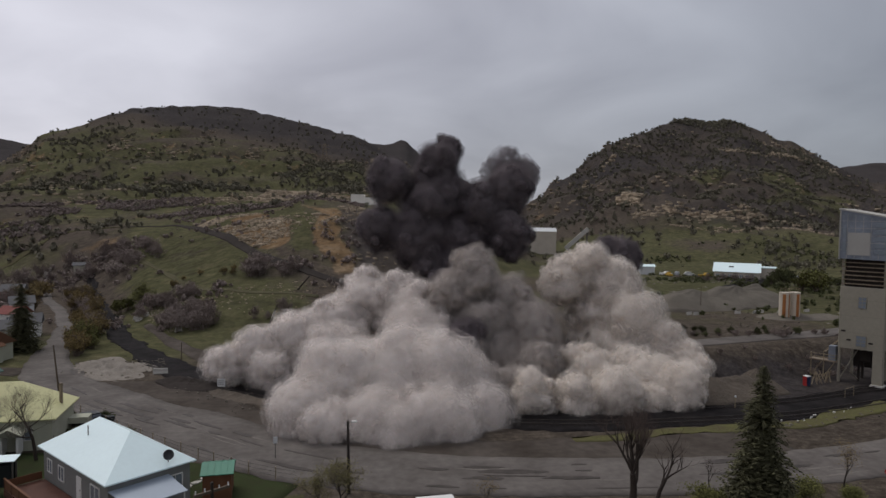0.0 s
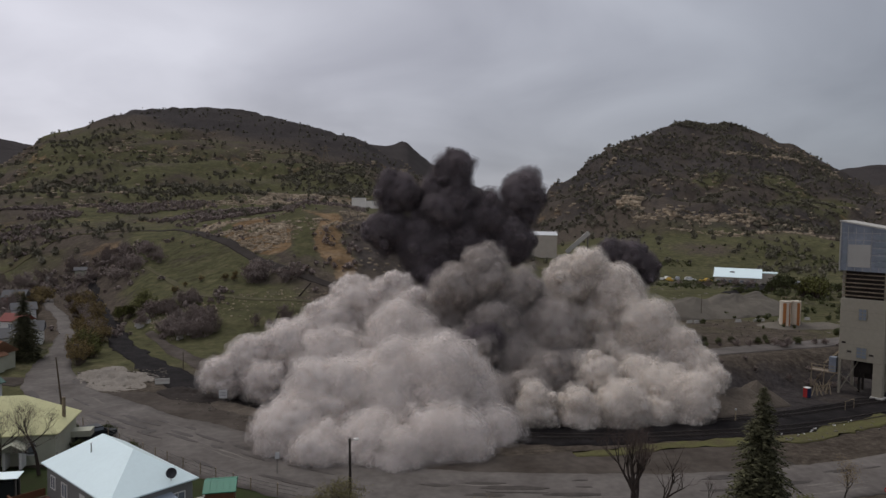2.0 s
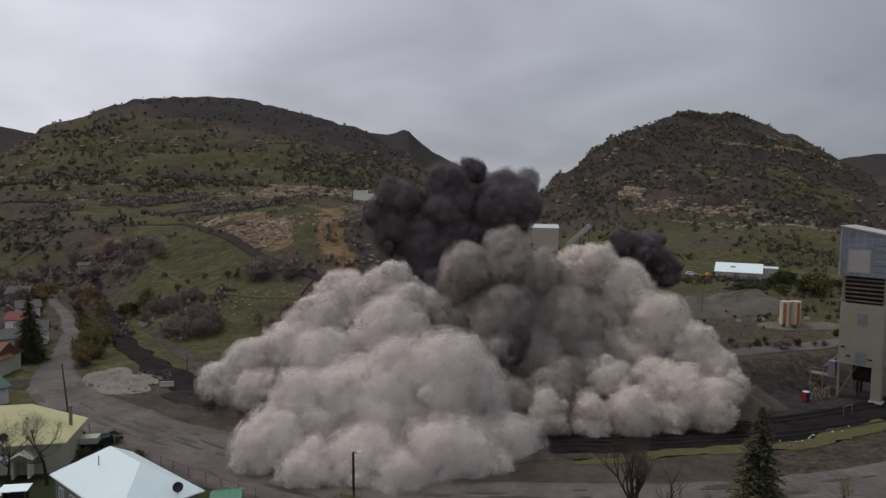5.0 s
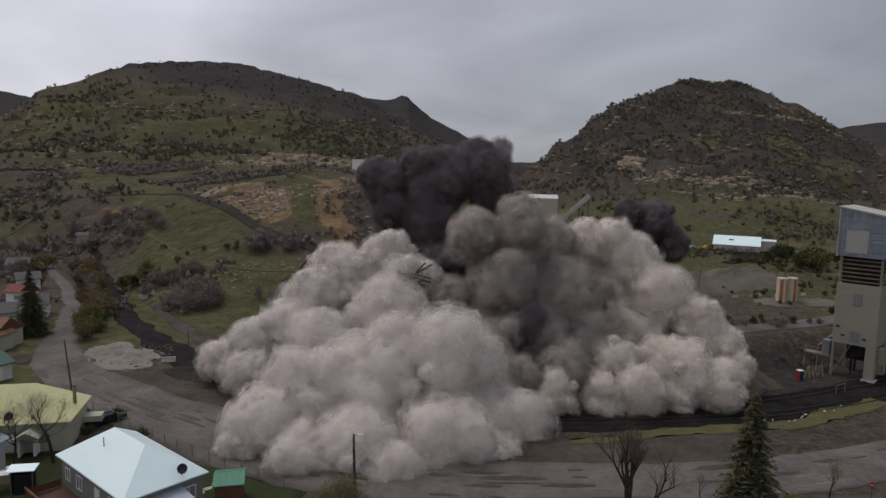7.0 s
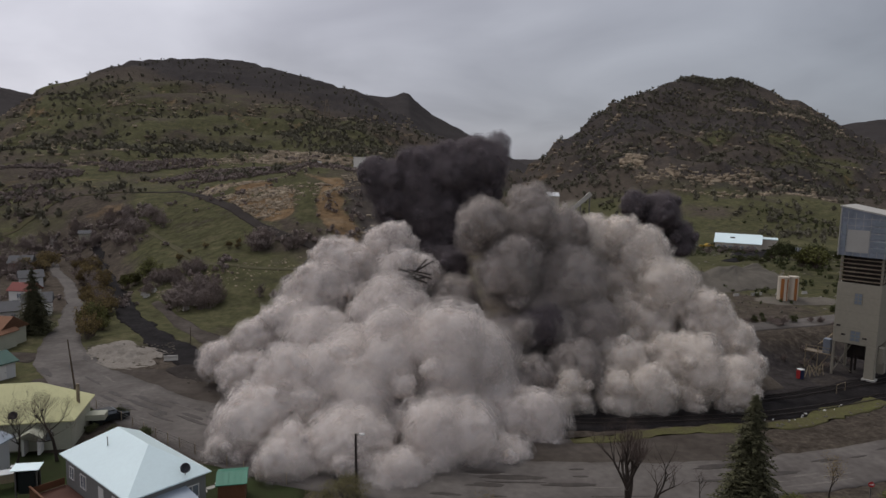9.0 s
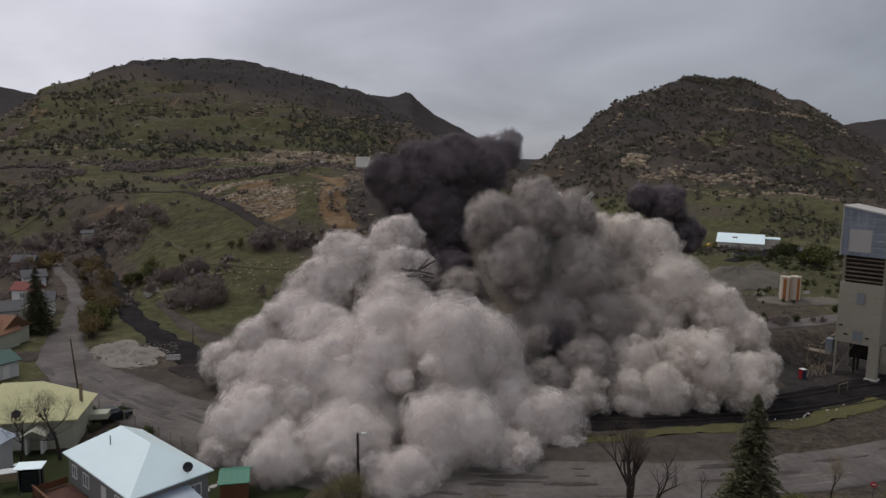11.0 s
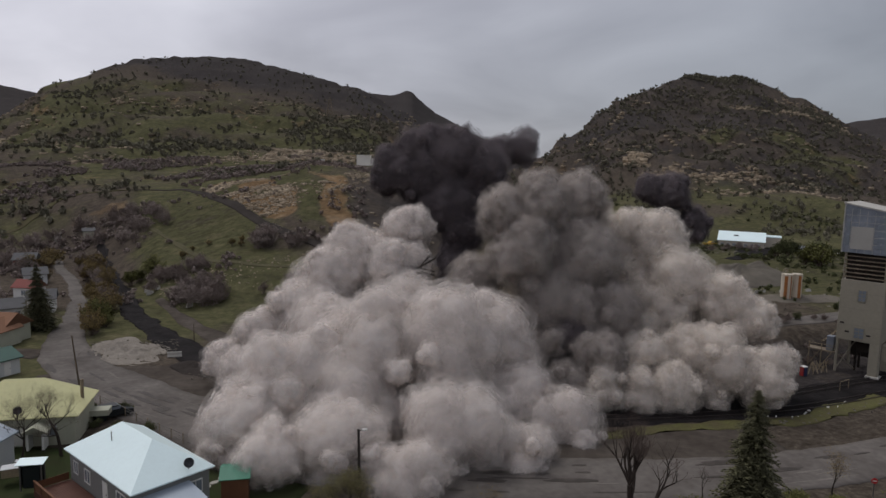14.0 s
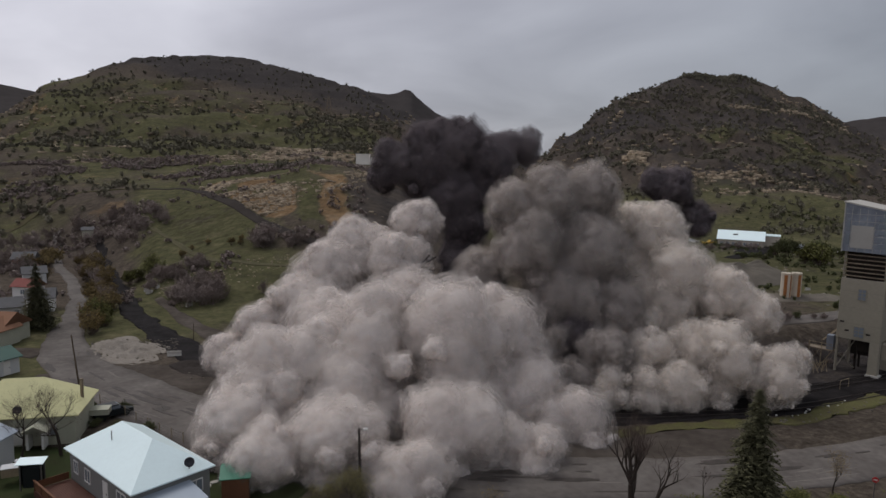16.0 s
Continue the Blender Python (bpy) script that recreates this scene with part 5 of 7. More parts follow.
hb = thing("hillside_building", pose(-14.5, 391.5, 31.2, rz=-4), "flat-roofed off-white block building on the bench", "building")
M_OFFWHITE = mat("off_white_blocks", (0.80, 0.76, 0.70), 0.85, vary=0.12, scale=0.3)
part("block", bx(0, 0, -3, 7.8, 6, 6.0), M_OFFWHITE, hb)
part("block", bx(7.82, 0.6, -3, 15.2, 6, 4.6), M_OFFWHITE, hb)
part("parapet", bx(-0.15, -0.15, 6.0, 7.95, 6.1, 6.3), M_OFFWHITE, hb)
hut = thing("utility_hut", pose(-33, 372, h1(-33, 372), rz=10), "small white utility hut on the bench", "hut")
part("walls", bx(-1.8, -1.5, -1, 1.8, 1.5, 3.4), M_WHITE, hut)
part("roof", bx(-2, -1.7, 3.4, 2, 1.7, 3.6), M_TRIM, hut)

# lattice pylon on the ridge
pz = h1(-53, 697)
py_ = thing("pylon", pose(-53, 697, pz), "rusty lattice transmission pylon on the green shoulder", "pylon")
corners = [(-1, -1), (1, -1), (1, 1), (-1, 1)]
wid = lambda z: 3.2 - 2.5 * z / 18
for cx, cy in corners:
    part("leg", rod(bmesh.new(), (cx * wid(0), cy * wid(0), -1), (cx * wid(18), cy * wid(18), 18), 0.28, 0.2, 4), M_LOUVRE, py_)
for k in range(5):
    bm = bmesh.new()
    za, zb = k * 3.4, (k + 1) * 3.4
    for i in range(4):
        (ax, ay), (bx_, by_) = corners[i], corners[(i + 1) % 4]
        rod(bm, (ax * wid(za), ay * wid(za), za), (bx_ * wid(zb), by_ * wid(zb), zb), 0.15, n=4)
        rod(bm, (bx_ * wid(za), by_ * wid(za), za), (ax * wid(zb), ay * wid(zb), zb), 0.15, n=4)
    part("bracing", bm, M_LOUVRE, py_)
for z in (12.5, 15.5):
    part("crossarm", rod(bmesh.new(), (-4.5, 0, z), (4.5, 0, z), 0.25, n=4), M_LOUVRE, py_)


# ---- vehicles ----
def wheel_mesh():
    bm = bmesh.new()
    bmesh.ops.create_cone(bm, cap_ends=True, segments=14, radius1=0.36, radius2=0.36, depth=0.24, matrix=Matrix.Rotation(radians(90), 4, "X"))
    return bm


def vehicle(m, paint, label, truck=False, category="car"):
    t = thing("truck" if truck else "car", m, label, category, "parked vehicles")
    L = 5.6 if truck else 4.5
    bm = bmesh.new()
    prism(bm, [(-L / 2, 0.35), (L / 2, 0.35), (L / 2, 0.85), (L / 2 - 1.2, 1.0), (-L / 2, 1.05)], -0.9, 0.9)
    bmesh.ops.rotate(bm, verts=bm.verts, cent=(0, 0, 0), matrix=Matrix.Rotation(radians(90), 3, "X"))
    part("body", bm, paint, t)
    bm = bmesh.new()
    x0, x1 = (-0.4, 1.6) if truck else (-1.9, 1.2)
    prism(bm, [(x0, 1.02), (x1, 1.0), (x1 - 0.7, 1.62), (x0 + 0.3, 1.62)], -0.78, 0.78)
    bmesh.ops.rotate(bm, verts=bm.verts, cent=(0, 0, 0), matrix=Matrix.Rotation(radians(90), 3, "X"))
    cab = part("cabin", bm, paint, t)
    part("window", bx(x0 + 0.35, -0.80, 1.12, x1 - 0.5, 0.80, 1.5), M_GLASS, cab)
    for x in (-L / 2 + 0.9, L / 2 - 0.9):
        for y in (-0.82, 0.82):
            w = part("wheel", wheel_mesh(), M_BLACK, t)
            w.location = (x, y, 0.36)
    return t


M_YELLOWP = mat("yellow_machine_paint", (0.50, 0.32, 0.05), 0.6, vary=0.2)
M_SILVER = mat("silver_car_paint", (0.35, 0.36, 0.38), 0.35, 0.5, vary=0.05)
cars = ((122, 271, 20, M_WHITE, "white pickup parked at the plant", True), (126.5, 270, 60, M_SILVER, "silver car parked at the plant", False),
        (131, 268, -20, M_WHITE, "white van-like car parked at the plant", False), (121, 266, 80, M_YELLOWP, "yellow work truck parked at the plant", True),
        (136, 264, 10, M_YELLOWP, "yellow work truck beside the workshop", True), (164, 253, 70, M_WHITE, "white pickup beside the workshop", True),
        (168, 252, 80, M_SILVER, "silver car beside the workshop", False), (172, 232, 10, M_WHITE, "white car on the far meadow", False),
        (-33.6, 84.2, 40, M_BLACK, "black car parked at the yellow house", False))
for x, y, a, paint, label, truck in cars:
    vehicle(pose(x, y, h1(x, y) + 0.05, rz=a), paint, label, truck)
for x, y, a in ((71.5, 145.5, 15), (73, 145.2, 10), (84, 147, 5), (88.5, 147.6, 30), (90.5, 148.5, 0), (95.5, 148.8, 20), (99, 149, -10), (103, 150, 10)):
    barrier(pose(x, y, h1(x, y), rz=a) @ Matrix.Scale(0.75, 4), 1.9, "pale concrete block along the gravel pile")
near = vehicle(pose(5.9, 51.6, 1.9, rz=8), M_WHITE, "white van parked below the camera", False, "van")
part("roof_box", bx(-2.1, -0.85, 1.64, 1.0, 0.85, 1.95, bevel=0.1), M_WHITE, near)
stand = thing("parking_pad", pose(5.9, 51.6, 0, rz=8), "raised gravel parking pad below the camera", "parking pad", kind="structure")
part("pad", bx(-6, -3, -1, 6, 3, 1.9), M_GRAVEL, stand)

# ---- village on the valley road ----
house(pose(-68, 121.5, 0, rz=-12), 9, 6.5, 3.0, 2.2, M_YELLOW_WALL, M_ORANGE_ROOF, "cream cottage with orange-brown shingle roof", rib=False,
      openings=((0, -2.5, 1.0, 1.6, 1.2, "window"), (0, 1.5, 1.0, 1.2, 1.2, "window"), (1, 0, 1.0, 1.2, 1.2, "window")))
house(pose(-65.6, 118.4, 0, rz=78), 5, 4.5, 2.8, 1.9, M_YELLOW_WALL, M_ORANGE_ROOF, "cream cottage wing with shingle gable", rib=False, openings=((3, 0, 1.0, 1.6, 1.1, "window"),))
house(pose(-75, 135, 0, rz=35), 9, 5, 3.0, 1.6, M_TRIM, M_GREY_ROOF, "pale house with striped porch front", rib=False, openings=tuple((0, -3.4 + 1.7 * k, 0.6, 0.8, 1.8, "window") for k in range(5)))
house(pose(-71.5, 146, 0, rz=20), 5, 4.5, 2.8, 1.8, M_WHITE, M_GREY_ROOF, "white house with grey metal roof", rib=False, openings=((0, 0, 1, 1.2, 1.2, "window"),))
house(pose(-81, 160, 0, rz=-10), 5, 4, 2.6, 1.6, M_WHITE, M_RED_ROOF, "white house with red roof", rib=False, openings=((0, 0, 1, 1.0, 1.0, "window"),))
house(pose(-88, 177, 0, rz=30), 5, 4.5, 2.8, 1.6, M_TRIM, M_GREY_ROOF, "grey village house beside the valley road", rib=False, openings=((0, 1, 1, 1.0, 1.0, "window"),))
house(pose(-102, 201, 0, rz=10), 5.5, 5, 3.0, 1.8, M_RED_ROOF, M_GREY_ROOF, "red barn with grey roof", rib=False)
house(pose(-57.6, 102.0, 0, rz=60), 5, 5, 2.4, 1.3, M_TRIM, M_DKGREEN, "pale cabin with dark green roof", rib=False, openings=((0, 0.6, 0.1, 1.0, 2.0, "door"),))
house(pose(-102, 243, h1(-102, 243), rz=20), 3.4, 3, 2.6, 1.0, M_YELLOW_WALL, M_GREY_ROOF, "small cream cabin above the valley road", rib=False)

utility_pole(pose(-23.3, 151.7, 1.02), 4.6, "dark leaning timber post on the green slope", lean=1.9, arm=0, material=M_POLE, thick=0.22)
utility_pole(pose(-19.9, 175.1, 6.39), 3.6, "dark leaning timber post on the green slope", lean=3.3, arm=0, material=M_POLE, thick=0.22)

# ---- twisted steel of the falling plant inside the dust ----
wreck = thing("steel_wreckage", pose(4.8, 101.0, 15.5), "twisted dark steel truss sticking out of dust", "wreckage")
rng = random.Random(4)
for k in range(9):
    a = Vector((rng.uniform(-3.2, 0), rng.uniform(-0.5, 0.5), rng.uniform(-1.5, 2)))
    b = Vector((rng.uniform(0.5, 4.0), rng.uniform(-0.5, 0.5), rng.uniform(-1.5, 4)))
    part("beam", rod(bmesh.new(), a, b, 0.14, n=4), M_DARKIN, wreck)


# ---- trees, shrubs, rocks ----
M_BARK = mat("dark_bark", (0.045, 0.034, 0.027), 0.95, vary=0.3, scale=2, fine=12, bump=0.6)
M_TWIG = mat("bare_twigs", (0.100, 0.074, 0.062), 0.95, vary=0.3, island=0.35)
M_PURPLE = mat("purple_brown_brush", (0.225, 0.180, 0.160), 0.95, vary=0.3, island=0.4)
M_NEEDLE = mat("dark_spruce_needles", (0.085, 0.082, 0.042), 0.9, vary=0.3, island=0.5)
M_LEAF = mat("fresh_leaves", (0.115, 0.115, 0.034), 0.9, vary=0.3, island=0.45)
M_OCHRE = mat("ochre_buds", (0.185, 0.135, 0.055), 0.9, vary=0.3, island=0.45)
M_WILLOW = mat("pale_willow_buds", (0.17, 0.15, 0.065), 0.9, vary=0.3, island=0.45)
M_OLIVE = mat("olive_leaves", (0.075, 0.082, 0.032), 0.9, vary=0.3, island=0.45)
M_JUNIPER = mat("juniper_foliage", (0.165, 0.152, 0.112), 0.95, vary=0.4, scale=0.12, fine=1.2, island=0.25, bump=0, spec=0.05)
M_SAND = mat("sandstone", (0.345, 0.285, 0.205), 0.95, vary=0.3, scale=0.2, fine=1.2, bump=0.8, second=(0.14, 0.095, 0.06), island=0.35, relief=0.3)


def branch_tree(seed, height_, spread, levels=4, base=0.25, kids=(3, 5), up=0.55, lean=0.0):
    """Tapered limbs that fork; returns (thick limbs, fine twigs, tips)."""
    rng = random.Random(seed)
    limbs, twigs, tips = bmesh.new(), bmesh.new(), []

    def grow(p, d, length, r, level):
        n = 3 if level < 2 else 2
        q = p
        for k in range(n):
            d2 = (d + Vector((rng.uniform(-1, 1), rng.uniform(-1, 1), rng.uniform(-0.4, 0.7))) * 0.22).normalized()
            nxt = q + d2 * length / n
            r2 = r * (1 - 0.42 * (k + 1) / n)
            rod(limbs if level < 3 else twigs, q, nxt, r * (1 - 0.42 * k / n), r2, 7 if level < 1 else (5 if level < 3 else 3))
            q, d = nxt, d2
            if level < levels and k > 0:
                for _ in range(rng.randint(1, 2)):
                    side(q, d, length, r2, level)
        tips.append(q.copy())
        if level < levels:
            for _ in range(rng.randint(*kids)):
                side(q, d, length, r * 0.58, level)

    def side(q, d, length, r, level):
        a = Vector((rng.uniform(-1, 1), rng.uniform(-1, 1), rng.uniform(-0.2, 1))).normalized()
        e = (d * up + a * spread + Vector((0, 0, 0.15))).normalized()
        grow(q, e, length * rng.uniform(0.5, 0.72), r * 0.62, level + 1)

    grow(Vector((0, 0, -0.2)), Vector((lean, 0, 1)).normalized(), height_ * 0.42, base, 0)
    return limbs, twigs, tips


def leaf_cloud(tips, rng, count, size, spread):
    """Small leaf blades round the twig ends."""
    v, f = [], []
    for t in tips:
        for _ in range(count):
            c = t + Vector((rng.gauss(0, spread), rng.gauss(0, spread), rng.gauss(0, spread * 0.8)))
            a = Vector((rng.uniform(-1, 1), rng.uniform(-1, 1), rng.uniform(-1, 1))).normalized() * size * rng.uniform(0.6, 1.3)
            b = a.orthogonal().normalized() * size * rng.uniform(0.4, 0.8)
            n = len(v)
            v += [c - a, c + b, c + a, c - b]
            f.append((n, n + 1, n + 2, n + 3))
    bm = bmesh.new()
    vs = [bm.verts.new(p) for p in v]
    for q in f:
        bm.faces.new([vs[i] for i in q])
    return bm


def bare_tree(m, seed, height_, label, spread=0.8, levels=4, base=0.25, leaves=None, leaf_count=0, leaf_size=0.12, group="", name="bare_tree", kids=(2, 3), lean=0.0, leaf_spread=0.3):
    t = thing(name, m, label, "tree", group)
    limbs, twigs, tips = branch_tree(seed, height_, spread, levels, base, kids, lean=lean)
    part("trunk", limbs, M_BARK, t)
    part("crown", twigs, M_TWIG, t)
    if leaves:
        part("foliage", leaf_cloud(tips, random.Random(seed), leaf_count, leaf_size, leaf_spread), leaves, t)
    return t


bare_tree(pose(22.9, 56.2, 0), 15, 9.6, "gnarled leafless cottonwood with broken dark limbs", 0.42, 5, 0.42, kids=(2, 4))
bare_tree(pose(24.9, 55.4, 0), 5, 8.8, "dead dark tree beside the cottonwood", 0.5, 4, 0.25, kids=(1, 2), lean=0.12)
bare_tree(pose(-34.6, 72.6, 0.3), 21, 8.4, "leafless yard tree in front of the yellow house", 1.0, 5, 0.2, kids=(3, 4))
bare_tree(pose(-38.4, 72.0, 0.3), 23, 7.2, "leafless yard tree beside the yellow house", 0.8, 4, 0.14, kids=(3, 4))
bare_tree(pose(46.4, 60.4, 0), 31, 5.0, "slender sapling with sparse ochre buds", 0.6, 4, 0.09, M_OCHRE, 1, 0.05, kids=(2, 3))
bare_tree(pose(32.2, 59.8, 0), 33, 4.0, "thin bare sapling beside the highway", 0.5, 3, 0.07, kids=(2, 3))
bare_tree(pose(10.3, 57.2, 0), 35, 3.6, "thin budding shrub beside the highway", 0.9, 3, 0.06, M_OCHRE, 2, 0.05, kids=(3, 4))
bare_tree(pose(-2.4, 57.9, 0), 41, 4.6, "bushy willow budding pale green below the lamp", 1.0, 4, 0.12, M_WILLOW, 2, 0.06, kids=(3, 4), name="willow")
bare_tree(pose(-4.3, 58.4, 0), 42, 3.8, "bushy willow budding olive green", 1.0, 4, 0.10, M_WILLOW, 2, 0.06, kids=(3, 4), name="willow")
for k, (x, y, h) in enumerate(((27.5, 52.5, 4.0), (29.3, 53.5, 3.4), (37.6, 54.0, 4.0), (50.5, 57, 2.2), (44.0, 56.5, 1.8))):
    bare_tree(pose(x, y, 0), 50 + k, h, "low leafy green shrub beside the road", 1.0, 3, 0.08, M_LEAF, 14, 0.09, "roadside shrubs", "shrub", (3, 4))


def conifer(m, seed, height_, width, label, whorls=34, per=11, sprays=9):
    """Spruce: drooping branches in whorls, each with flat needle sprays."""
    rng = random.Random(seed)
    t = thing("conifer", m, label, "tree")
    part("trunk", rod(bmesh.new(), (0, 0, -0.3), (0, 0, height_ * 0.97), 0.028 * height_, 0.01, 8), M_BARK, t)
    v, f = [], []
    for w in range(whorls):
        u = (w + 0.5) / whorls
        z0 = height_ * (0.05 + 0.94 * u) + rng.uniform(-0.2, 0.2)
        reach = width / 2 * (1 - u) ** 0.72 * rng.uniform(0.7, 1.12) + 0.12
        for k in range(max(4, int(per * (1 - 0.55 * u)))):
            a = rng.uniform(0, 6.283)
            L = reach * rng.uniform(0.65, 1.12)
            out = Vector((math.cos(a), math.sin(a), 0))
            sidew = Vector((-out.y, out.x, 0))
            for s in range(sprays):
                q = (s + 0.7) / sprays
                c = out * L * q + sidew * rng.uniform(-0.1, 0.1) * L + Vector((0, 0, z0 + 0.10 * L * q - 0.45 * L * q * q + rng.uniform(-0.16, 0.16)))
                half = L * 0.17 * (1.25 - q) + 0.07
                for sg in (-1, 1):
                    e = c + sidew * sg * half * rng.uniform(0.7, 1.2) + out * half * 0.7 + Vector((0, 0, -0.32 * half * rng.uniform(0.4, 1.6)))
                    b1 = c - out * half * 0.35
                    b2 = c + out * half * 0.5 + Vector((0, 0, -0.1 * half))
                    n = len(v)
                    v += [b1, e, b2, c + Vector((0, 0, -0.45 * half)) + sidew * sg * half * 0.3]
                    f += [(n, n + 1, n + 2), (n, n + 3, n + 1)]
    me = bpy.data.meshes.new("foliage")
    me.from_pydata([tuple(p) for p in v], [], f)
    me.materials.append(M_NEEDLE)
    ob = new("foliage", me)
    ob.parent = t
    return t


conifer(pose(32.3, 51.8, 0), 3, 14.4, 8.0, "tall dark green spruce beside the highway", 70, 15, 13)
conifer(pose(-64.3, 129.5, 0), 4, 12.6, 7.6, "dark green spruce beside the cottages", 52, 18, 10)
for k, (x, y, h) in enumerate(((-97, 192, 6), (-104, 180, 5))):
    conifer(pose(x, y, 0), 8 + k, h, 4.5, "dark conifer between village houses", 16, 9, 5)


def shrub_mesh(seed, twig_mat, leaf_mat, leaf_count, leaf_size, stems=21):
    """Many-stemmed brush, one metre tall and about as wide."""
    rng = random.Random(seed)
    v, f, mi = [], [], []
    tips = []

    def blade(p, q, r):
        d = (q - p).normalized()
        s = d.orthogonal().normalized() * r
        s2 = d.cross(s)
        n = len(v)
        v.extend([p + s, p - s * 0.5 + s2, p - s * 0.5 - s2, q])
        f.extend([(n, n + 1, n + 3), (n + 1, n + 2, n + 3), (n + 2, n, n + 3)])
        mi.extend([0, 0, 0])

    for _ in range(stems):
        a, tilt = rng.uniform(0, 6.283), rng.uniform(0.05, 0.95)
        d = Vector((math.cos(a) * tilt, math.sin(a) * tilt, 1)).normalized()
        base = Vector((rng.gauss(0, 0.12), rng.gauss(0, 0.12), -0.05))
        L = rng.uniform(0.55, 1.0) * (1.0 - 0.25 * tilt)
        mid = base + d * L * 0.55 + Vector((rng.gauss(0, 0.04), rng.gauss(0, 0.04), 0))
        blade(base, mid, 0.016)
        for _ in range(4):
            e = (d + Vector((rng.uniform(-1, 1), rng.uniform(-1, 1), rng.uniform(-0.2, 0.8))) * 0.55).normalized()
            m2 = mid + e * L * rng.uniform(0.25, 0.45)
            blade(mid, m2, 0.010)
            tips.append(m2)
            for _ in range(2):
                e2 = (e + Vector((rng.uniform(-1, 1), rng.uniform(-1, 1), rng.uniform(-0.5, 0.8))) * 0.6).normalized()
                m3 = m2 + e2 * L * rng.uniform(0.12, 0.25)
                blade(m2 - e * 0.06, m3, 0.007)
                tips.append(m3)
    for t in tips:
        for _ in range(leaf_count):
            c = t + Vector((rng.gauss(0, 0.05), rng.gauss(0, 0.05), rng.gauss(0, 0.05)))
            a = Vector((rng.uniform(-1, 1), rng.uniform(-1, 1), rng.uniform(-1, 1))).normalized() * leaf_size
            b = a.orthogonal().normalized() * leaf_size * 0.6
            n = len(v)
            v.extend([c - a, c + b, c + a, c - b])
            f.append((n, n + 1, n + 2, n + 3))
            mi.append(1)
    me = bpy.data.meshes.new("shrub")
    me.from_pydata([tuple(p) for p in v], [], f)
    me.materials.append(twig_mat)
    me.materials.append(leaf_mat or twig_mat)
    me.polygons.foreach_set("material_index", mi)
    return me


SHRUBS = {
    "twig": ([shrub_mesh(100 + k, M_PURPLE, M_PURPLE, 2, 0.035, 34) for k in range(3)], "leafless purple-brown brush thicket on the slope"),
    "ochre": ([shrub_mesh(110 + k, M_TWIG, M_OCHRE, 3, 0.04, 30) for k in range(3)], "ochre budding brush beside the valley road"),
    "green": ([shrub_mesh(120 + k, M_TWIG, M_LEAF, 4, 0.045, 30) for k in range(3)], "yellow-green leafing shrub on the slope"),
    "olive": ([shrub_mesh(130 + k, M_TWIG, M_OLIVE, 4, 0.045, 30) for k in range(3)], "dull olive shrub among grass"),
}


def shrub(kind, x, y, w, h, seed):
    meshes, label = SHRUBS[kind]
    ob = new("shrub", meshes[seed % 3])
    ob.matrix_basis = Matrix.Translation((x, y, h1(x, y) - 0.05)) @ Matrix.Rotation(seed * 2.4, 4, "Z") @ Matrix.Diagonal((w, w, h, 1))
    tagged(ob, label, "shrub", kind + " shrubs")


def thicket(kind, cx, cy, rx, ry, count, h, seed):
    rng = random.Random(seed)
    for k in range(count):
        a, r = rng.uniform(0, 6.283), math.sqrt(rng.random())
        hh = h * rng.uniform(0.6, 1.15)
        shrub(kind, cx + rx * r * math.cos(a), cy + ry * r * math.sin(a), hh * rng.uniform(0.7, 1.1), hh, seed * 31 + k)


thicket("twig", -41.5, 153, 6.5, 5, 18, 4.8, 1)
thicket("twig", -50, 168, 8, 8, 8, 4.5, 2)
thicket("twig", -32, 190, 3.5, 3, 10, 5.5, 3)
thicket("twig", -25, 187, 4, 2.5, 4, 4.0, 4)
thicket("twig", -78, 232, 9, 12, 9, 5.0, 5)
thicket("twig", -100, 245, 14, 10, 10, 5.0, 6)
thicket("twig", -125, 240, 22, 14, 14, 6.0, 7)
thicket("green", -62, 178, 5, 5, 6, 5.0, 8)
thicket("twig", -50, 176, 5, 5, 7, 4.5, 9)
rng = random.Random(10)
for k in range(54):
    u = (k + rng.random()) / 54
    hh = rng.uniform(2.8, 5.0)
    shrub("green" if k in (3, 4, 6, 7, 9) else ("twig" if k % 5 == 2 else "ochre"), float(np.interp(u, [0, 0.27, 0.55, 1], [-53, -60, -70.5, -90])) + rng.uniform(-2.4, 2.6), 125 + 86 * u + rng.uniform(-1.5, 1.5), hh * 0.8, hh, k)
thicket("ochre", -100, 205, 3, 9, 7, 5.0, 13)
thicket("ochre", -88, 176, 2, 6, 4, 4.0, 14)
thicket("olive", -100, 150, 14, 25, 12, 5.0, 15)
thicket("twig", -110, 190, 18, 22, 12, 6.0, 16)
thicket("olive", 150, 222, 10, 9, 10, 6.0, 17)
thicket("green", 138, 197, 6, 5, 5, 6.5, 18)
thicket("olive", 165, 218, 10, 10, 8, 5.0, 19)
thicket("olive", 128, 205, 12, 10, 8, 2.2, 20)
thicket("twig", 75, 118.5, 22, 2.0, 14, 1.5, 21)
thicket("olive", 66, 121, 18, 3.5, 16, 1.4, 22)
thicket("twig", 70, 107, 22, 2.5, 20, 1.3, 23)
thicket("olive", -34, 83.5, 2.5, 3, 5, 1.6, 24)
thicket("olive", -29, 77.5, 3, 2, 5, 1.5, 25)
thicket("twig", 130, 245, 20, 8, 8, 3.0, 26)
thicket("twig", -22, 160, 10, 6, 8, 3.0, 27)
thicket("ochre", -45, 190, 12, 8, 6, 2.5, 28)


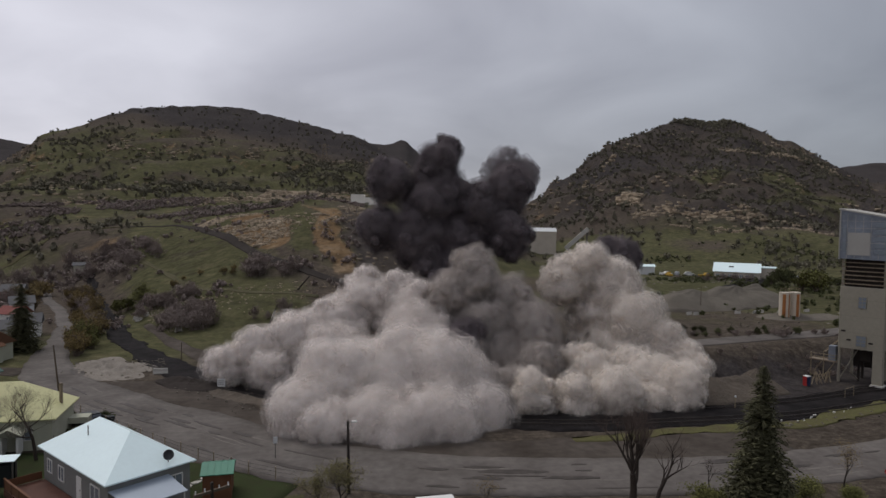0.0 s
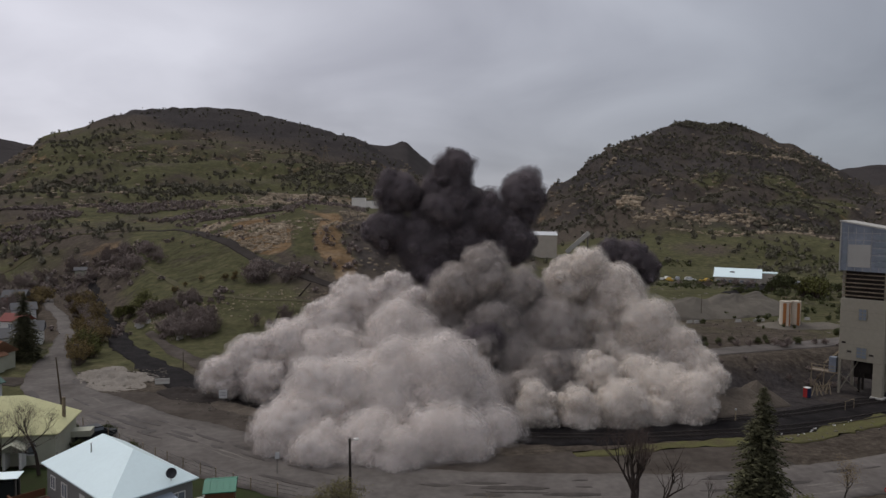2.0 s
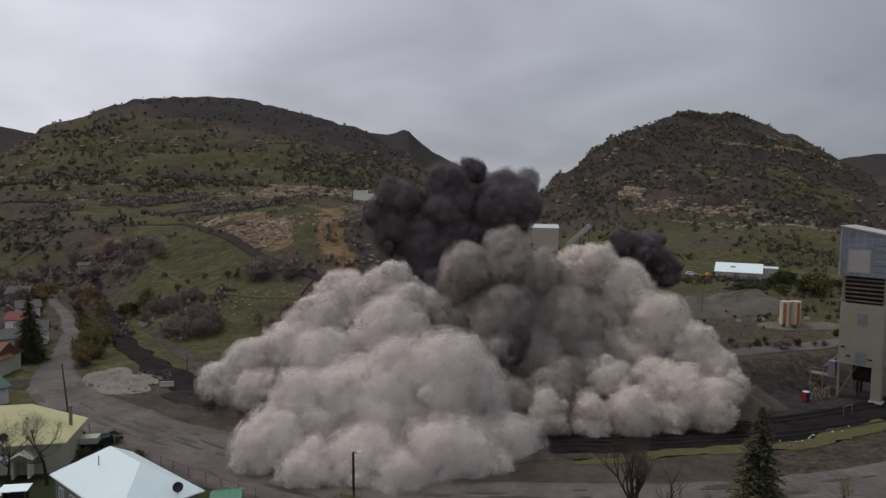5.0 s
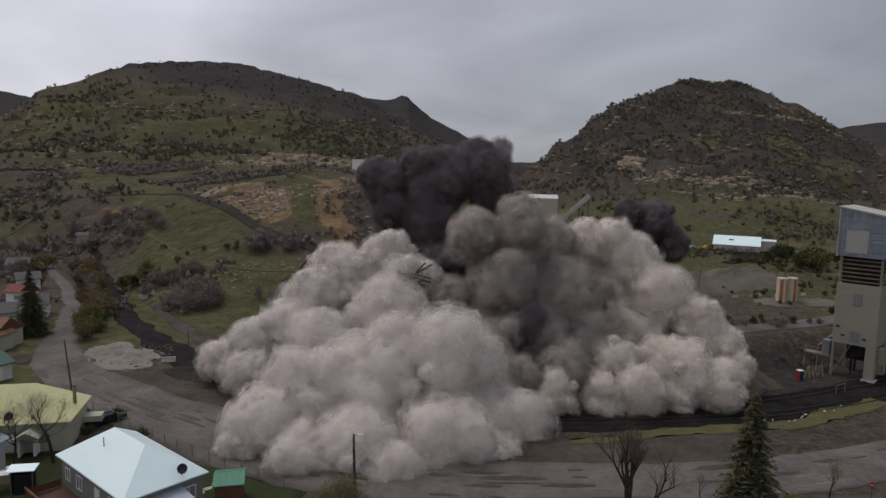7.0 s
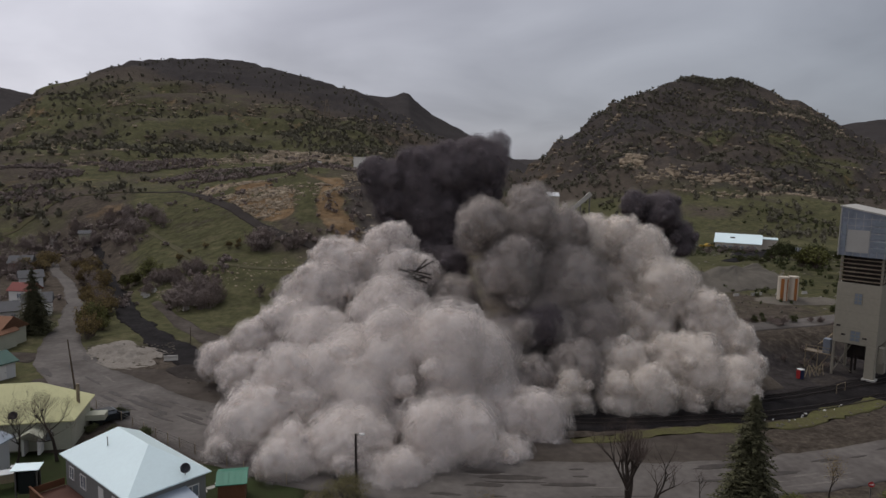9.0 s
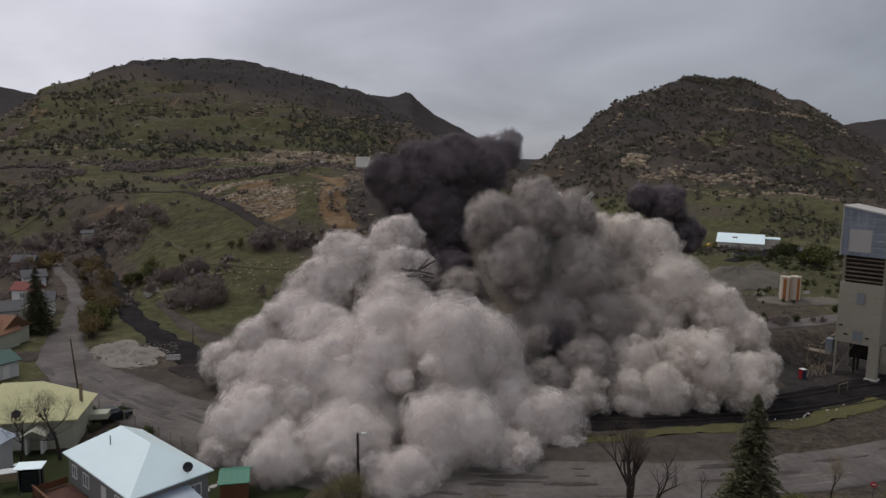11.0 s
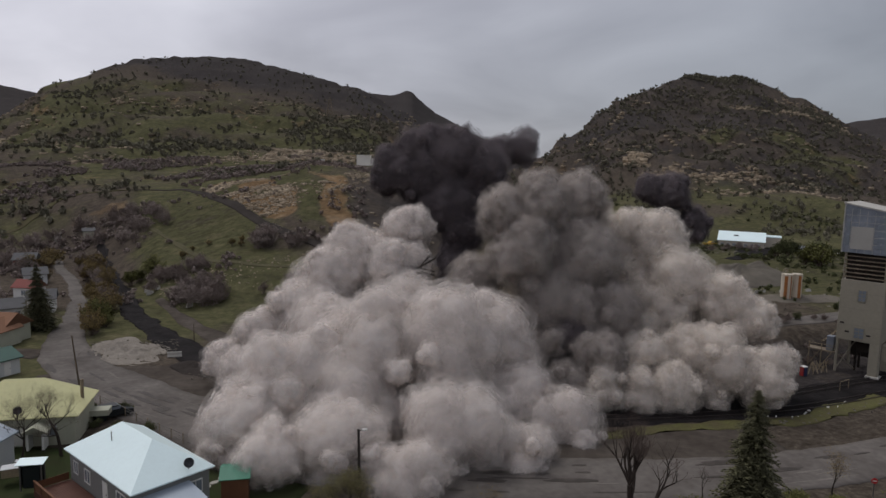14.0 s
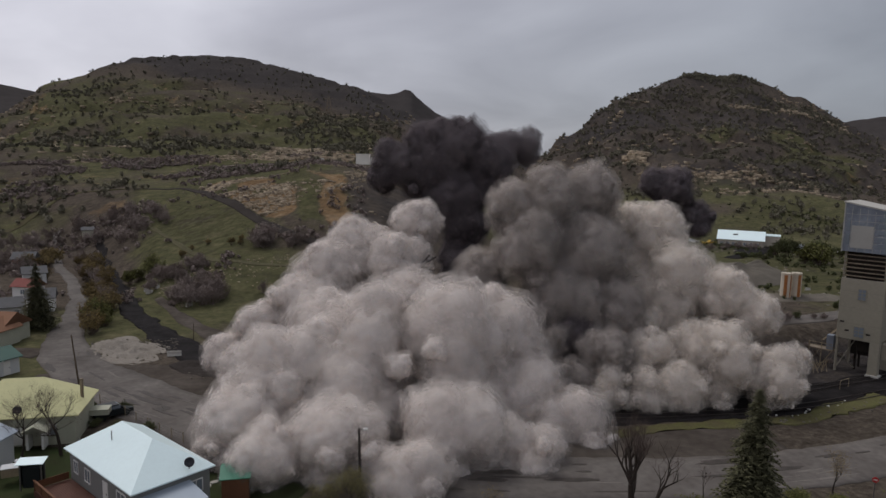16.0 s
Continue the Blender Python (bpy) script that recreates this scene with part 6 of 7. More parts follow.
def scatter(name, protos, pts, sizes, flat, material, label, category, seed):
    """One mesh of many loose pieces: protos are (verts, faces); each piece gets its own turn, size and place."""
    rng = np.random.RandomState(seed)
    V, Fc, off = [], [], 0
    for i, (p, s) in enumerate(zip(pts, sizes)):
        pv, pf = protos[rng.randint(len(protos))]
        a = rng.rand() * 6.283
        c, sn = math.cos(a), math.sin(a)
        q = pv * (s * np.array([rng.uniform(0.8, 1.25), rng.uniform(0.8, 1.25), flat * rng.uniform(0.75, 1.25)]))
        q = np.stack([q[:, 0] * c - q[:, 1] * sn, q[:, 0] * sn + q[:, 1] * c, q[:, 2]], 1) + p
        V.append(q)
        Fc.append(pf + off)
        off += len(pv)
    V, Fc = np.concatenate(V), np.concatenate(Fc)
    me = bpy.data.meshes.new(name)
    me.vertices.add(len(V))
    me.vertices.foreach_set("co", V.ravel().astype(np.float32))
    me.loops.add(Fc.size)
    me.polygons.add(len(Fc))
    me.polygons.foreach_set("loop_start", np.arange(0, Fc.size, 3))
    me.loops.foreach_set("vertex_index", Fc.ravel().astype(np.int32))
    me.update(calc_edges=True)
    me.materials.append(material)
    ob = new(name, me)
    return tagged(ob, label, category, kind="stuff")


def clump_protos(n, subdiv, amount, seed, squash=0.0):
    out = []
    for k in range(n):
        bm = bmesh.new()
        bmesh.ops.create_icosphere(bm, subdivisions=subdiv, radius=1.0)
        o = Vector((seed + k * 5.3, k * 2.1, 0))
        for v in bm.verts:
            d = v.co.normalized()
            v.co = d * (0.75 + amount * noise.noise(d * 1.7 + o) + amount * 0.8 * noise.noise(d * 4.5 + o))
            v.co.z = max(v.co.z, -0.35)
        bm.verts.index_update()
        out.append((np.array([v.co[:] for v in bm.verts]), np.array([[v.index for v in f.verts] for f in bm.faces])))
        bm.free()
    return out


def tuft_protos(n, blades, seed, size=0.42):
    """Bushy clumps of loose leaf blades, one metre in radius."""
    out = []
    for k in range(n):
        rng = random.Random(seed + k)
        v, f = [], []
        lobes = [Vector((rng.uniform(-0.45, 0.45), rng.uniform(-0.45, 0.45), rng.uniform(0.1, 0.55))) for _ in range(4)]
        for _ in range(blades):
            d = Vector((rng.gauss(0, 1), rng.gauss(0, 1), rng.gauss(0, 1))).normalized()
            c = rng.choice(lobes) + d * rng.uniform(0.25, 0.55)
            c.z = max(c.z, -0.3)
            a = (d.orthogonal().normalized() + Vector((rng.uniform(-0.6, 0.6), rng.uniform(-0.6, 0.6), rng.uniform(-0.6, 0.6)))).normalized() * size * rng.uniform(0.6, 1.3)
            e = d.cross(a).normalized() * size * rng.uniform(0.6, 1.2)
            i = len(v)
            v += [tuple(c - a * 0.6 - e * 0.4), tuple(c + a * 0.6 - e * 0.4), tuple(c + e * 0.8 + d * size * 0.3)]
            f.append((i, i + 1, i + 2))
        out.append((np.array(v), np.array(f)))
    return out


def rock_protos(n, seed):
    out = []
    rng = random.Random(seed)
    for k in range(n):
        bm = bmesh.new()
        bmesh.ops.create_cube(bm, size=1.6)
        bmesh.ops.subdivide_edges(bm, edges=bm.edges[:], cuts=1)
        bmesh.ops.triangulate(bm, faces=bm.faces[:])
        for v in bm.verts:
            v.co = Vector((v.co.x * rng.uniform(0.75, 1.2), v.co.y * rng.uniform(0.75, 1.2), v.co.z * rng.uniform(0.75, 1.15)))
        bm.verts.index_update()
        out.append((np.array([v.co[:] for v in bm.verts]), np.array([[v.index for v in f.verts] for f in bm.faces])))
        bm.free()
    return out


def sow(count, r0, r1, az0, az1, density, seed, power=0.5):
    """Places on the ground between two distances and bearings, kept by density(x, y, az, r) in 0 to 1."""
    rng = np.random.RandomState(seed)
    az = rng.uniform(az0, az1, count)
    r = r0 + (r1 - r0) * rng.rand(count) ** power
    x, y = r * np.sin(np.radians(az)), r * np.cos(np.radians(az))
    keep = rng.rand(count) < density(x, y, az, r)
    x, y = x[keep], y[keep]
    return np.stack([x, y, height(x, y)], 1)


def build_hill_cover():
    # junipers and scrub oak over both mountains
    def dens(x, y, az, r):
        n = fbm(x / 55 + 70, y / 55 + 20, 4)
        d = 0.6 * sstep(n, 0.46, 0.66)
        d = np.maximum(d, 0.34 * sstep(az, 9, 14) * sstep(r, 450, 560) * sstep(n, 0.3, 0.5))
        d = np.where((az < -8) & (az > -20) & (r < 310) & (r > 170), d * 0.05, d)
        d = np.maximum(d, 1.0 * sstep(r, 425, 455) * sstep(r, 620, 540) * sstep(az, -27, -17) * sstep(az, 8, 3) * sstep(n, 0.32, 0.45))
        d = np.maximum(d, 0.9 * sstep(r, 400, 330) * sstep(az, -16, -20) * sstep(n, 0.36, 0.5))
        d = np.where((az < 9), d * (1 - 0.94 * sstep(r, np.interp(az, [-30, -23, -15, -8, 0, 9], [900, 820, 730, 690, 660, 620]), np.interp(az, [-30, -23, -15, -8, 0, 9], [960, 880, 790, 740, 700, 660]))), d)
        d = d * (1 - 0.7 * sstep(r, 760, 860))
        d = np.where((az > -5) & (az < 1.5) & (r > 330) & (r < 396), -0.05, d)
        return np.clip(d + 0.05, 0, 1)

    pts = sow(34000, 290, 960, -34, 42, dens, 1, 0.6)
    pts[:, 2] += 0.7
    rng = np.random.RandomState(2)
    scatter("juniper_scrub", tuft_protos(8, 42, 3), pts, rng.uniform(0.8, 2.3, len(pts)) * np.where(rng.rand(len(pts)) < 0.12, 1.4, 1.0), 1.15, M_JUNIPER,
            "dark juniper and oak scrub dotting the mountainsides", "scrub", 3)
    low = sow(15000, 150, 420, -33, -1, lambda x, y, az, r: sstep(fbm(x / 22 + 5, y / 22 + 9, 4), 0.42, 0.60) * np.where((az < -9) & (az > -18) & (r > 190) & (r < 300), 0.10, 1.0) * np.where((az > -11) & (az < 4) & (r > 200) & (r < 290), 0.3, 1.0) * np.where((az > -5) & (az < 1.5) & (r > 330), 0.0, 1.0), 5)
    scatter("low_brush", tuft_protos(8, 46, 20), low + [0, 0, 0.25], rng.uniform(0.4, 1.5, len(low)), 1.05, M_PURPLE, "low leafless brush on the west slope", "brush", 6)
    east = sow(5000, 150, 420, 16, 40, lambda x, y, az, r: 0.7 * sstep(fbm(x / 26 + 35, y / 26 + 2, 4), 0.47, 0.62), 7)
    scatter("low_green_brush", tuft_protos(8, 46, 40), east + [0, 0, 0.2], rng.uniform(0.3, 1.3, len(east)), 1.0, M_OLIVE, "low green brush on the east meadows", "brush", 8)
    # far timber on the ridge crests
    crest = sow(5000, 800, 930, 24, 38, lambda x, y, az, r: 0.5 * sstep(fbm(x / 40, y / 40, 3), 0.4, 0.6), 9)
    scatter("ridge_trees", tuft_protos(6, 40, 60), crest, rng.uniform(1.2, 2.6, len(crest)), 1.5, M_JUNIPER, "small dark trees along the ridge crests", "trees", 10)
    # sandstone ledges and talus
    def ledge(x, y, az, r):
        e = 2.0
        s = np.hypot(height(x + e, y) - height(x - e, y), height(x, y + e) - height(x, y - e)) / (2 * e)
        z = height(x, y, False) + (fbm(x / 60, y / 60 + 30, 3) - 0.5) * 16
        bands = np.where(az < 8, np.exp(-((z - 41) / 4) ** 2) + 0.6 * np.exp(-((z - 84) / 3) ** 2), 0.25 * np.exp(-((z - 36) / 4) ** 2) + 0.2 * np.exp(-((z - 60) / 3) ** 2))
        patch = np.maximum(sstep(fbm(x / 40 + 3, y / 40 + 60, 3), 0.36, 0.6), sstep(az, -13, -9) * sstep(az, 4, 2) * sstep(r, 470, 430))
        return np.clip(0.35 * sstep(s, 0.55, 0.95) + bands, 0, 1) * patch

    rocks = sow(24000, 380, 900, -30, 40, ledge, 11)
    scatter("sandstone_ledges", rock_protos(6, 4), rocks, rng.uniform(0.6, 2.3, len(rocks)), 0.55, M_SAND, "broken tan sandstone ledges on the mountainsides", "rock ledges", 12)
    cut = sow(18000, 190, 284, -15, 5, lambda x, y, az, r: sstep(fbm(x / 22 + 1, y / 9 + 2, 3), 0.42, 0.58) * np.interp(az + 0.035 * (r - 240) + 3.2 * (fbm(x / 16 + 90, y / 16, 3) - 0.5), [-14.2, -13.2, -8.6, -7.8, -3.6, -3.0], [0, 1, 1, 0.10, 0.14, 0.25]) * sstep(r - np.interp(az, [-16, -14.5, -13.5, -11.3, -9.6, -7.3, -4.9], [300, 271, 253, 226, 209, 196, 187]), 3, 8), 13)
    scatter("cut_slope_boulders", rock_protos(6, 8), cut, rng.uniform(0.16, 0.62, len(cut)) * np.where(rng.rand(len(cut)) < 0.08, 2.0, 1.0), 0.6, M_SAND, "tan sandstone boulders on the cut slope", "boulders", 14)
    # sandstone ledges: bearings, distance of the rim there, depth of the band, count, largest block
    for j, (azs, rims, deep, n, big) in enumerate((
            ((-9.5, -4, 2.5), (418, 414, 424), 30, 900, 2.0), ((-9.5, -4, 2.5), (452, 446, 456), 12, 380, 2.6), ((-24, -9), (414, 414), 24, 500, 1.4),
            ((21.5, 24.5, 34.5), (500, 508, 532), 22, 520, 2.2), ((20.2, 22.2), (538, 540), 40, 200, 3.0), ((24, 31, 36), (470, 480, 490), 16, 220, 1.5),
            ((26, 27.5, 35.3, 36.5), (738, 749, 842, 856), 22, 620, 2.8), ((24, 30, 34), (800, 840, 880), 12, 200, 2.2), ((17, 20), (640, 700), 20, 60, 2.4))):
        rim = lambda az: np.interp(az, azs, rims)
        led = sow(n * 6, min(rims) - deep, max(rims) + deep, azs[0], azs[-1], lambda x, y, az, r: np.exp(-((r - rim(az) - 9 * (fbm(x / 30, y / 30, 2) - 0.5)) / (deep * 0.42)) ** 2) * 0.85 * sstep(fbm(x / 26 + 8, y / 26 + 60, 3), 0.42, 0.6), 40 + j)[:n]
        scatter("ledge_rocks", rock_protos(5, 30 + j), led, rng.uniform(0.4, big, len(led)), 0.6, M_SAND, "tan sandstone ledge crossing the mountainside", "rock ledges", 50 + j)
    edge = sow(700, 160, 182, -18, -3, lambda x, y, az, r: 0.35 + 0 * x, 15)
    scatter("path_boulders", rock_protos(4, 9), edge, rng.uniform(0.12, 0.35, len(edge)), 0.7, M_SAND, "pale boulders along the path edge", "boulders", 16)
    # loose rubble near the railway and the junction
    rng2 = np.random.RandomState(17)
    xs = np.concatenate([rng2.uniform(50, 90, 90), rng2.uniform(-50, -35, 160), rng2.uniform(-30, -12, 90), rng2.uniform(60, 110, 120)])
    ys = np.concatenate([81.5 + 0.33 * (xs[:90] - 60) + rng2.normal(0, 0.8, 90), rng2.uniform(109, 122, 160), 92 - 0.75 * (xs[250:340] + 15) + rng2.normal(0, 2.0, 90), rng2.uniform(128, 152, 120)])
    pz = np.stack([xs, ys, height(xs, ys) + 0.1], 1)
    scatter("loose_rubble", rock_protos(4, 21), pz, rng2.uniform(0.05, 0.2, len(pz)), 0.7, M_GRAVEL, "grey loose stones and rubble on the yard", "rubble", 18)
    ter = sow(900, 150, 300, 18, 38, lambda x, y, az, r: 0.3 + 0 * x, 19)
    scatter("meadow_stones", rock_protos(4, 25), ter, rng2.uniform(0.1, 0.5, len(ter)), 0.7, M_PALE_GRAVEL, "pale stones scattered over the meadow", "stones", 20)


build_hill_cover()


# ---- billowing dust and coal smoke: rigid billows that roll outwards ----
def shell(seed, lift, amp, subdiv, wild, ripple):
    """Points and triangles of a cauliflower-headed lump, about one metre in radius."""
    off = Vector((seed * 7.31, seed * 3.17, seed * 1.73))
    bm = bmesh.new()
    bmesh.ops.create_icosphere(bm, subdivisions=subdiv, radius=1.0)
    pts = []
    for v in bm.verts:
        d = v.co.normalized()
        r = 0.80 + 0.22 * wild * noise.noise(d * 1.1 + off)
        for f, a in ((1.4, 0.24), (2.8, 0.20), (5.4, 0.13)):
            q = d * f + off + Vector((noise.noise(d * f * 1.3 + off), noise.noise(d * f * 1.3 - off), 0)) * 0.3
            r += a * (0.62 - noise.voronoi(q, distance_metric="DISTANCE")[0][0]) * wild * amp
        pts.append(d * (r * lift + ripple * noise.noise(d * 6 + off * 3)))
    bm.verts.index_update()
    tris = [tuple(v.index for v in f.verts) for f in bm.faces]
    bm.free()
    return pts, tris


def billow_mesh(seed, materials, wild, layers):
    """The dense core of a billow and the thinner veils round it. layers: lift, relief, fineness, material."""
    made = []
    for k, (lift, amp, subdiv, m) in enumerate(layers):
        pts, tris = shell(seed, lift, amp, subdiv, wild, 0.012 * k)
        me = bpy.data.meshes.new("veil" if k else "billow")
        me.from_pydata(pts, [], tris)
        me.materials.append(materials[m])
        me.shade_smooth()
        made.append(me)
    return made


BIG = ((0.83, 0.95, 3, 0), (0.91, 1.0, 3, 1), (1.0, 1.05, 3, 2), (1.12, 1.05, 3, 3), (1.28, 1.0, 2, 4))
SMALL = ((0.86, 0.95, 3, 0), (0.97, 1.0, 3, 2), (1.14, 1.0, 2, 3))


def build_dust():
    front = thing("dust_cloud", pose(0, 0, 0), "pale grey dust front rolling over the highway", "dust cloud", "demolition dust")
    left = thing("dust_cloud", pose(0, 0, 0), "pale grey dust tongue climbing toward the green slope", "dust cloud", "demolition dust")
    right = thing("dust_cloud", pose(0, 0, 0), "warm grey dust piling up beside the load-out tower", "dust cloud", "demolition dust")
    haze = thing("brown_dust_column", pose(0, 0, 0), "brownish grey dust column rising from the collapse", "dust cloud")
    smoke = thing("coal_smoke_plume", pose(0, 0, 0), "black coal smoke plume rising out of grey dust", "smoke plume")
    wisp = thing("smoke_wisp", pose(0, 0, 0), "thin grey smoke wisp drifting off the black plume", "smoke plume")
    far_smoke = thing("coal_smoke_plume", pose(0, 0, 0), "small dark smoke plume behind the dust", "smoke plume")
    kinds = {}
    for ob, m, base, wild in ((front, DUST, 0, 0.85), (left, DUST, 10, 1.15), (right, DUST_WARM, 20, 1.1), (haze, HAZE, 30, 1.0), (smoke, SMOKE, 40, 1.05), (wisp, SMOKE, 60, 1.0), (far_smoke, SMOKE, 50, 1.05)):
        kinds[ob] = [[billow_mesh(base + k, m, wild, layers) for k in range(4)] for layers in (BIG, SMALL)]
    keyed = []

    def lobe(ob, seed, *rows, big=5, small=8):
        """A swelling head of dust: overlapping billows that ride outwards from its heart, and small heads on its skin. rows: seconds, centre, radius."""
        rng = random.Random(seed)
        mean = sum(r[4] for r in rows) / len(rows)
        for count, fine in ((big, 0), (0 if ob is wisp else 3 if ob in (front, haze) else small, 1)):
            twist = Euler((rng.uniform(0, 6.28), rng.uniform(0, 6.28), rng.uniform(0, 6.28))).to_matrix()
            for k in range(count):
                z = 1 - 2 * (k + 0.5) / count
                a = k * 2.39996
                out = twist @ Vector((math.sqrt(1 - z * z) * math.cos(a), math.sqrt(1 - z * z) * math.sin(a), z))
                size = mean * (rng.uniform(0.26, 0.42) if fine else rng.uniform(0.62, 0.86))
                puff(ob, out, size, rng.uniform(1.0, 1.1 if fine else 1.18) - size / mean, kinds[ob][fine][rng.randrange(4)], rows, rng)

    def puff(ob, out, size, ride, meshes, rows, rng):
        b = new("billow", meshes[2] if ob is wisp else meshes[0])
        for me in meshes[3:] if ob is wisp else meshes[1:]:
            new("veil", me).parent = b
        b.parent = ob
        b.scale = (size * rng.uniform(0.95, 1.12), size * rng.uniform(0.95, 1.12), size * rng.uniform(0.88, 1.05))
        turn = Euler((rng.uniform(0, 6.28), rng.uniform(0, 6.28), rng.uniform(0, 6.28))).to_quaternion()
        roll = Euler((rng.uniform(-0.7, 0.3), rng.uniform(-0.5, 0.5), rng.uniform(-0.4, 0.4)))
        path = [(t, Vector((x, y, z)) + out * ride * r) for t, x, y, z, r in rows]
        keyed.append((b, path, turn, roll))

    lobe(front, 0, (0, -8.1, 83.0, 1.3, 4.5), (3.5, -10.9, 80.3, 0.6, 5.1), (8, -13.6, 77.3, 1.5, 5.6), (14, -15.5, 74.4, 2.1, 5.7), (16, -15.6, 74.0, 2.5, 5.7))
    lobe(front, 1, (0, -4.2, 87.0, 4.1, 5.5), (3.5, -6.6, 84.9, 3.2, 6.4), (8, -8.6, 82.6, 3.7, 7.1), (14, -11.2, 80.3, 5.4, 7.2), (16, -11.5, 80.0, 6.2, 7.2))
    lobe(front, 2, (0, 3.2, 90.0, 4.0, 6.4), (3.5, 2.0, 88.2, 4.4, 7.0), (8, 1.1, 86.2, 5.8, 8.2), (14, -1.6, 84.3, 8.6, 8.4), (16, -2.0, 84.0, 9.3, 8.3))
    lobe(front, 3, (0, 8.5, 89.0, 3.8, 5.7), (3.5, 8.7, 86.9, 5.8, 6.4), (8, 9.2, 84.6, 7.4, 7.1), (14, 8.5, 82.3, 9.8, 7.9), (16, 9.1, 82.0, 10.5, 8.1))
    lobe(front, 4, (0, 12.9, 90.0, 1.6, 4.7), (3.5, 14.3, 88.8, 2.1, 5.8), (8, 14.2, 87.5, 5.0, 6.8), (14, 15.7, 86.2, 9.5, 6.7), (16, 16.8, 86.0, 10.2, 6.9))
    lobe(front, 5, (0, 13.6, 84.0, -0.1, 3.5), (3.5, 15.5, 82.2, -1.3, 4.1), (8, 18.4, 80.2, -0.2, 5.6), (14, 22.2, 78.3, -0.0, 6.3), (16, 23.2, 78.0, -0.0, 6.3))
    lobe(front, 6, (0, 0.3, 80.0, 0.7, 3.9), (3.5, -0.7, 76.4, -0.2, 5.1), (8, -2.8, 72.4, 0.6, 5.6), (14, -4.3, 68.6, 2.4, 6.0), (16, -4.6, 68.0, 2.9, 6.2))
    lobe(front, 7, (0, 7.8, 80.0, 0.5, 4.0), (3.5, 8.5, 77.0, 0.0, 5.2), (8, 8.2, 73.7, 0.5, 6.2), (14, 8.1, 70.5, 2.7, 6.9), (16, 8.0, 70.0, 2.8, 6.8))
    lobe(front, 8, (0, -5.0, 79.0, 0.7, 3.1), (3.5, -6.4, 75.1, -0.3, 4.0), (8, -8.9, 70.8, 0.1, 4.2), (14, -11.1, 66.6, 1.6, 4.6), (16, -11.6, 66.0, 1.8, 4.5))
    lobe(front, 9, (0, 2.9, 78.0, 0.2, 2.8), (3.5, 2.5, 73.8, -0.6, 4.0), (8, 1.6, 69.1, -1.3, 4.8), (14, 2.9, 64.7, 0.4, 5.7), (16, 2.8, 64.0, 0.6, 6.1))
    lobe(front, 10, (0, 9.8, 79.0, -0.6, 2.4), (3.5, 11.8, 76.3, -1.1, 3.1), (8, 13.6, 73.3, -1.5, 4.1), (14, 14.9, 70.4, -0.0, 6.0), (16, 15.8, 70.0, 0.0, 6.3))
    lobe(front, 11, (0, 13.7, 82.0, -1.3, 2.1), (3.5, 15.9, 80.2, -2.0, 2.9), (8, 20.1, 78.2, -1.7, 3.3), (14, 23.5, 76.3, 0.0, 4.5), (16, 24.8, 76.0, -0.3, 4.5))
    lobe(front, 12, (0, -9.1, 80.0, -0.5, 2.1), (3.5, -12.4, 77.0, 0.4, 2.4), (8, -16.2, 73.7, 0.3, 2.8), (14, -17.4, 70.5, 0.5, 3.1), (16, -17.8, 70.0, 0.7, 3.2))
    lobe(front, 13, (0, 2.5, 88.0, 1.1, 6.1), (3.5, 2.0, 85.6, 0.7, 6.9), (8, -0.4, 82.9, 1.2, 8.0), (14, -2.2, 80.4, 3.2, 8.8), (16, -2.2, 80.0, 3.9, 8.7))
    lobe(front, 14, (0, 10.5, 86.0, 1.2, 4.2), (3.5, 12.2, 84.2, 0.6, 4.6), (8, 12.8, 82.2, 1.7, 5.7), (14, 16.4, 80.3, 3.7, 6.4), (16, 17.7, 80.0, 4.5, 6.3))
    lobe(left, 15, (0, -21.7, 104.0, 2.6, 3.4), (3.5, -22.2, 101.6, 3.1, 3.5), (8, -22.3, 98.9, 3.4, 3.5), (14, -21.5, 96.4, 3.5, 3.9), (16, -21.4, 96.0, 4.4, 3.8))
    lobe(left, 16, (0, -17.4, 106.0, 3.8, 4.4), (3.5, -18.4, 103.3, 4.8, 4.7), (8, -17.5, 100.3, 5.1, 4.9), (14, -16.8, 97.4, 6.6, 5.2), (16, -16.7, 97.0, 7.5, 5.2))
    lobe(left, 17, (0, -11.6, 108.0, 5.2, 6.1), (3.5, -12.7, 105.0, 6.1, 6.4), (8, -12.6, 101.7, 7.0, 6.3), (14, -11.2, 98.5, 9.8, 6.6), (16, -11.1, 98.0, 10.6, 6.5))
    lobe(left, 18, (0, -5.6, 112.0, 7.2, 6.4), (3.5, -7.8, 109.6, 9.7, 6.2), (8, -8.8, 106.9, 12.1, 5.9), (14, -7.4, 104.4, 14.8, 5.6), (16, -7.4, 104.0, 15.6, 5.7))
    lobe(left, 19, (0, 0.0, 114.0, 10.8, 6.0), (3.5, -2.4, 112.2, 13.1, 5.9), (8, -4.4, 110.2, 15.3, 5.4), (14, -3.1, 108.3, 17.9, 5.0), (16, -3.1, 108.0, 18.7, 5.0))
    lobe(left, 20, (0, 3.8, 114.0, 12.7, 4.8), (3.5, 2.7, 112.5, 15.5, 4.8), (8, 2.1, 110.8, 19.1, 4.4), (14, 4.7, 109.2, 22.1, 4.1), (16, 6.0, 109.0, 22.9, 4.1))
    lobe(left, 21, (0, 7.5, 110.0, 10.4, 5.8), (3.5, 5.9, 108.2, 11.8, 5.7), (8, 4.8, 106.2, 14.2, 5.7), (14, 2.3, 104.3, 15.8, 5.6), (16, 2.3, 104.0, 16.6, 5.6))
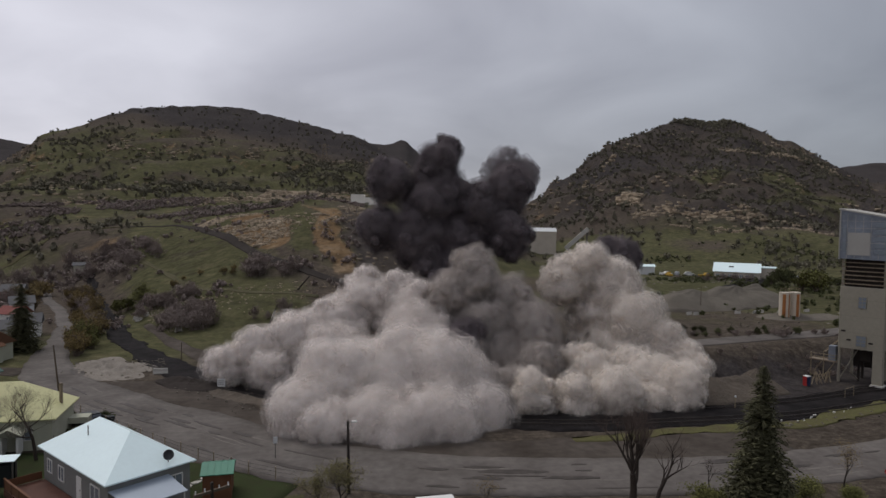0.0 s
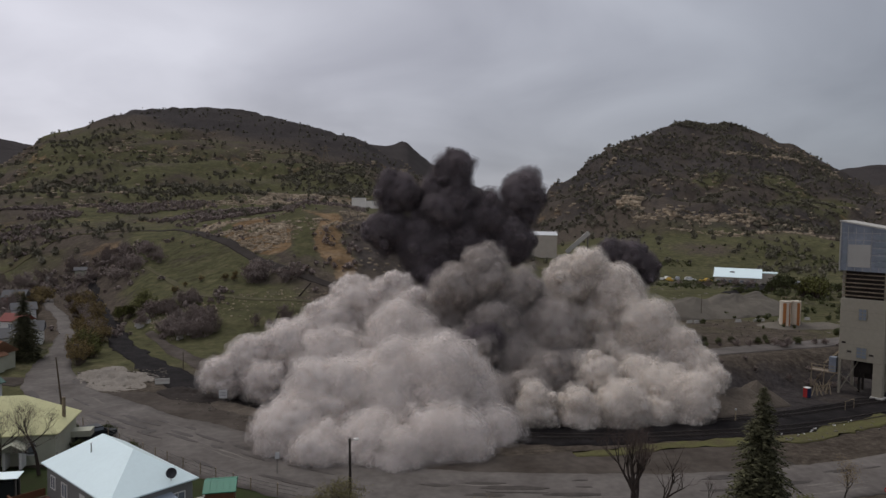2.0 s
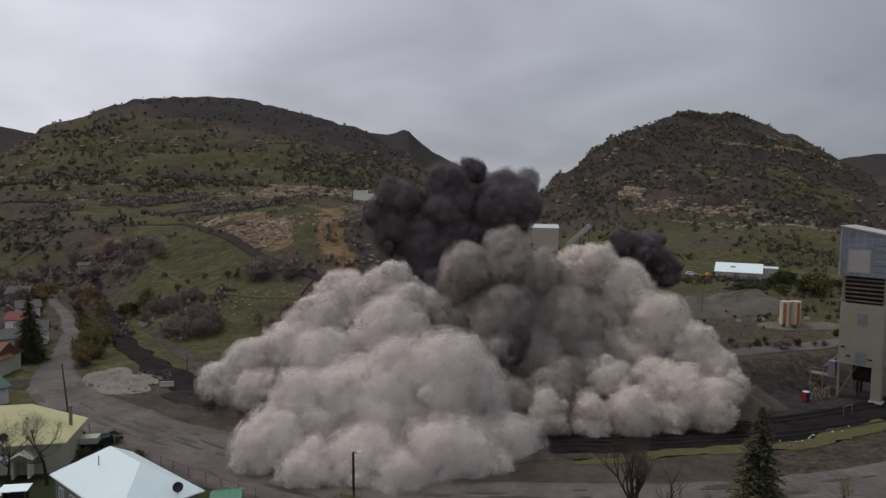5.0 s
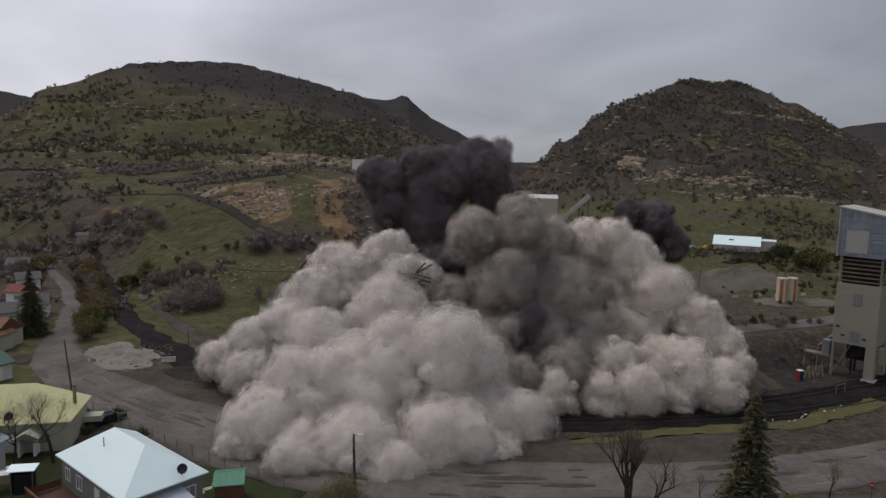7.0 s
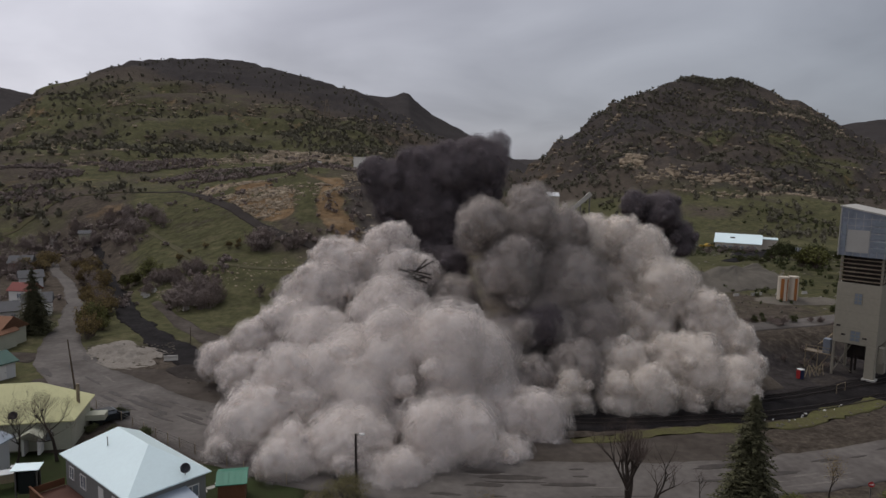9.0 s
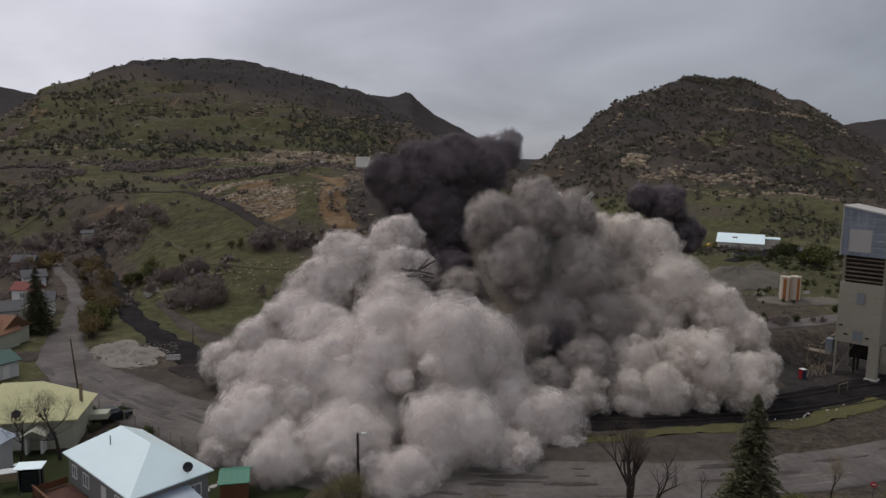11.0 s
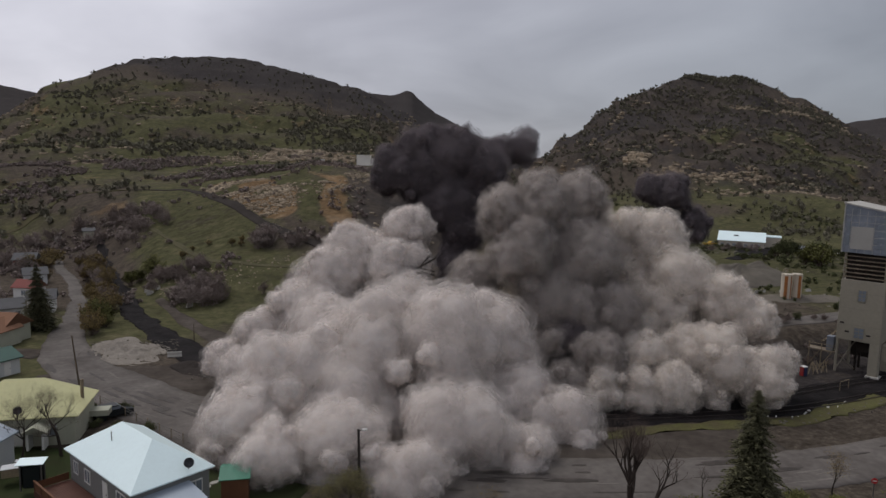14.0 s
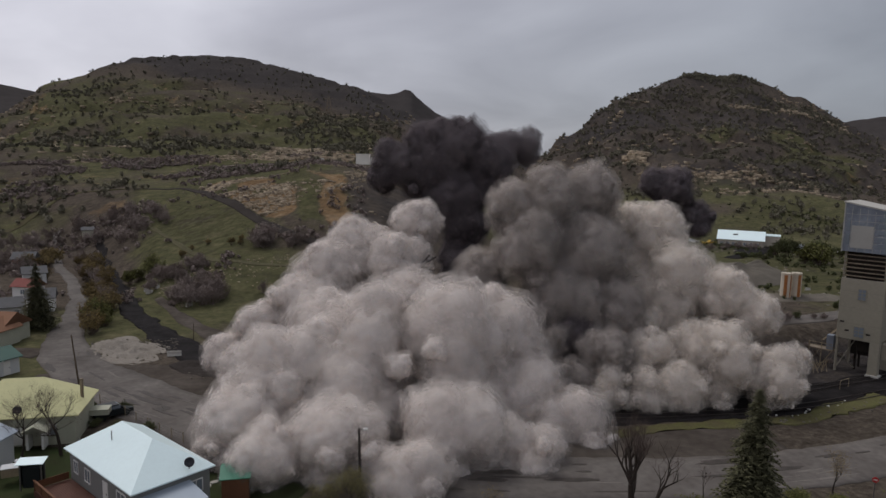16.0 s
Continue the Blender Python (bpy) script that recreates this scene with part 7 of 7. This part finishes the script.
    lobe(left, 22, (0, 7.1, 104.0, 6.8, 6.0), (3.5, 3.0, 101.6, 9.4, 6.3), (8, 2.0, 98.9, 10.2, 6.2), (14, 3.9, 96.4, 10.3, 6.1), (16, 4.3, 96.0, 11.1, 6.1))
    lobe(left, 23, (0, -15.1, 102.0, 2.1, 3.1), (3.5, -15.9, 98.4, 2.6, 3.4), (8, -18.1, 94.4, 2.2, 4.2), (14, -18.0, 90.6, 3.6, 4.4), (16, -17.8, 90.0, 4.1, 4.4))
    lobe(left, 24, (0, -5.1, 104.0, 3.3, 5.5), (3.5, -6.3, 100.4, 5.4, 5.7), (8, -7.9, 96.4, 5.7, 6.5), (14, -7.4, 92.6, 7.9, 6.6), (16, -7.3, 92.0, 8.7, 6.6))
    lobe(left, 25, (0, -1.0, 116.0, 13.9, 3.5), (3.5, -5.3, 113.6, 14.8, 3.5), (8, -7.7, 110.9, 17.1, 3.2), (14, -5.4, 108.4, 19.7, 3.1), (16, -4.5, 108.0, 20.5, 3.0))
    lobe(left, 26, (0, 8.6, 100.0, 5.8, 4.4), (3.5, 11.3, 97.6, 6.8, 4.4), (8, 12.8, 94.9, 6.9, 4.8), (14, 14.3, 92.4, 10.4, 4.6), (16, 15.0, 92.0, 10.8, 4.6))
    lobe(right, 27, (0, 36.7, 112.0, 17.4, 4.5), (3.5, 35.6, 110.2, 19.2, 4.5), (8, 40.0, 108.2, 20.8, 4.5), (14, 40.6, 106.3, 21.9, 4.4), (16, 41.3, 106.0, 22.7, 4.4))
    lobe(right, 28, (0, 33.0, 113.0, 14.8, 4.9), (3.5, 33.0, 111.2, 17.7, 4.8), (8, 35.9, 109.2, 20.6, 4.2), (14, 36.6, 107.3, 21.3, 4.1), (16, 37.9, 107.0, 22.1, 4.1))
    lobe(right, 29, (0, 41.0, 110.0, 14.2, 5.0), (3.5, 40.8, 107.9, 15.7, 5.1), (8, 43.0, 105.6, 18.3, 5.1), (14, 44.7, 103.3, 21.4, 4.8), (16, 44.4, 103.0, 22.4, 4.7))
    lobe(right, 30, (0, 42.6, 106.0, 9.1, 5.3), (3.5, 44.1, 103.6, 10.7, 5.2), (8, 45.2, 100.9, 13.5, 5.2), (14, 46.2, 98.4, 15.3, 5.3), (16, 45.9, 98.0, 16.1, 5.3))
    lobe(right, 31, (0, 46.2, 103.0, 5.9, 4.3), (3.5, 48.8, 100.3, 7.7, 4.4), (8, 50.3, 97.3, 10.2, 4.6), (14, 51.6, 94.4, 13.4, 4.4), (16, 51.3, 94.0, 14.2, 4.4))
    lobe(right, 32, (0, 48.6, 100.0, 3.8, 3.5), (3.5, 50.6, 97.3, 5.3, 4.1), (8, 53.0, 94.3, 6.9, 4.0), (14, 54.6, 91.4, 10.7, 4.2), (16, 54.7, 91.0, 11.5, 4.1))
    lobe(right, 33, (0, 43.5, 90.0, 2.0, 3.3), (3.5, 45.4, 88.5, 2.6, 3.7), (8, 48.9, 86.8, 2.8, 4.0), (14, 52.8, 85.2, 4.1, 4.5), (16, 54.3, 85.0, 4.0, 4.7))
    lobe(right, 34, (0, 40.3, 93.0, 1.2, 4.3), (3.5, 42.5, 91.2, 2.3, 4.6), (8, 45.0, 89.2, 4.2, 5.1), (14, 47.6, 87.3, 5.9, 5.4), (16, 48.2, 87.0, 6.3, 5.4))
    lobe(right, 35, (0, 40.3, 107.0, 2.3, 6.3), (3.5, 41.0, 104.9, 4.0, 6.7), (8, 42.5, 102.6, 6.6, 6.7), (14, 43.7, 100.3, 9.5, 7.0), (16, 44.0, 100.0, 10.3, 7.0))
    lobe(right, 36, (0, 33.3, 88.0, 1.8, 4.0), (3.5, 34.4, 87.4, 1.8, 3.9), (8, 37.3, 86.7, 2.2, 4.1), (14, 40.7, 86.1, 2.3, 4.3), (16, 41.4, 86.0, 2.2, 4.3))
    lobe(right, 37, (0, 27.8, 88.0, 1.5, 3.5), (3.5, 28.1, 87.4, 1.6, 3.4), (8, 32.5, 86.7, 1.8, 3.7), (14, 35.8, 86.1, 2.3, 3.7), (16, 36.5, 86.0, 2.2, 3.7))
    lobe(right, 38, (0, 21.9, 88.0, 2.0, 3.5), (3.5, 22.6, 87.4, 2.1, 3.3), (8, 26.0, 86.7, 1.9, 3.4), (14, 30.9, 86.1, 2.4, 3.7), (16, 31.7, 86.0, 2.2, 3.6))
    lobe(right, 39, (0, 38.9, 112.0, 8.1, 6.1), (3.5, 37.9, 110.2, 10.6, 6.0), (8, 40.4, 108.2, 13.1, 6.0), (14, 41.0, 106.3, 14.8, 6.1), (16, 41.3, 106.0, 15.7, 6.1))
    lobe(right, 40, (0, 49.0, 97.0, 3.1, 2.5), (3.5, 51.4, 94.3, 3.9, 2.8), (8, 53.8, 91.3, 4.3, 2.9), (14, 57.2, 88.4, 5.5, 3.1), (16, 58.6, 88.0, 5.5, 3.2))
    lobe(right, 41, (0, 41.4, 88.0, 0.5, 2.0), (3.5, 45.0, 87.4, 0.6, 2.3), (8, 49.5, 86.7, 0.4, 2.3), (14, 54.0, 86.1, 0.9, 2.7), (16, 55.6, 86.0, 0.8, 2.9))
    lobe(right, 42, (0, 38.2, 88.0, 0.6, 2.6), (3.5, 39.3, 87.4, 0.7, 2.6), (8, 43.2, 86.7, 1.3, 3.0), (14, 46.4, 86.1, 1.8, 3.3), (16, 46.8, 86.0, 1.3, 3.3))
    lobe(right, 43, (0, 32.2, 97.0, 3.3, 4.4), (3.5, 33.0, 95.2, 4.6, 4.4), (8, 35.5, 93.2, 4.7, 4.4), (14, 38.5, 91.3, 5.6, 4.3), (16, 39.1, 91.0, 6.0, 4.3))
    lobe(right, 44, (0, 38.8, 96.0, 3.0, 4.4), (3.5, 40.4, 94.2, 4.0, 4.3), (8, 42.8, 92.2, 5.0, 4.4), (14, 44.8, 90.3, 6.7, 4.4), (16, 45.4, 90.0, 7.1, 4.4))
    lobe(haze, 45, (0, 16.2, 106.0, 15.9, 4.9), (3.5, 19.1, 104.5, 19.6, 5.1), (8, 23.6, 102.8, 24.4, 5.1), (14, 24.9, 101.2, 26.7, 5.3), (16, 26.1, 101.0, 27.4, 5.3))
    lobe(haze, 46, (0, 12.6, 106.0, 12.8, 4.2), (3.5, 13.7, 104.8, 17.8, 4.7), (8, 16.1, 103.5, 22.9, 4.8), (14, 19.3, 102.2, 25.2, 4.8), (16, 20.6, 102.0, 25.9, 4.8))
    lobe(haze, 47, (0, 21.1, 107.0, 11.7, 5.7), (3.5, 24.0, 105.8, 16.8, 5.7), (8, 28.3, 104.5, 21.1, 5.7), (14, 30.8, 103.2, 27.1, 5.1), (16, 32.5, 103.0, 28.3, 4.8))
    lobe(haze, 48, (0, 16.8, 103.0, 7.8, 5.1), (3.5, 18.7, 101.5, 11.1, 5.9), (8, 20.2, 99.8, 16.3, 5.9), (14, 21.8, 98.2, 19.5, 6.2), (16, 22.6, 98.0, 20.3, 6.2))
    lobe(haze, 49, (0, 24.2, 104.0, 7.6, 5.6), (3.5, 28.8, 102.5, 10.9, 6.0), (8, 29.4, 100.8, 14.4, 6.5), (14, 30.9, 99.2, 18.6, 6.4), (16, 31.2, 99.0, 19.4, 6.3))
    lobe(haze, 50, (0, 19.2, 101.0, 3.8, 4.5), (3.5, 22.8, 99.5, 6.3, 5.4), (8, 25.3, 97.8, 7.9, 5.4), (14, 26.9, 96.2, 12.1, 6.2), (16, 27.6, 96.0, 12.9, 6.2))
    lobe(haze, 51, (0, 26.3, 101.0, 2.8, 4.6), (3.5, 30.8, 99.5, 5.3, 5.0), (8, 32.4, 97.8, 8.7, 5.4), (14, 34.8, 96.2, 11.3, 5.8), (16, 35.1, 96.0, 11.6, 5.8))
    lobe(haze, 52, (0, 19.2, 92.0, 1.7, 3.3), (3.5, 23.4, 90.8, 4.2, 3.3), (8, 27.5, 89.5, 5.0, 3.8), (14, 30.6, 88.2, 6.6, 4.1), (16, 31.3, 88.0, 6.9, 4.1))
    lobe(haze, 53, (0, 14.5, 99.0, 4.2, 3.5), (3.5, 16.3, 97.2, 7.7, 3.9), (8, 19.5, 95.2, 7.7, 4.4), (14, 23.8, 93.3, 6.0, 4.8), (16, 24.1, 93.0, 6.3, 4.7))
    lobe(haze, 54, (0, 15.8, 91.0, 2.0, 3.8), (3.5, 18.4, 90.1, 2.5, 3.4), (8, 20.9, 89.1, 3.6, 4.3), (14, 25.9, 88.1, 2.5, 4.3), (16, 26.6, 88.0, 2.8, 4.3))
    lobe(haze, 55, (0, 11.1, 108.0, 6.9, 4.8), (3.5, 12.2, 106.2, 11.2, 4.7), (8, 12.0, 104.2, 10.9, 4.7), (14, 14.7, 102.3, 14.4, 4.6), (16, 15.6, 102.0, 15.2, 4.6))
    lobe(haze, 56, (0, 24.2, 96.0, 4.0, 4.2), (3.5, 25.9, 94.2, 5.0, 4.1), (8, 28.3, 92.2, 5.1, 4.1), (14, 31.3, 90.3, 5.9, 4.2), (16, 32.0, 90.0, 6.3, 4.2))
    lobe(smoke, 57, (0, 14.0, 99.0, 7.7, 3.5), (3.5, 18.0, 97.2, 9.4, 3.5), (8, 23.3, 95.2, 9.8, 3.7), (14, 27.9, 93.3, 8.1, 3.6), (16, 28.2, 93.0, 8.4, 3.6))
    lobe(smoke, 58, (0, 2.9, 126.0, 32.5, 4.6), (3.5, 4.4, 124.8, 31.4, 4.6), (8, 1.1, 123.5, 30.1, 4.3), (14, 2.5, 122.2, 31.7, 4.5), (16, 2.5, 122.0, 32.5, 4.5))
    lobe(smoke, 59, (0, 12.4, 126.0, 35.8, 4.2), (3.5, 15.4, 124.8, 35.3, 3.9), (8, 7.3, 123.5, 32.3, 4.5), (14, 7.0, 122.2, 35.3, 4.1), (16, 8.6, 122.0, 36.2, 4.3))
    lobe(smoke, 60, (0, 10.9, 126.0, 29.4, 7.2), (3.5, 12.9, 124.8, 29.4, 6.8), (8, 12.6, 123.5, 31.4, 5.7), (14, 12.7, 122.2, 34.5, 4.8), (16, 13.7, 122.0, 35.8, 4.8))
    lobe(smoke, 61, (0, 20.0, 126.0, 26.9, 6.9), (3.5, 21.5, 124.8, 27.4, 6.7), (8, 18.9, 123.5, 32.6, 4.6), (14, 18.0, 122.2, 32.0, 4.9), (16, 19.0, 122.0, 32.9, 4.9))
    lobe(smoke, 62, (0, 1.4, 126.0, 23.5, 4.4), (3.5, 3.4, 124.8, 25.1, 4.6), (8, 3.3, 123.5, 24.9, 4.6), (14, 6.6, 122.2, 29.7, 4.9), (16, 7.1, 122.0, 30.5, 4.9))
    lobe(smoke, 63, (0, 8.2, 125.0, 22.0, 6.6), (3.5, 9.7, 123.8, 22.0, 6.0), (8, 9.5, 122.5, 24.1, 6.0), (14, 11.8, 121.2, 25.7, 5.4), (16, 12.8, 121.0, 26.6, 5.4))
    lobe(smoke, 64, (0, 26.1, 127.0, 31.3, 4.7), (3.5, 28.7, 125.8, 30.8, 4.5), (8, 19.2, 124.5, 27.8, 5.0), (14, 17.2, 123.2, 28.8, 4.9), (16, 17.7, 123.0, 29.7, 4.9))
    lobe(smoke, 65, (0, 25.2, 124.0, 22.2, 5.3), (3.5, 25.5, 122.8, 23.3, 4.9), (8, 12.6, 121.5, 20.0, 4.3), (14, 15.0, 120.2, 20.7, 4.5), (16, 15.4, 120.0, 21.5, 4.5))
    lobe(smoke, 66, (0, 11.3, 123.0, 16.9, 4.3), (3.5, 10.7, 121.8, 18.0, 4.1), (8, 10.5, 120.5, 18.0, 3.8), (14, 13.9, 119.2, 15.6, 3.7), (16, 14.4, 119.0, 16.0, 3.7))
    lobe(smoke, 67, (0, 14.0, 127.0, 38.9, 2.4), (3.5, 16.6, 125.8, 37.5, 2.4), (8, 19.5, 124.5, 35.9, 2.7), (14, 9.7, 123.2, 37.5, 3.0), (16, 11.7, 123.0, 38.3, 3.0))
    lobe(smoke, 68, (0, -0.7, 126.0, 24.0, 2.7), (3.5, 0.2, 124.8, 26.1, 3.1), (8, -1.5, 123.5, 31.6, 2.7), (14, 0.5, 122.2, 29.6, 3.0), (16, -0.0, 122.0, 29.9, 3.0))
    lobe(smoke, 69, (0, 12.7, 116.0, 12.5, 4.6), (3.5, 11.6, 114.5, 14.8, 4.6), (8, 11.4, 112.8, 15.0, 5.1), (14, 13.6, 111.2, 12.8, 5.0), (16, 14.0, 111.0, 13.2, 5.0))
    lobe(smoke, 70, (0, 15.7, 125.0, 21.0, 5.5), (3.5, 17.1, 123.8, 23.2, 5.5), (8, 7.9, 122.5, 27.7, 4.9), (14, 9.6, 121.2, 31.8, 4.8), (16, 10.6, 121.0, 32.7, 4.8))
    lobe(wisp, 71, (0, 26.5, 138.0, 35.8, 4.9), (3.5, 32.3, 136.8, 33.3, 4.2), (8, 23.0, 135.5, 35.4, 4.1), (14, 28.3, 134.2, 36.4, 4.0), (16, 28.9, 134.0, 36.2, 3.8))
    lobe(wisp, 72, (0, 30.1, 138.0, 34.7, 4.2), (3.5, 28.7, 136.8, 33.8, 4.1), (8, 18.3, 135.5, 35.9, 3.6), (14, 23.2, 134.2, 35.4, 4.3), (16, 24.3, 134.0, 36.1, 4.3))
    lobe(far_smoke, 73, (0, 49.2, 131.0, 18.2, 3.8), (3.5, 52.2, 129.5, 20.4, 4.5), (8, 55.6, 127.8, 23.8, 4.7), (14, 56.2, 126.2, 27.9, 4.6), (16, 56.6, 126.0, 28.8, 4.6))
    lobe(far_smoke, 74, (0, 51.0, 131.0, 17.7, 3.0), (3.5, 55.8, 129.5, 17.6, 3.9), (8, 59.5, 127.8, 18.8, 3.9), (14, 61.3, 126.2, 21.8, 4.2), (16, 61.7, 126.0, 22.7, 4.2))
    lobe(far_smoke, 75, (0, 46.8, 131.0, 19.4, 2.6), (3.5, 48.1, 129.5, 22.1, 3.3), (8, 50.3, 127.8, 25.4, 3.3), (14, 52.2, 126.2, 28.9, 3.0), (16, 53.1, 126.0, 29.8, 3.0))
    return keyed


BILLOWS = build_dust()


def motions():
    for b, path, turn, roll in BILLOWS:
        rows = []
        for t, p in path:
            u = 1 - (1 - t / 16) ** 1.45
            q = Euler((roll.x * u, roll.y * u, roll.z * u)).to_quaternion() @ turn
            rows.append((t, Matrix.Translation(p) @ q.to_matrix().to_4x4()))
        walk(b, rows)
    walk(wreck, [(0, pose(5.6, 111.0, 10.0, 0, 10, 0)), (4, pose(5.4, 110.0, 11.0, 0, 8, 0)), (8, pose(4.8, 101.0, 15.5)), (16, pose(4.8, 101.0, 15.5))])


motions()
